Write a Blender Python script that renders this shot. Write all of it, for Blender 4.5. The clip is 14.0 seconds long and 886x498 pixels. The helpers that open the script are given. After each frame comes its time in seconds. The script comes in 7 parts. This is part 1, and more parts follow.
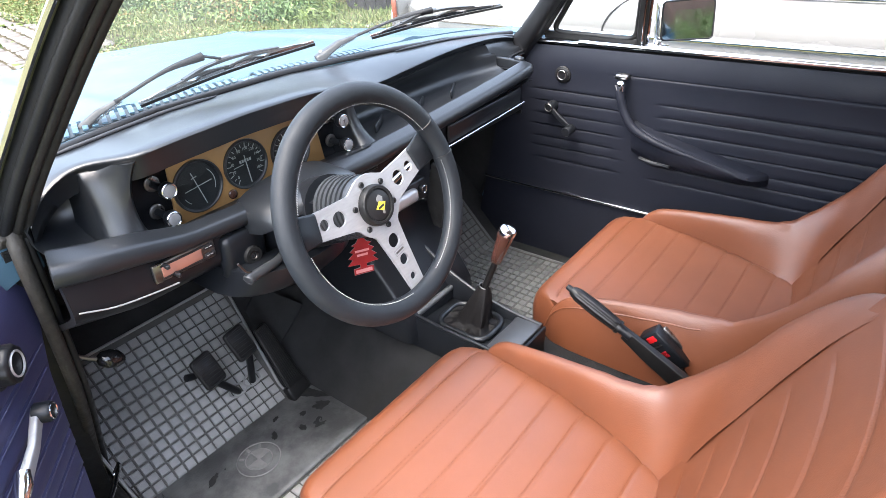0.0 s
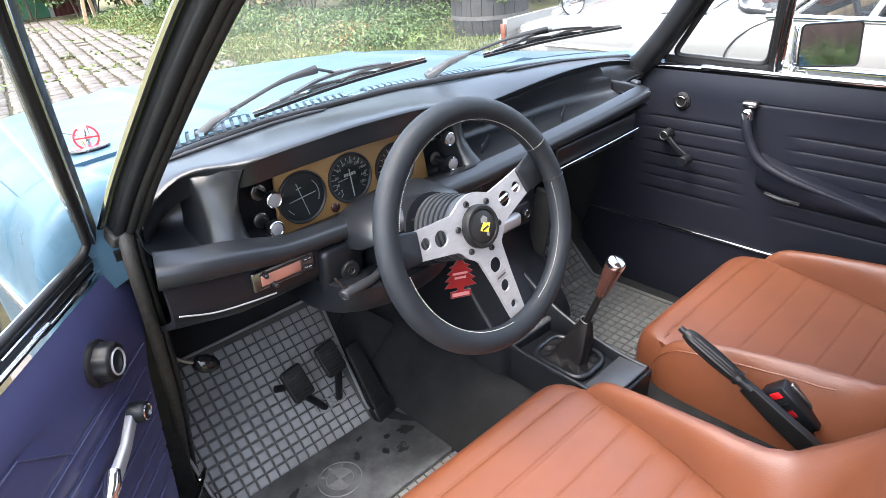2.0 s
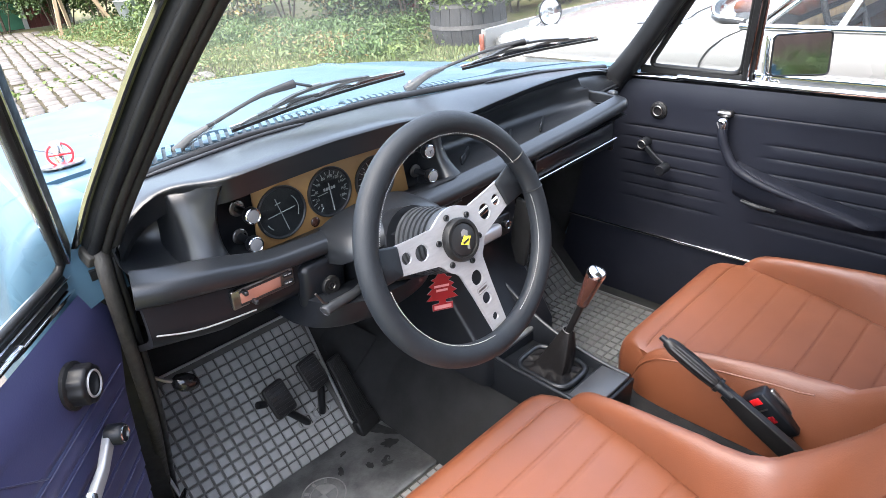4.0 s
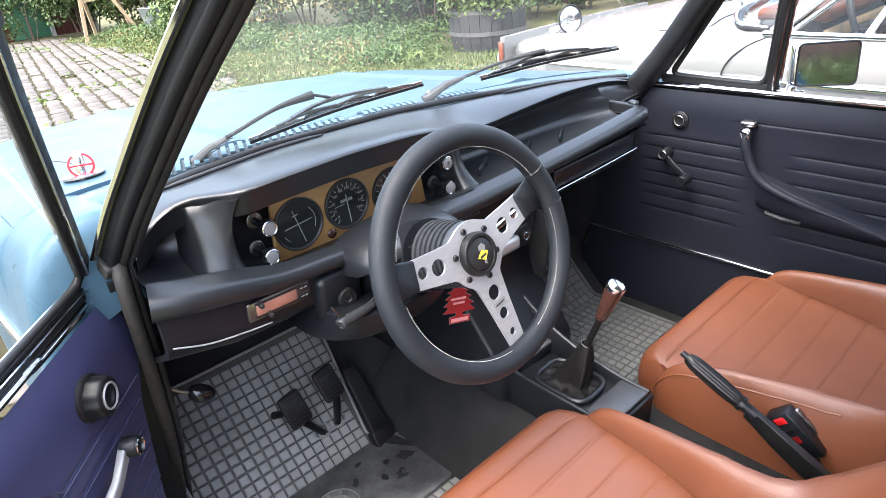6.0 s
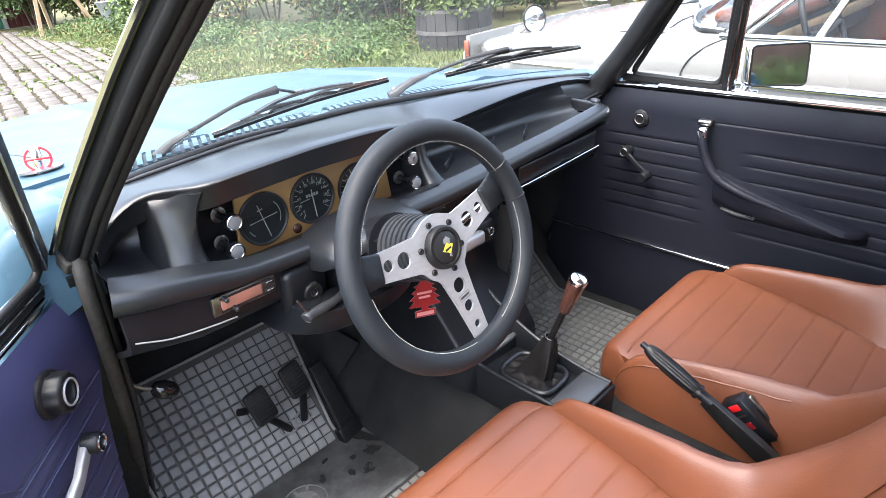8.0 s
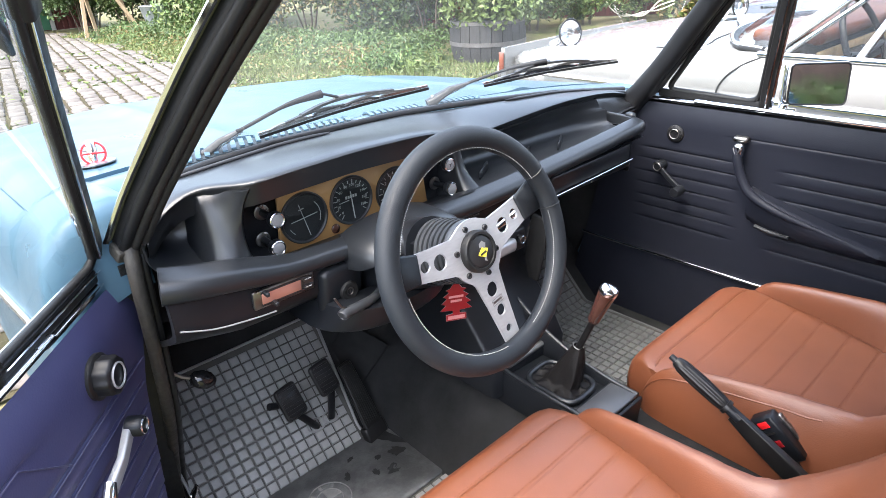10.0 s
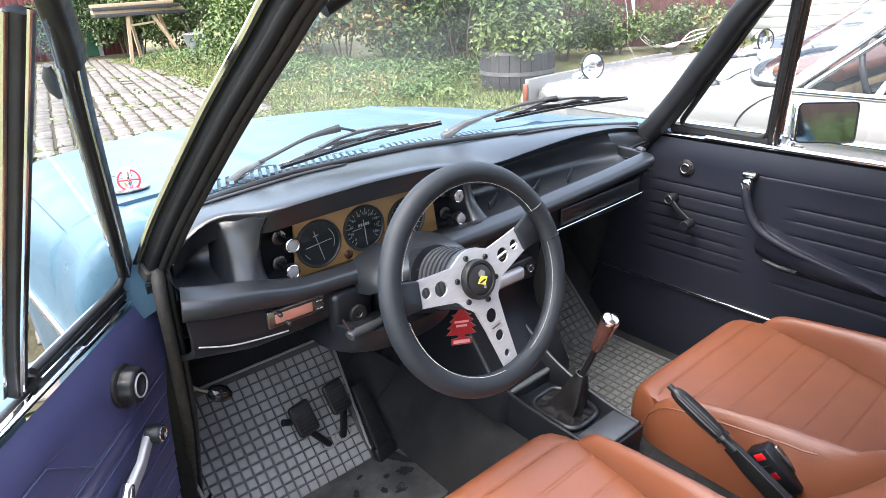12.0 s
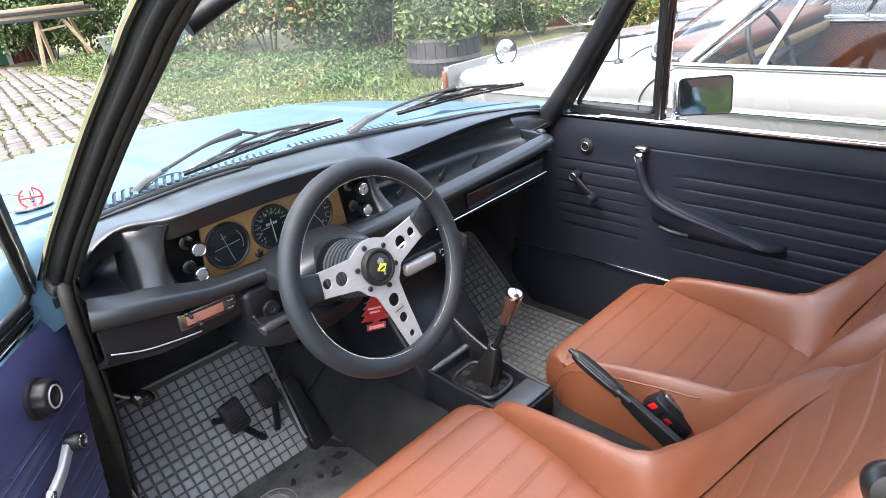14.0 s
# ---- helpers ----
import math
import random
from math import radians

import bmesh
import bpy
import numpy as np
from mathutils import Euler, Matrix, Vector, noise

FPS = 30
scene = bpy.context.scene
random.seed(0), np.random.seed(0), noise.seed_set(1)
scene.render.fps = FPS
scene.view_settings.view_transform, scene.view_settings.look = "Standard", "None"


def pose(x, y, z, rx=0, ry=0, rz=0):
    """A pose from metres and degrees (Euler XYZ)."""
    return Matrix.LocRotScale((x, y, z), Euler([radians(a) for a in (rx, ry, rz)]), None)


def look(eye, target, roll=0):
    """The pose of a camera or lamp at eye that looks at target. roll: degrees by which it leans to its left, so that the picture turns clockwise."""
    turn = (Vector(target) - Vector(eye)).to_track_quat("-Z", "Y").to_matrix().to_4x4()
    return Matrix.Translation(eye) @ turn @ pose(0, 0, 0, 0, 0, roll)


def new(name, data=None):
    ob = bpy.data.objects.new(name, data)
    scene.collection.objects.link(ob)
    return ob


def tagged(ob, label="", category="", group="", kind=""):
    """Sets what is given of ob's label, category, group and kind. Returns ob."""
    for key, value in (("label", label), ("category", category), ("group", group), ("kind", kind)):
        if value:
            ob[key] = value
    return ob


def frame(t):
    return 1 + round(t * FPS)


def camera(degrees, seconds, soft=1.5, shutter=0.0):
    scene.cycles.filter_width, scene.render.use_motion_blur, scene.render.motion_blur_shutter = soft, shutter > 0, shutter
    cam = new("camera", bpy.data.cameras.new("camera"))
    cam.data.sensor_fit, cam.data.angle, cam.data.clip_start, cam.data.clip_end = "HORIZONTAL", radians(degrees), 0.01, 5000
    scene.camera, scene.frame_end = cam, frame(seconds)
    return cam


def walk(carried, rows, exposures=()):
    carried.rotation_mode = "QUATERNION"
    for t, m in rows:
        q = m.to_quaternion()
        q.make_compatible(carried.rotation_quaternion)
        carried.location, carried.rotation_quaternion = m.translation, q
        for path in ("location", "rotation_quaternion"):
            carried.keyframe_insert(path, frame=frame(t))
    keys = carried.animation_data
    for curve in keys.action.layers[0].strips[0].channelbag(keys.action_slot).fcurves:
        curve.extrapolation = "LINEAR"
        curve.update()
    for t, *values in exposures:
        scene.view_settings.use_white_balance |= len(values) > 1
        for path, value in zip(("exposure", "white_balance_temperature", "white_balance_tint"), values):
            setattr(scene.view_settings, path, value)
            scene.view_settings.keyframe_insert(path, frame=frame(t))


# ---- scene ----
cam = camera(70.66, 14.0, 0.4)
# seconds, the eye, and yaw, pitch and roll in degrees
PATH = [
    (0, (-0.8905, -0.8708, 1.3315), (-49.410, -30.543, -4.714)),
    (0.5, (-0.8979, -0.8552, 1.3333), (-44.904, -29.472, -6.148)),
    (1, (-0.8740, -0.8424, 1.3185), (-39.625, -26.130, -7.021)),
    (1.5, (-0.8704, -0.8372, 1.3045), (-39.188, -26.903, -5.882)),
    (2, (-0.8697, -0.8248, 1.3042), (-40.213, -27.459, -5.395)),
    (2.5, (-0.8650, -0.8217, 1.3071), (-41.848, -27.997, -4.837)),
    (3, (-0.8666, -0.8220, 1.3131), (-43.301, -26.411, -4.468)),
    (3.2, (-0.8651, -0.8245, 1.3101), (-42.936, -26.699, -5.149)),
    (5.3, (-0.8632, -0.8133, 1.3115), (-41.138, -27.132, -4.846)),
    (5.5, (-0.8614, -0.8069, 1.3110), (-42.449, -27.738, -3.552)),
    (6, (-0.8531, -0.8148, 1.3174), (-40.304, -26.237, -5.770)),
    (6.5, (-0.8580, -0.8127, 1.3143), (-43.227, -26.312, -4.887)),
    (7, (-0.8568, -0.8187, 1.3119), (-44.336, -27.063, -4.099)),
    (7.5, (-0.8606, -0.8289, 1.3181), (-42.867, -26.576, -4.579)),
    (8, (-0.8608, -0.8266, 1.3150), (-43.631, -26.587, -4.513)),
    (8.2, (-0.8630, -0.8302, 1.3151), (-42.799, -26.403, -5.095)),
    (10.3, (-0.8986, -0.8330, 1.3172), (-40.758, -25.017, -2.856)),
    (10.5, (-0.9059, -0.8407, 1.3263), (-40.374, -24.234, -2.717)),
    (11, (-0.9102, -0.8650, 1.3349), (-40.116, -23.535, -2.844)),
    (11.5, (-0.8930, -0.8873, 1.3329), (-39.604, -22.994, -2.919)),
    (12, (-0.8909, -0.8973, 1.3424), (-38.454, -23.061, -3.202)),
    (12.5, (-0.8898, -0.9099, 1.3351), (-38.433, -26.270, -3.990)),
    (13, (-0.8849, -0.9243, 1.3364), (-38.840, -26.893, -3.939)),
    (13.5, (-0.8806, -0.9578, 1.3487), (-38.939, -26.029, -4.499)),
    (14, (-0.8711, -0.9984, 1.3641), (-43.524, -24.576, -5.774)),
]
WALK = [(t, pose(*eye, 0, 0, yaw) @ pose(0, 0, 0, 90 + pitch) @ pose(0, 0, 0, 0, 0, roll)) for t, eye, (yaw, pitch, roll) in PATH]
# the picture darkens a little as bright surroundings come into view
walk(cam, WALK, [(0, 3.50), (0.5, 3.41), (1.0, 3.29), (2.0, 3.33), (8.0, 3.31), (12.0, 3.30), (14.0, 3.29)])

# ---- world ----
world = bpy.data.worlds.new("overcast_sky")
scene.world = world
world.use_nodes = True
wn = world.node_tree
sky = wn.nodes.new("ShaderNodeTexSky")
sky.sky_type = "NISHITA"
sky.sun_disc = False
sky.sun_elevation, sky.sun_rotation = radians(64), radians(266)
sky.air_density, sky.dust_density, sky.ozone_density = 1.0, 4.0, 1.0
soften = wn.nodes.new("ShaderNodeHueSaturation")
soften.inputs["Saturation"].default_value = 0.76
wn.links.new(sky.outputs[0], soften.inputs["Color"])
wn.links.new(soften.outputs[0], wn.nodes["Background"].inputs["Color"])
wn.nodes["Background"].inputs["Strength"].default_value = 0.15

sun = new("sun", bpy.data.lights.new("sun", "SUN"))
sun.data.energy, sun.data.angle, sun.data.color = 0.34, radians(85), (0.98, 0.99, 1.0)
sun.matrix_world = look((-3.0, -0.2, 6.2), (0, 0, 0))


# ---- materials ----
def material(name, color, rough=0.5, metal=0.0, tint=None, scale=8.0, grain=0.0, grain_scale=300.0, wear=0.0,
             spec=0.5, coat=0.0, coat_rough=0.08, rough_var=0.0, random=0.0, stretch=(1, 1, 1), sharp=False):
    """A surface with stains at one scale, grain at another, and fine relief. tint: a second colour for the stains."""
    m = bpy.data.materials.new(name)
    m.use_nodes = True
    t, b = m.node_tree, m.node_tree.nodes["Principled BSDF"]
    b.inputs["Base Color"].default_value = (*color, 1)
    b.inputs["Roughness"].default_value, b.inputs["Metallic"].default_value = rough, metal
    b.inputs["Specular IOR Level"].default_value, b.inputs["Coat Weight"].default_value = spec, coat
    b.inputs["Coat Roughness"].default_value = coat_rough
    place = t.nodes.new("ShaderNodeTexCoord")
    mapping = t.nodes.new("ShaderNodeMapping")
    mapping.inputs["Scale"].default_value = stretch
    t.links.new(place.outputs["Object"], mapping.inputs[0])
    colour = None
    if tint or random:
        stain = t.nodes.new("ShaderNodeTexNoise")
        stain.inputs["Scale"].default_value, stain.inputs["Detail"].default_value = scale, 6
        stain.inputs["Roughness"].default_value = 0.65
        t.links.new(mapping.outputs[0], stain.inputs["Vector"])
        ramp = t.nodes.new("ShaderNodeValToRGB")
        lo, hi = (0.42, 0.58) if sharp else (0.3, 0.7)
        ramp.color_ramp.elements[0].position, ramp.color_ramp.elements[1].position = lo, hi
        ramp.color_ramp.elements[0].color = (*color, 1)
        ramp.color_ramp.elements[1].color = (*(tint or color), 1)
        t.links.new(stain.outputs[0], ramp.inputs[0])
        colour = ramp.outputs[0]
        if random:
            info, geo = t.nodes.new("ShaderNodeObjectInfo"), t.nodes.new("ShaderNodeNewGeometry")
            add = t.nodes.new("ShaderNodeMath")
            add.operation = "ADD"
            t.links.new(info.outputs["Random"], add.inputs[0])
            t.links.new(geo.outputs["Random Per Island"], add.inputs[1])
            span = t.nodes.new("ShaderNodeMapRange")
            span.inputs["From Max"].default_value = 2.0
            span.inputs["To Min"].default_value, span.inputs["To Max"].default_value = 1 - random, 1 + random
            t.links.new(add.outputs[0], span.inputs[0])
            hsv = t.nodes.new("ShaderNodeHueSaturation")
            t.links.new(colour, hsv.inputs["Color"])
            t.links.new(span.outputs[0], hsv.inputs["Value"])
            colour = hsv.outputs[0]
        t.links.new(colour, b.inputs["Base Color"])
    if rough_var:
        smear = t.nodes.new("ShaderNodeTexNoise")
        smear.inputs["Scale"].default_value, smear.inputs["Detail"].default_value = scale * 2.3, 5
        t.links.new(mapping.outputs[0], smear.inputs["Vector"])
        span = t.nodes.new("ShaderNodeMapRange")
        span.inputs["From Min"].default_value, span.inputs["From Max"].default_value = 0.3, 0.7
        span.inputs["To Min"].default_value, span.inputs["To Max"].default_value = rough - rough_var, rough + rough_var
        t.links.new(smear.outputs[0], span.inputs[0])
        t.links.new(span.outputs[0], b.inputs["Roughness"])
    if grain:
        fine = t.nodes.new("ShaderNodeTexNoise")
        fine.inputs["Scale"].default_value, fine.inputs["Detail"].default_value = grain_scale, 3
        t.links.new(mapping.outputs[0], fine.inputs["Vector"])
        bump = t.nodes.new("ShaderNodeBump")
        bump.inputs["Strength"].default_value, bump.inputs["Distance"].default_value = grain, 0.002
        t.links.new(fine.outputs[0], bump.inputs["Height"])
        t.links.new(bump.outputs[0], b.inputs["Normal"])
    return m


def glass_material(name, color, gloss=0.06, rough=0.0, film=0.0):
    """Thin clear glass: see-through, with more gloss at a slant; film: a pale patchy veil that paints haze on it."""
    m = bpy.data.materials.new(name)
    m.use_nodes = True
    t = m.node_tree
    t.nodes.clear()
    out, mix = t.nodes.new("ShaderNodeOutputMaterial"), t.nodes.new("ShaderNodeMixShader")
    clear, shine, fres = t.nodes.new("ShaderNodeBsdfTransparent"), t.nodes.new("ShaderNodeBsdfGlossy"), t.nodes.new("ShaderNodeLayerWeight")
    clear.inputs[0].default_value, shine.inputs["Roughness"].default_value = (*color, 1), rough
    slant, amount = t.nodes.new("ShaderNodeMath"), t.nodes.new("ShaderNodeMath")
    slant.operation, amount.operation = "POWER", "MULTIPLY_ADD"
    slant.inputs[1].default_value = 5.0
    amount.inputs[1].default_value, amount.inputs[2].default_value = 0.8, gloss
    t.links.new(fres.outputs["Facing"], slant.inputs[0])
    t.links.new(slant.outputs[0], amount.inputs[0])
    t.links.new(amount.outputs[0], mix.inputs[0])
    t.links.new(clear.outputs[0], mix.inputs[1])
    t.links.new(shine.outputs[0], mix.inputs[2])
    t.links.new(mix.outputs[0], out.inputs[0])
    if film:
        place, patches, span = t.nodes.new("ShaderNodeTexCoord"), t.nodes.new("ShaderNodeTexNoise"), t.nodes.new("ShaderNodeMapRange")
        patches.inputs["Scale"].default_value, patches.inputs["Detail"].default_value = 3.5, 4
        span.inputs["From Min"].default_value, span.inputs["From Max"].default_value = 0.35, 0.7
        span.inputs["To Min"].default_value, span.inputs["To Max"].default_value = 0.35 * film, 1.6 * film
        haze, veil = t.nodes.new("ShaderNodeBsdfTranslucent"), t.nodes.new("ShaderNodeMixShader")
        haze.inputs["Color"].default_value = (0.62, 0.64, 0.65, 1)
        t.links.new(place.outputs["Object"], patches.inputs["Vector"])
        t.links.new(patches.outputs[0], span.inputs[0])
        t.links.new(span.outputs[0], veil.inputs[0])
        t.links.new(mix.outputs[0], veil.inputs[1])
        t.links.new(haze.outputs[0], veil.inputs[2])
        t.links.new(veil.outputs[0], out.inputs[0])
    return m


WIPER_GREY = material("grey_black_plastic", (0.035, 0.038, 0.042), 0.4, tint=(0.025, 0.027, 0.030), scale=40, rough_var=0.06)
LEATHER = material("tan_leather", (0.156, 0.0495, 0.0205), 0.45, tint=(0.128, 0.0395, 0.0160), scale=5, grain=0.16, grain_scale=420, rough_var=0.05, spec=0.7)
THREAD = material("tan_thread", (0.095, 0.030, 0.014), 0.7)
GRIP_RUBBER = material("glossy_black_grip", (0.005, 0.005, 0.0055), 0.36, tint=(0.008, 0.008, 0.008), scale=40, rough_var=0.06, spec=0.4)
DASH_VINYL = material("black_dash_vinyl", (0.0085, 0.0100, 0.0124), 0.34, tint=(0.0115, 0.0132, 0.0155), scale=3, grain=0.10, grain_scale=500, rough_var=0.025, spec=0.54)
DASH_FACE = material("black_plastic", (0.0068, 0.0078, 0.0098), 0.36, tint=(0.0098, 0.0112, 0.0138), scale=12, grain=0.08, grain_scale=600, rough_var=0.04, spec=0.28)
WHEEL_LEATHER = material("black_wheel_leather", (0.0095, 0.0120, 0.0155), 0.52, tint=(0.013, 0.016, 0.020), scale=20, grain=0.2, grain_scale=650, rough_var=0.06, spec=0.34)
# one vinyl, coloured dark for the shaded door, violet for the skylit one
DOOR_VINYL_SHADED = material("door_vinyl_shaded", (0.0095, 0.0110, 0.0165), 0.45, tint=(0.013, 0.0145, 0.021), scale=5, grain=0.12, grain_scale=420, rough_var=0.08, spec=0.16)
DOOR_VINYL_SKYLIT = material("door_vinyl_skylit", (0.040, 0.042, 0.102), 0.42, tint=(0.052, 0.054, 0.122), scale=4, grain=0.12, grain_scale=420, rough_var=0.08, spec=0.5)
RUBBER = material("black_rubber", (0.0085, 0.0085, 0.009), 0.42, tint=(0.015, 0.015, 0.0152), scale=30, grain=0.15, grain_scale=200, rough_var=0.12, spec=0.28)
OLD_RUBBER = material("weathered_rubber", (0.008, 0.0078, 0.0076), 0.55, tint=(0.016, 0.0148, 0.0138), scale=26, grain=0.3, grain_scale=160, rough_var=0.12, stretch=(1, 1, 1))
DIRTY_RUBBER = material("dirty_brown_rubber", (0.010, 0.0098, 0.0092), 0.65, tint=(0.030, 0.026, 0.021), scale=38, grain=0.5, grain_scale=180, rough_var=0.12)
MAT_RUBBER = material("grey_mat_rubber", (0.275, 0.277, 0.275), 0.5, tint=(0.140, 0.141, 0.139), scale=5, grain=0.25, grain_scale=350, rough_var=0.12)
# darker and rougher than the tread blocks above it
MAT_GROOVE = material("dark_mat_groove", (0.045, 0.045, 0.043), 0.85, tint=(0.075, 0.073, 0.068), scale=20, grain=0.3)
# darker copy of the mat rubber, offsetting strong light on the passenger side
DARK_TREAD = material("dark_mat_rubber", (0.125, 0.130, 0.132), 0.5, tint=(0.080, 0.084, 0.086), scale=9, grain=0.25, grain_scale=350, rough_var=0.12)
MAT_SMOOTH = material("smooth_dirty_rubber", (0.050, 0.052, 0.054), 0.42, tint=(0.125, 0.128, 0.129), scale=7, grain=0.2, grain_scale=250, rough_var=0.15, sharp=True)
CARPET = material("charcoal_carpet", (0.0175, 0.0182, 0.0190), 0.95, tint=(0.029, 0.0298, 0.0305), scale=14, grain=1.0, grain_scale=900, spec=0.1)
BLUE_PAINT = material("pale_blue_paint", (0.042, 0.088, 0.126), 0.32, tint=(0.050, 0.098, 0.138), scale=3, coat=0.0, rough_var=0.05, spec=0.24)
WHITE_PAINT = material("ivory_white_paint", (0.188, 0.185, 0.174), 0.26, tint=(0.205, 0.202, 0.190), scale=2, coat=0.5, rough_var=0.05)
BLACK_PAINT = material("black_pillar_trim", (0.006, 0.0066, 0.0080), 0.46, tint=(0.010, 0.0104, 0.0115), scale=10, grain=0.15, grain_scale=220, rough_var=0.1, spec=0.25)
CHROME = material("chrome", (0.82, 0.83, 0.85), 0.10, 1.0, tint=(0.72, 0.73, 0.75), scale=20, rough_var=0.05)
BRUSHED = material("brushed_aluminium", (0.50, 0.505, 0.515), 0.42, 0.6, tint=(0.43, 0.43, 0.445), scale=60, grain=0.12, grain_scale=240, rough_var=0.06, stretch=(1, 14, 1))
STEEL = material("dull_steel", (0.32, 0.31, 0.30), 0.35, 1.0, tint=(0.2, 0.19, 0.18), scale=25, rough_var=0.1)
GOLD_PANEL = material("ochre_gauge_panel", (0.34, 0.195, 0.075), 0.42, tint=(0.29, 0.165, 0.062), scale=16, grain=0.1, grain_scale=500, rough_var=0.06)
GAUGE_BLACK = material("gauge_black", (0.010, 0.011, 0.012), 0.45, tint=(0.014, 0.014, 0.016), scale=30)
MARKING = material("pale_print", (0.40, 0.40, 0.39), 0.6)
WHITE_PLASTIC = material("white_plastic", (0.20, 0.20, 0.205), 0.35, tint=(0.16, 0.16, 0.165), scale=30)
PINK_PANEL = material("copper_heater_panel", (0.52, 0.26, 0.20), 0.34, 0.5, tint=(0.45, 0.22, 0.17), scale=30, rough_var=0.06)
RED_CARD = material("red_card", (0.27, 0.008, 0.014), 0.42, tint=(0.22, 0.007, 0.011), scale=40)
RED_PLASTIC = material("red_plastic", (0.75, 0.015, 0.02), 0.35, tint=(0.62, 0.012, 0.016), scale=60)
AMBER = material("amber_lens", (0.045, 0.018, 0.012), 0.25, coat=0.3)
YELLOW_PRINT = material("yellow_print", (0.75, 0.60, 0.06), 0.35)
# tinted darker to paint in the shade inside the white car
SHADED_GLASS = glass_material("shaded_car_glass", (0.60, 0.63, 0.63), 0.020)
# windscreen glass with a faint painted veil of haze
HAZE_GLASS = glass_material("hazy_windscreen_glass", (0.93, 0.96, 0.95), 0.03, film=0.020)
CLEAR_GLASS = glass_material("clear_glass", (0.93, 0.96, 0.95), 0.065)
COPPER_KNOB = material("brown_lacquered_wood", (0.085, 0.032, 0.022), 0.2, tint=(0.05, 0.018, 0.013), scale=30, coat=0.8, stretch=(1, 1, 0.2))
MIRROR = material("mirror_glass", (0.62, 0.66, 0.64), 0.06, 1.0, tint=(0.56, 0.60, 0.58), scale=14, rough_var=0.03)
# headlining is out of view, kept pale to bounce light into the cabin
HEADLINER = material("off_white_headliner", (0.55, 0.54, 0.50), 0.8, tint=(0.5, 0.49, 0.45), scale=5, grain=0.3)
CREAM_EDGE = material("greenish_cream_edge", (0.17, 0.18, 0.10), 0.35, tint=(0.12, 0.13, 0.07), scale=8, rough_var=0.1)


# ---- mesh helpers ----
def join(*geos):
    v, f = [], []
    for gv, gf in geos:
        n = len(v)
        v += [tuple(p) for p in gv]
        f += [[i + n for i in q] for q in gf]
    return v, f


def moved(geo, m):
    return [tuple(m @ Vector(p)) for p in geo[0]], geo[1]


def from_bm(bm):
    bm.verts.index_update()
    geo = [tuple(v.co) for v in bm.verts], [[v.index for v in f.verts] for f in bm.faces]
    bm.free()
    return geo


def box(size, at=(0, 0, 0), bevel=0.0, turn=(0, 0, 0), segments=2):
    """A box of that size round at, with rounded edges."""
    bm = bmesh.new()
    bmesh.ops.create_cube(bm, size=1.0, matrix=Matrix.Diagonal((*size, 1)))
    if bevel:
        bmesh.ops.bevel(bm, geom=bm.edges[:], offset=bevel, segments=segments, affect="EDGES", profile=0.5)
    return moved(from_bm(bm), pose(*at, *turn))


def prism(outline, depth, bevel=0.0, segments=1):
    """The outline (x, y), filled, from z = 0 to depth, its upper and lower rims bevelled."""
    bm = bmesh.new()
    face = bm.faces.new([bm.verts.new((x, y, 0)) for x, y in outline])
    made = bmesh.ops.extrude_face_region(bm, geom=[face])
    bmesh.ops.translate(bm, verts=[e for e in made["geom"] if isinstance(e, bmesh.types.BMVert)], vec=(0, 0, depth))
    bmesh.ops.recalc_face_normals(bm, faces=bm.faces[:])
    if bevel:
        rims = [e for e in bm.edges if abs(e.verts[0].co.z - e.verts[1].co.z) < 1e-6]
        bmesh.ops.bevel(bm, geom=rims, offset=bevel, segments=segments, affect="EDGES", profile=0.5)
    return from_bm(bm)


def loft(rows, closed=False, cap=False):
    """Faces between rows of points, of one count each; closed: each row is a ring."""
    n = len(rows[0])
    v = [tuple(p) for row in rows for p in row]
    f = [[r * n + i, r * n + (i + 1) % n, (r + 1) * n + (i + 1) % n, (r + 1) * n + i]
         for r in range(len(rows) - 1) for i in range(n if closed else n - 1)]
    if cap:
        f += [list(range(n))[::-1], [(len(rows) - 1) * n + i for i in range(n)]]
    return v, f


def lathe(profile, n=32, m=None):
    """The profile (radius, height) turned about z."""
    rows = [[(r * math.cos(a), r * math.sin(a), z) for a in (2 * math.pi * i / n for i in range(n))] for r, z in profile]
    geo = loft(rows, True, True)
    return moved(geo, m) if m else geo


def spline(points, n):
    """n points along a smooth curve through the points."""
    p = [Vector(q) for q in points]
    p = [2 * p[0] - p[1], *p, 2 * p[-1] - p[-2]]
    out = []
    for k in range(n):
        u = k / (n - 1) * (len(p) - 3)
        i = min(int(u), len(p) - 4)
        u -= i
        a, b, c, d = p[i:i + 4]
        out.append(0.5 * (2 * b + (c - a) * u + (2 * a - 5 * b + 4 * c - d) * u * u + (3 * b - a - 3 * c + d) * u ** 3))
    return out


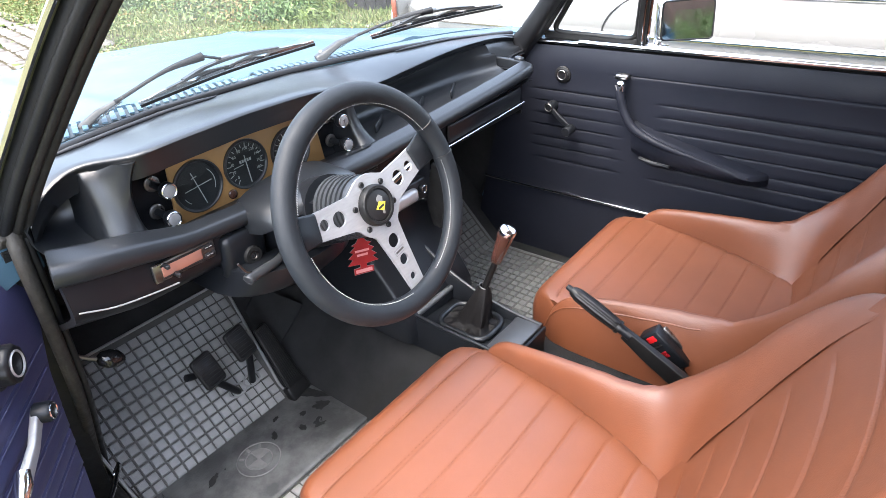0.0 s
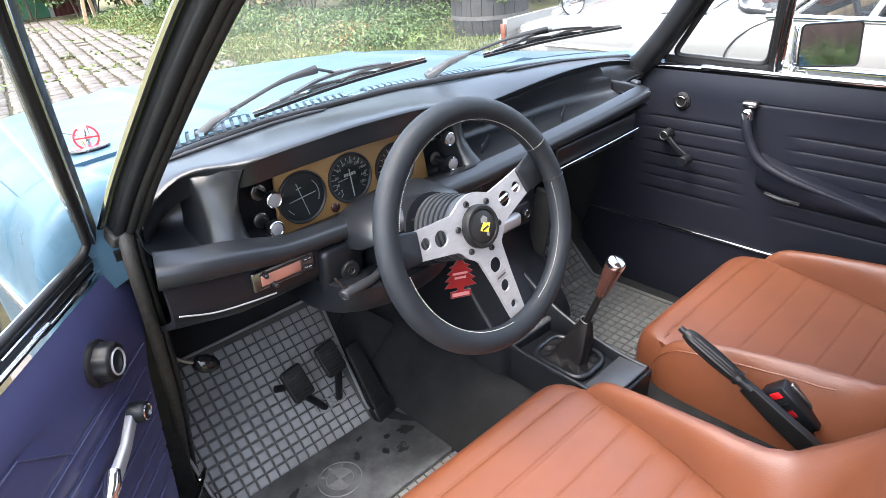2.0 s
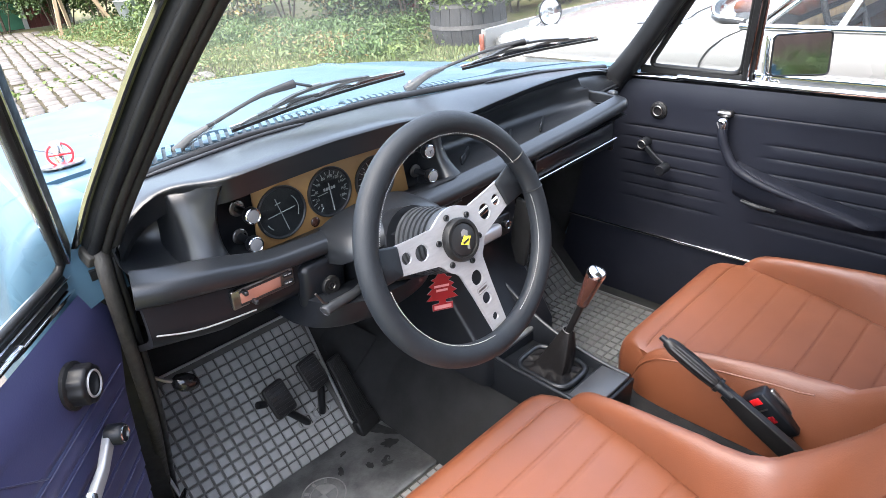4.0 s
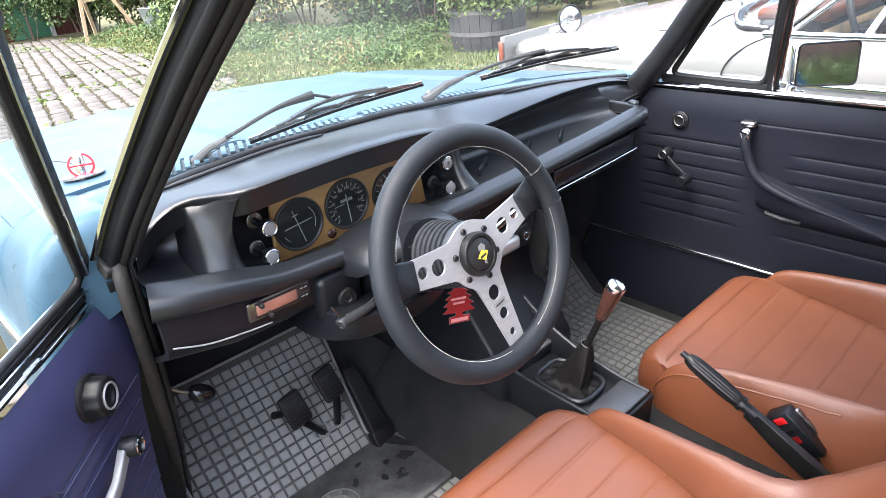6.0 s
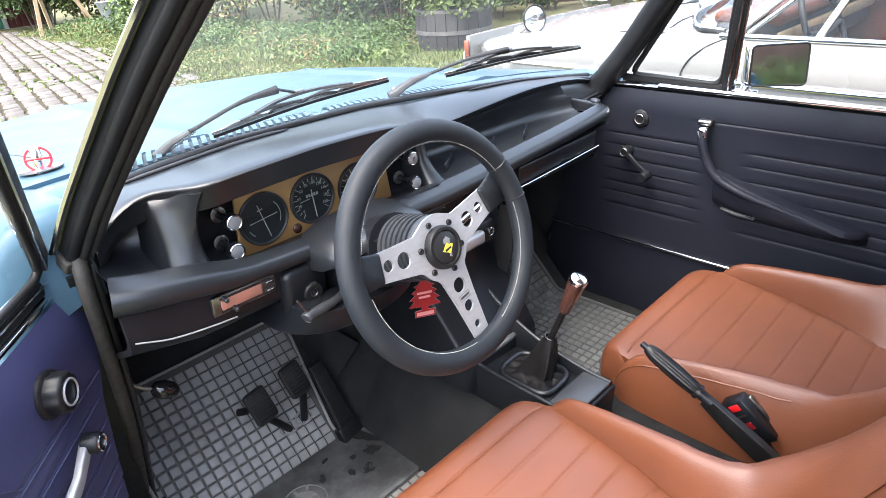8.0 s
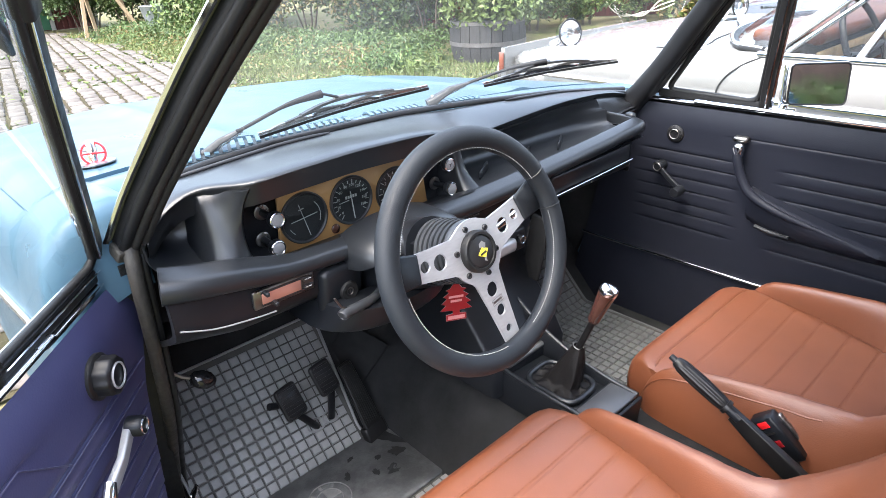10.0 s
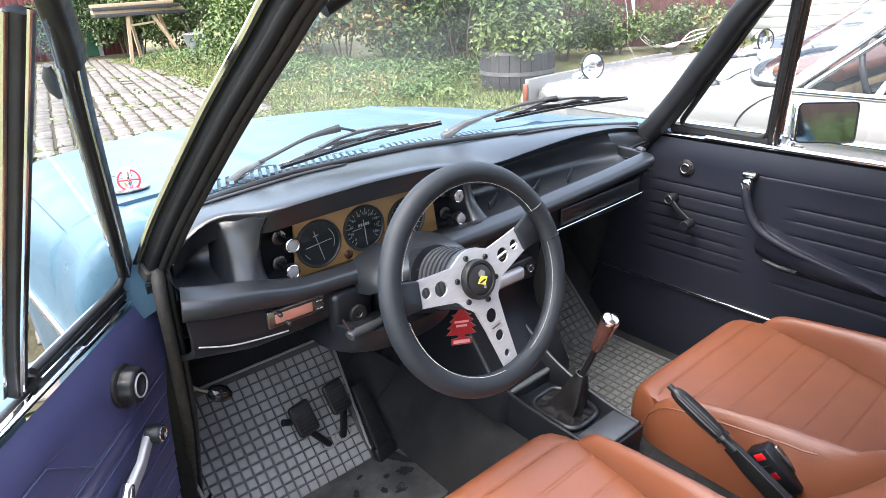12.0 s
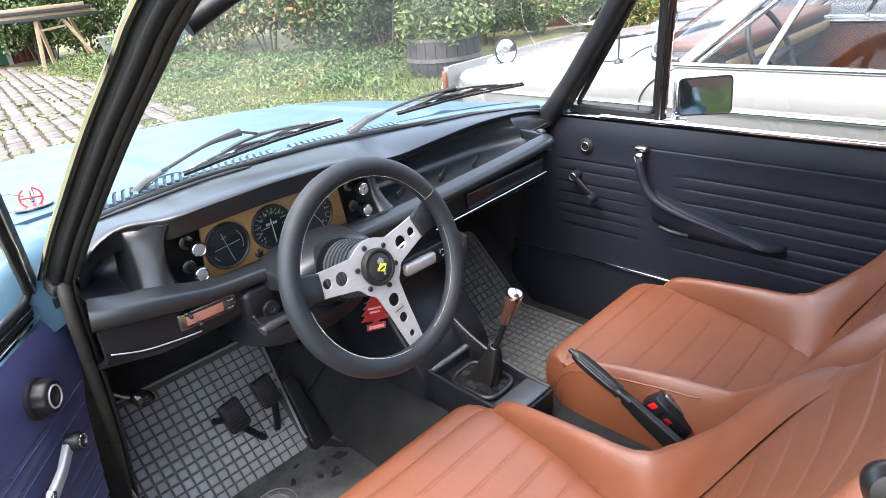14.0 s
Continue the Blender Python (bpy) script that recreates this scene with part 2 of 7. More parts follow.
def tube(points, radius, n=10, closed=False, section=None, up=(0, 0, 1)):
    """A round bar, or one with the given section (side, up), along the points; radius: a number, or one a point."""
    pts = [Vector(p) for p in points]
    rad = radius if isinstance(radius, (list, tuple)) else [radius] * len(pts)
    ring = section or [(math.cos(2 * math.pi * i / n), math.sin(2 * math.pi * i / n)) for i in range(n)]
    rows, last = [], Vector(up)
    for i, p in enumerate(pts):
        a = pts[i - 1] if closed or i else p
        b = pts[(i + 1) % len(pts)] if closed or i < len(pts) - 1 else p
        t = (b - a).normalized()
        side = t.cross(last)
        side = side.normalized() if side.length > 1e-6 else t.orthogonal().normalized()
        over = side.cross(t)
        if section is None:
            last = over
        rows.append([p + rad[i] * (side * u + over * w) for u, w in ring])
    if closed:
        rows.append(rows[0])
    return loft(rows, True, not closed)


def circle(radius, n=48, m=None, start=0.0, end=360.0):
    full = abs(end - start) >= 360
    pts = [Vector((radius * math.cos(a), radius * math.sin(a), 0)) for a in (radians(start + (end - start) * i / (n if full else n - 1)) for i in range(n))]
    return [m @ p for p in pts] if m else pts


def grid(fn, nu, nv):
    """A sheet of fn(u, v), for u and v from 0 to 1."""
    return loft([[fn(i / nu, j / nv) for i in range(nu + 1)] for j in range(nv + 1)])


def slab(geo, by):
    """A sheet given thickness: a second skin, moved by the vector, and closed sides."""
    bm = bmesh.new()
    vs = [bm.verts.new(p) for p in geo[0]]
    for q in geo[1]:
        bm.faces.new([vs[i] for i in q])
    made = bmesh.ops.extrude_face_region(bm, geom=bm.faces[:])
    bmesh.ops.translate(bm, verts=[e for e in made["geom"] if isinstance(e, bmesh.types.BMVert)], vec=by)
    bmesh.ops.recalc_face_normals(bm, faces=bm.faces[:])
    return from_bm(bm)


def rounded(points, radius, n=5):
    """A closed outline with rounded corners."""
    out = []
    for i, b in enumerate(points):
        a, b, c = Vector(points[i - 1]), Vector(b), Vector(points[(i + 1) % len(points)])
        r = min(radius, (a - b).length * 0.45, (c - b).length * 0.45)
        p, q = b + (a - b).normalized() * r, b + (c - b).normalized() * r
        out += [tuple(p * (1 - u) ** 2 + b * 2 * u * (1 - u) + q * u * u) for u in (k / n for k in range(n + 1))]
    return out


def part(name, geo, mat, parent=None, label="", smooth=50):
    """Links a mesh as one object, at the top level or under a thing or part."""
    me = bpy.data.meshes.new(name)
    me.from_pydata([tuple(p) for p in geo[0]], [], [list(q) for q in geo[1]])
    if smooth:
        me.polygons.foreach_set("use_smooth", [True] * len(me.polygons))
        me.set_sharp_from_angle(angle=radians(smooth))
    me.materials.append(mat)
    me.validate()
    ob = new(name, me)
    if parent:
        ob.parent = parent
    return tagged(ob, label)


def thing(name, label, category, at=(0, 0, 0), group="", kind=""):
    ob = new(name)
    ob.location = at
    ob.empty_display_size = 0.05
    return tagged(ob, label, category, group, kind)


def face(x, y, z, xdir, ydir):
    """A pose with its x and y axes along the two directions."""
    a = Vector(xdir).normalized()
    c = a.cross(Vector(ydir)).normalized()
    b = c.cross(a)
    return Matrix(((a.x, b.x, c.x, x), (a.y, b.y, c.y, y), (a.z, b.z, c.z, z), (0, 0, 0, 1)))


def lettering(text, size, m, mat, parent, name="lettering", label=""):
    """Flat letters in the built-in font, turned into a mesh."""
    cu = bpy.data.curves.new(name, "FONT")
    cu.body, cu.size, cu.align_x, cu.align_y, cu.extrude, cu.resolution_u = text, size, "CENTER", "CENTER", size * 0.02, 2
    tmp = bpy.data.objects.new(name, cu)
    me = bpy.data.meshes.new_from_object(tmp)
    bpy.data.objects.remove(tmp)
    me.transform(m)
    me.materials.append(mat)
    ob = new(name, me)
    ob.parent = parent
    return tagged(ob, label)


# ---- the blue car: shell ----
car = thing("blue_car", "pale blue two-door saloon with black trim, parked", "car")


def along(table, x):
    """Linear reading of a table of (x, values...) at x."""
    xs = [r[0] for r in table]
    return tuple(float(np.interp(x, xs, [r[k] for r in table])) for k in range(1, len(table[0])))


SCREEN_BASE = [(-0.68, 0.13, 1.018), (-0.52, 0.165, 1.025), (-0.4, 0.178, 1.028), (-0.1, 0.190, 1.020), (0.12, 0.190, 1.002), (0.39, 0.175, 0.978), (0.68, 0.135, 0.942)]
SCREEN_TOP = [(-0.56, -0.300, 1.324), (-0.502, -0.305, 1.352), (-0.45, -0.33, 1.380), (0.0, -0.38, 1.395), (0.48, -0.35, 1.378), (0.58, -0.25, 1.335)]


def bonnet_z(x, y):
    return 0.992 - 0.058 * x - 0.072 * (y - 0.32) - 0.026 * (abs(x) / 0.78) ** 4 + 0.022 * (1 - (x / 0.78) ** 2) * max(0.0, (y - 0.32) / 0.9)


def bonnet_at(u, v):
    x = -0.770 + 1.540 * u
    y = 0.300 - 0.05 * abs(x / 0.72) ** 2 + (1.24 - 0.10 * abs(x / 0.72) ** 3 - 0.300) * v
    drop = 0.10 * max(0.0, (v - 0.9) / 0.1) ** 2
    ridge = 0.007 * math.exp(-((abs(x) - 0.40) / 0.03) ** 2)
    return x, y, bonnet_z(x, y) - drop + ridge - 0.020 * max(0.0, (abs(x) - 0.700) / 0.070) ** 2.5


part("bonnet", slab(grid(bonnet_at, 72, 40), (0, 0, -0.02)), BLUE_PAINT, car)


def wing(side):
    rows = []
    rolled = [(0.056, 0.130), (0.060, 0.060), (0.066, 0.026), (0.074, 0.010), (0.084, 0.002)]
    for y, drop in rolled + [(0.095 + 1.185 * k / 40, 0.0) for k in range(41)]:
        nose = max(0.0, (y - 1.02) / 0.26) ** 2
        top = bonnet_z(side * 0.725, y) - 0.10 * nose + 0.003 * min(1.0, max(0.0, (0.262 - y) / 0.02)) - drop
        sec = [(0.740, top - 0.034), (0.760, top - 0.027), (0.778, top - 0.030), (0.798, top - 0.054), (0.806, top - 0.10), (0.808, top - 0.155),
               (0.816, top - 0.175), (0.816, top - 0.20), (0.808, top - 0.215), (0.806, 0.52), (0.785, 0.30)]
        flush = min(1.0, max(0.0, (0.262 - y) / 0.02))
        if flush > 0:
            crown_in = [(0.690, top + 0.001), (0.725, top - 0.002), (0.752, top - 0.012), (0.775, top - 0.030), (0.796, top - 0.060), (0.806, top - 0.105)]
            sec[:6] = [(x0 + (x1 - x0) * flush, z0 + (z1 - z0) * flush) for (x0, z0), (x1, z1) in zip(sec[:6], crown_in)]
        flare = 0.026 * min(1.0, max(0.0, (y - 0.2) / 0.5))
        rows.append([(side * (x - 0.09 * nose + (flare if z < top - 0.08 else 0.4 * flare if z < top - 0.03 else 0)), y, z) for x, z in sec])
    return slab(loft(rows), (-side * 0.02, 0, -0.005))


for s, word in ((-1, "left"), (1, "right")):
    w = part("wing", wing(s), BLUE_PAINT, car)
    trim = [(s * (0.819 + 0.026 * min(1.0, max(0.0, (y - 0.2) / 0.5))), y, bonnet_z(s * 0.725, y) - 0.187) for y in np.linspace(0.14, 1.05, 12)]
    part("trim_strip", tube(trim, 0.007, 8), CHROME, w, "polished trim strip along the wing")
nose_rows = [[(x, 1.215 - 0.10 * abs(x / 0.72) ** 3 + dy, z) for x in np.linspace(-0.74, 0.74, 25)] for dy, z in ((0.0, 0.84), (0.03, 0.78), (0.02, 0.55), (0.0, 0.35))]
part("front_panel", slab(loft(nose_rows), (0, -0.03, 0)), BLUE_PAINT, car)

# cowl between bonnet and windscreen, with its slatted grille
cowl_rows = []
for v in np.linspace(0, 1, 7):
    row = []
    for x in np.linspace(-0.72, 0.72, 49):
        by, bz = along(SCREEN_BASE, x)
        fy = 0.296 - 0.05 * abs(x / 0.72) ** 2
        y = by - 0.015 + (fy - by + 0.015) * v
        row.append((x, y, (bz - 0.006) * (1 - v) + (bonnet_z(x, fy) - 0.006) * v + 0.012 * math.sin(math.pi * v)))
    cowl_rows.append(row)
cowl = part("cowl", slab(loft(cowl_rows), (0, 0, -0.02)), BLUE_PAINT, car)
# dark sheet under the slats, painting in the shade of the open grille
GRILLE_SHADE = material("grille_shade_paint", (0.014, 0.028, 0.038), 0.6, tint=(0.010, 0.018, 0.025), scale=20)
def cowl_at(x, v, up):
    by, bz = along(SCREEN_BASE, x)
    fy = 0.296 - 0.05 * abs(x / 0.72) ** 2
    return Vector((x, by - 0.015 + (fy - by + 0.015) * v, (bz - 0.006) * (1 - v) + (bonnet_z(x, fy) - 0.006) * v + 0.012 * math.sin(math.pi * v) + up))


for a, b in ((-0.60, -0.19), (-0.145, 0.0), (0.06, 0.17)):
    bed = part("grille_bed", slab(loft([[cowl_at(x, v, 0.0015) for x in np.linspace(a, b, 16)] for v in (0.22, 0.5, 0.80)]), (0, 0, -0.004)), GRILLE_SHADE, cowl, "dark sheet, painted shade between the grille slats")
    for x in np.arange(a + 0.006, b - 0.004, 0.0165):
        line = [cowl_at(x - 0.014 + 0.028 * k / 5, 0.22 + 0.58 * k / 5, 0.0045) for k in range(6)]
        part("slat", tube(line, 0.0042, section=[(-1, -0.35), (1, -0.35), (1, 0.35), (-1, 0.35)]), BLUE_PAINT, bed, smooth=0)

# windscreen, its rubber and the pillars
base = [Vector((x, *along(SCREEN_BASE, x))) for x in np.linspace(-0.655, 0.655, 21)]
head = [Vector((x, *along(SCREEN_TOP, x))) for x in np.linspace(-0.555, 0.56, 21)]
screen_rows = [[b.lerp(h, v) + Vector((0, 0.02 * math.sin(math.pi * v), 0.02 * math.sin(math.pi * v))) for b, h in zip(base, head)] for v in np.linspace(0, 1, 9)]
screen = part("windscreen", loft(screen_rows), HAZE_GLASS, car, "curved windscreen glass with painted-in haze")
screen.visible_shadow = False
part("windscreen_rubber", join(tube([b + Vector((0, -0.005, -0.003)) for b in base], 0.0085, 8), tube(head, 0.012, 8)), RUBBER, screen, "black windscreen rubber seal")

LEFT_LINE = spline([(-0.700, 0.130, 0.905), (-0.693, 0.083, 0.953), (-0.685, 0.057, 0.98), (-0.668, -0.005, 1.05), (-0.648, -0.072, 1.12), (-0.620, -0.175, 1.22), (-0.597, -0.268, 1.30), (-0.586, -0.315, 1.34), (-0.574, -0.380, 1.378), (-0.570, -0.52, 1.402), (-0.58, -1.0, 1.412)], 52)
RIGHT_LINE = spline([(0.678, 0.14, 0.86), (0.668, 0.092, 0.925), (0.660, 0.070, 0.950), (0.650, 0.005, 1.03), (0.640, -0.055, 1.11), (0.626, -0.112, 1.182), (0.610, -0.165, 1.252), (0.598, -0.235, 1.328), (0.591, -0.32, 1.382), (0.59, -0.55, 1.408), (0.59, -1.0, 1.412)], 46)
BAR = rounded([(-1, -0.75), (1, -0.75), (1, 0.75), (-1, 0.75)], 0.6, 6)
for line, s in ((LEFT_LINE, -1), (RIGHT_LINE, 1)):
    core = [p + Vector((0.0, 0, 0)) for p in line]
    pillar = part("pillar", tube(core, 0.0225 if s < 0 else [0.046 - 0.013 * min(1.0, k / 12) for k in range(len(line))], section=BAR, up=(0, 0.7, 0.7)), BLACK_PAINT, car, "black windscreen pillar and roof rail", 70)
    inner = [p + Vector((-s * (0.011 if s < 0 else 0.022), -0.012, 0.000)) for p in line]
    part("trim_cover", tube(inner, 0.011, 16), DASH_FACE, pillar)
    for dx, dd, rr, mt in (((-0.008, 0.019, 0.0060, OLD_RUBBER), (0.003, 0.017, 0.0065, OLD_RUBBER), (0.014, 0.012, 0.0080, BLACK_PAINT)) if s < 0 else ((-0.006, 0.017, 0.0070, BLACK_PAINT), (0.012, 0.014, 0.008, BLACK_PAINT), (0.024, 0.008, 0.006, OLD_RUBBER))):
        seal = [p + Vector((s * dx, -dd, -0.55 * dd)) for p in line]
        part("door_seal", tube(seal, rr, 16), mt, pillar, "weathered rubber door seal")
    part("pillar_foot", box((0.040, 0.060, 0.050), (s * 0.680, 0.125, 0.905), 0.012), BLACK_PAINT, pillar)
    gutter = [p + Vector((s * (0.025 if s < 0 else 0.031), 0.008, 0.006)) for p in line[2:]]
    part("gutter", tube(gutter, 0.0052, 14), CREAM_EDGE, pillar, "pale painted drip rail with a chrome edge")
    edge = [p + Vector((s * (0.031 if s < 0 else 0.040), 0.002, 0.004)) for p in line[2:]]
    part("chrome_edge", tube(edge, 0.004, 6), CHROME, pillar)


def roof_at(u, v):
    y = -0.40 - 1.42 * v
    half = 0.60 - 0.03 * max(0, v - 0.5)
    x = -half + 2 * half * u
    drop = 0.018 * abs(2 * u - 1) ** 3 + (0.45 * max(0, v - 0.72) ** 1.5 * 4 if v > 0.72 else 0)
    return x, y, 1.440 - 0.035 * (1 - v) ** 6 - drop


part("roof", slab(grid(roof_at, 20, 24), (0, 0, -0.012)), BLUE_PAINT, car)
tagged(part("ceiling", slab(grid(lambda u, v: Vector(roof_at(0.02 + 0.96 * u, v * 0.98)) - Vector((0, 0, 0.022)), 20, 24), (0, 0, -0.004)), HEADLINER), "off-white cloth headlining", "ceiling", kind="structure")
for s in (-1, 1):
    part("centre_pillar", tube([(s * 0.715, -1.10, 0.30), (s * 0.715, -1.10, 0.92), (s * 0.61, -1.13, 1.36)], 0.04, section=BAR, up=(0, 1, 0)), BLACK_PAINT, car)
    side = [[(s * x, y, z) for x, z in ((0.79, 0.30), (0.80, 0.70), (0.77, 0.93), (0.69, 0.945))] for y in np.linspace(-1.09, -2.62, 10)]
    part("rear_wing", slab(loft(side), (-s * 0.03, 0, 0)), BLUE_PAINT, car)
    part("sill", box((0.10, 1.25, 0.13), (s * 0.735, -0.42, 0.262), 0.02), BLUE_PAINT, car)
    part("sill_cover", box((0.075, 1.20, 0.012), (s * 0.712, -0.42, 0.334), 0.004), OLD_RUBBER, car, "worn black rubber sill cover")
part("tail", box((1.54, 0.06, 0.62), (0, -2.62, 0.62), 0.03), BLUE_PAINT, car)
part("boot_lid", slab(grid(lambda u, v: (-0.70 + 1.40 * u, -1.84 - 0.79 * v, 0.945 - 0.03 * v ** 2), 10, 8), (0, 0, -0.015)), BLUE_PAINT, car)
rear_glass = part("rear_window", loft([[(x, -1.80, 1.30) for x in np.linspace(-0.52, 0.52, 9)], [(x, -1.86, 0.95) for x in np.linspace(-0.60, 0.60, 9)]]), CLEAR_GLASS, car)
rear_glass.visible_shadow = False
for s in (-1, 1):
    part("rear_pillar", tube([(s * 0.56, -1.78, 1.34), (s * 0.66, -1.90, 0.94)], 0.05, section=BAR, up=(1, 0, 0)), BLUE_PAINT, car)
part("parcel_shelf", box((1.36, 0.5, 0.03), (0, -1.80, 0.93), 0.01), DASH_FACE, car)
part("rear_bulkhead", box((1.36, 0.04, 0.7), (0, -1.58, 0.60), 0.01), CARPET, car)
# footwell side panels and firewall
for s in (-1, 1):
    part("kick_panel", slab(loft([[(s * 0.692, max(y, 0.105 + 0.44 * (0.82 - z)), z) for z in (0.26, 0.40, 0.55, 0.80, 0.945 if s < 0 else 0.865)] for y in (0.015, 0.27, 0.32, 0.46)]), (s * 0.02, 0, 0)), CARPET, car, "dark carpeted footwell side")
part("firewall", box((1.40, 0.02, 0.50), (0, 0.47, 0.61), 0.0), CARPET, car)
tagged(part("underbody", box((1.45, 3.2, 0.05), (0, -0.42, 0.215), 0.01), BLACK_PAINT), "black underbody floor pan", "floor pan", kind="structure")

# lower front hinge post at the driver's door and its weather strip
part("hinge_post", slab(loft([[(-0.697, 0.10 + k, z), (-0.73, 0.118 + k, z), (-0.80, 0.125 + k, z)] for z, k in ((0.93, 0.0), (0.70, 0.02), (0.42, 0.07), (0.32, 0.09))]), (0, 0.03, 0)), OLD_RUBBER, car, "rubber-covered hinge post")
strip = spline([(-0.690, 0.050, 0.985), (-0.698, 0.034, 0.93), (-0.699, 0.048, 0.82), (-0.696, 0.100, 0.65), (-0.692, 0.195, 0.47), (-0.692, 0.235, 0.37), (-0.692, 0.20, 0.345), (-0.692, -0.10, 0.342), (-0.692, -0.9, 0.342)], 46)
part("weather_strip", tube(strip, [0.0112 - 0.002 * min(1.0, k / 22) for k in range(46)], 12), DIRTY_RUBBER, car, "weathered rubber door weather strip")
strip2 = [p + Vector((0.016, 0.008, 0.0)) for p in strip]
part("edge_trim", tube(strip2, 0.006, 8), RUBBER, car)
part("pillar_joint", box((0.034, 0.026, 0.020), (-0.697, 0.054, 0.966), 0.003, (34, 6, 14)), DIRTY_RUBBER, car, "dirty rubber wedge at the pillar foot")

# ---- floor ----
def floor_z(y):
    return 0.262 + max(0.0, y - 0.185) * 1.06


floor_rows = []
for y in np.concatenate([np.linspace(-1.6, 0.18, 10), np.linspace(0.19, 0.46, 8)]):
    z = floor_z(y)
    h = max(0.0, 0.425 - z) + (0.03 if y > 0.2 else 0)
    floor_rows.append([(x, y, z + h * k) for x, k in ((-0.70, 0), (-0.40, 0), (-0.235, 0), (-0.205, 0.18), (-0.155, 0.72), (-0.11, 0.95), (-0.05, 1), (0.05, 1), (0.11, 0.95), (0.155, 0.72), (0.205, 0.18), (0.235, 0), (0.40, 0), (0.70, 0))])
tagged(part("floor", slab(loft(floor_rows), (0, 0, -0.012)), CARPET), "charcoal carpet over floor and transmission tunnel", "car floor", kind="structure")


def rubber_mat(name, x0, x1, y0, y1, pad, xs, label, rubber, lean=0.0):
    """A ribbed rubber mat that climbs the toe board; pad: the smooth area (x0, x1, y0, y1) or None; xs: its right edge on the slope."""
    ob = thing(name, label, "floor mat", (0.5 * (x0 + x1), y0, 0.27))
    off = Vector((0.5 * (x0 + x1), y0, 0.27))
    lift = 0.006

    def on(x, s):
        """Distance s along the mat from y0, up the slope past the bend."""
        flat = 0.185 - y0
        if s <= flat:
            return Vector((x, y0 + s, 0.262 + lift)), Vector((0, 0, 1))
        a = math.atan(1.06)
        d = s - flat
        ease = min(1.0, d / 0.05)
        return Vector((x, 0.185 + d * math.cos(a), 0.262 + lift + d * math.sin(a) + 0.004 * (1 - ease))), Vector((0, -math.sin(a) * ease, math.cos(a) * ease + 1 - ease)).normalized()

    flat = 0.185 - y0
    length = flat + (y1 - 0.185) / math.cos(math.atan(1.06))
    sheet = loft([[on(x, s)[0] - off for x in np.linspace(x0, x1 if s < flat - 0.005 else xs + lean * (s - flat), 12)] for s in np.linspace(0, length, 40)])
    part("sheet", slab(sheet, (0, 0, -0.005)), MAT_GROOVE, ob)
    v, f = [], []
    pitch, joint = 0.0244, 0.0042
    nx, ns = int((x1 - x0 - 0.01) / pitch), int((length - 0.01) / pitch)
    for i in range(nx):
        for j in range(ns):
            a, b = x0 + 0.006 + i * pitch, x0 + 0.006 + (i + 1) * pitch - joint
            c, d = 0.006 + j * pitch, 0.006 + (j + 1) * pitch - joint
            yy = y0 + 0.5 * (c + d)
            if pad and pad[0] < 0.5 * (a + b) < pad[1] and pad[2] < yy < pad[3] and 0.5 * (c + d) < flat:
                continue
            if 0.5 * (c + d) > flat - 0.004 and b > xs + lean * (c - flat):
                continue
            n0 = len(v)
            t = 0.0012
            for up, ins in ((0.0, 0), (0.0034, 0), (0.0046, t)):
                for x, s in ((a + ins, c + ins), (b - ins, c + ins), (b - ins, d - ins), (a + ins, d - ins)):
                    p, n = on(x, s)
                    v.append(p + n * up - off)
            for r in (0, 4):
                f += [[n0 + r + k, n0 + r + (k + 1) % 4, n0 + r + 4 + (k + 1) % 4, n0 + r + 4 + k] for k in range(4)]
            f.append([n0 + 8, n0 + 9, n0 + 10, n0 + 11])
    tagged(part("tread", (v, f), rubber, ob, "raised square tread blocks", smooth=0), kind="stuff")
    rim = [on(x, s)[0] + Vector((0, 0, 0.003)) - off for x, s in rounded([(x0, 0.0), (x1, 0.0), (x1, flat - 0.03), (xs, flat + 0.01), (xs + lean * (length - flat), length), (x0, length)], 0.03, 4)]
    part("rim", tube(rim, 0.0035, 6, closed=True), rubber, ob)
    return ob, off


mat_d, off = rubber_mat("driver_floor_mat", -0.684, -0.205, -0.16, 0.412, (-0.62, -0.19, -0.04, 0.185), -0.286, "grey ribbed rubber floor mat with a smooth heel pad", MAT_RUBBER, 0.11)
pad_outline = rounded([(-0.625, -0.030), (-0.215, -0.030), (-0.205, 0.14), (-0.235, 0.192), (-0.625, 0.192)], 0.02, 4)
part("heel_pad", moved(prism([(x - off.x, y - off.y) for x, y in pad_outline], 0.006, 0.002), pose(0, 0, 0.268 - off.z)), MAT_SMOOTH, mat_d, "worn and dirty smooth heel pad")
STAIN = material("dark_grease", (0.010, 0.0105, 0.011), 0.5, tint=(0.020, 0.0205, 0.021), scale=40, rough_var=0.15)
rs = random.Random(11)
for x, y, rx, ry, turn in ((-0.244, 0.150, 0.014, 0.050, 20), (-0.256, 0.095, 0.018, 0.016, -30), (-0.300, 0.110, 0.010, 0.007, 40), (-0.330, 0.075, 0.008, 0.012, 10), (-0.385, 0.110, 0.014, 0.006, 60), (-0.350, 0.150, 0.010, 0.005, 15), (-0.300, 0.050, 0.016, 0.006, -20), (-0.540, 0.120, 0.020, 0.007, 30), (-0.580, 0.050, 0.012, 0.006, -10)):
    blob = [(rx * (0.65 + 0.6 * rs.random()) * math.cos(a), ry * (0.65 + 0.6 * rs.random()) * math.sin(a)) for a in (2 * math.pi * k / 18 for k in range(18))]
    part("grease_stain", moved(prism(blob, 0.0005), pose(x - off.x, y - off.y, 0.2738 - off.z, 0, 0, turn)), STAIN, mat_d, "dark greasy smear")
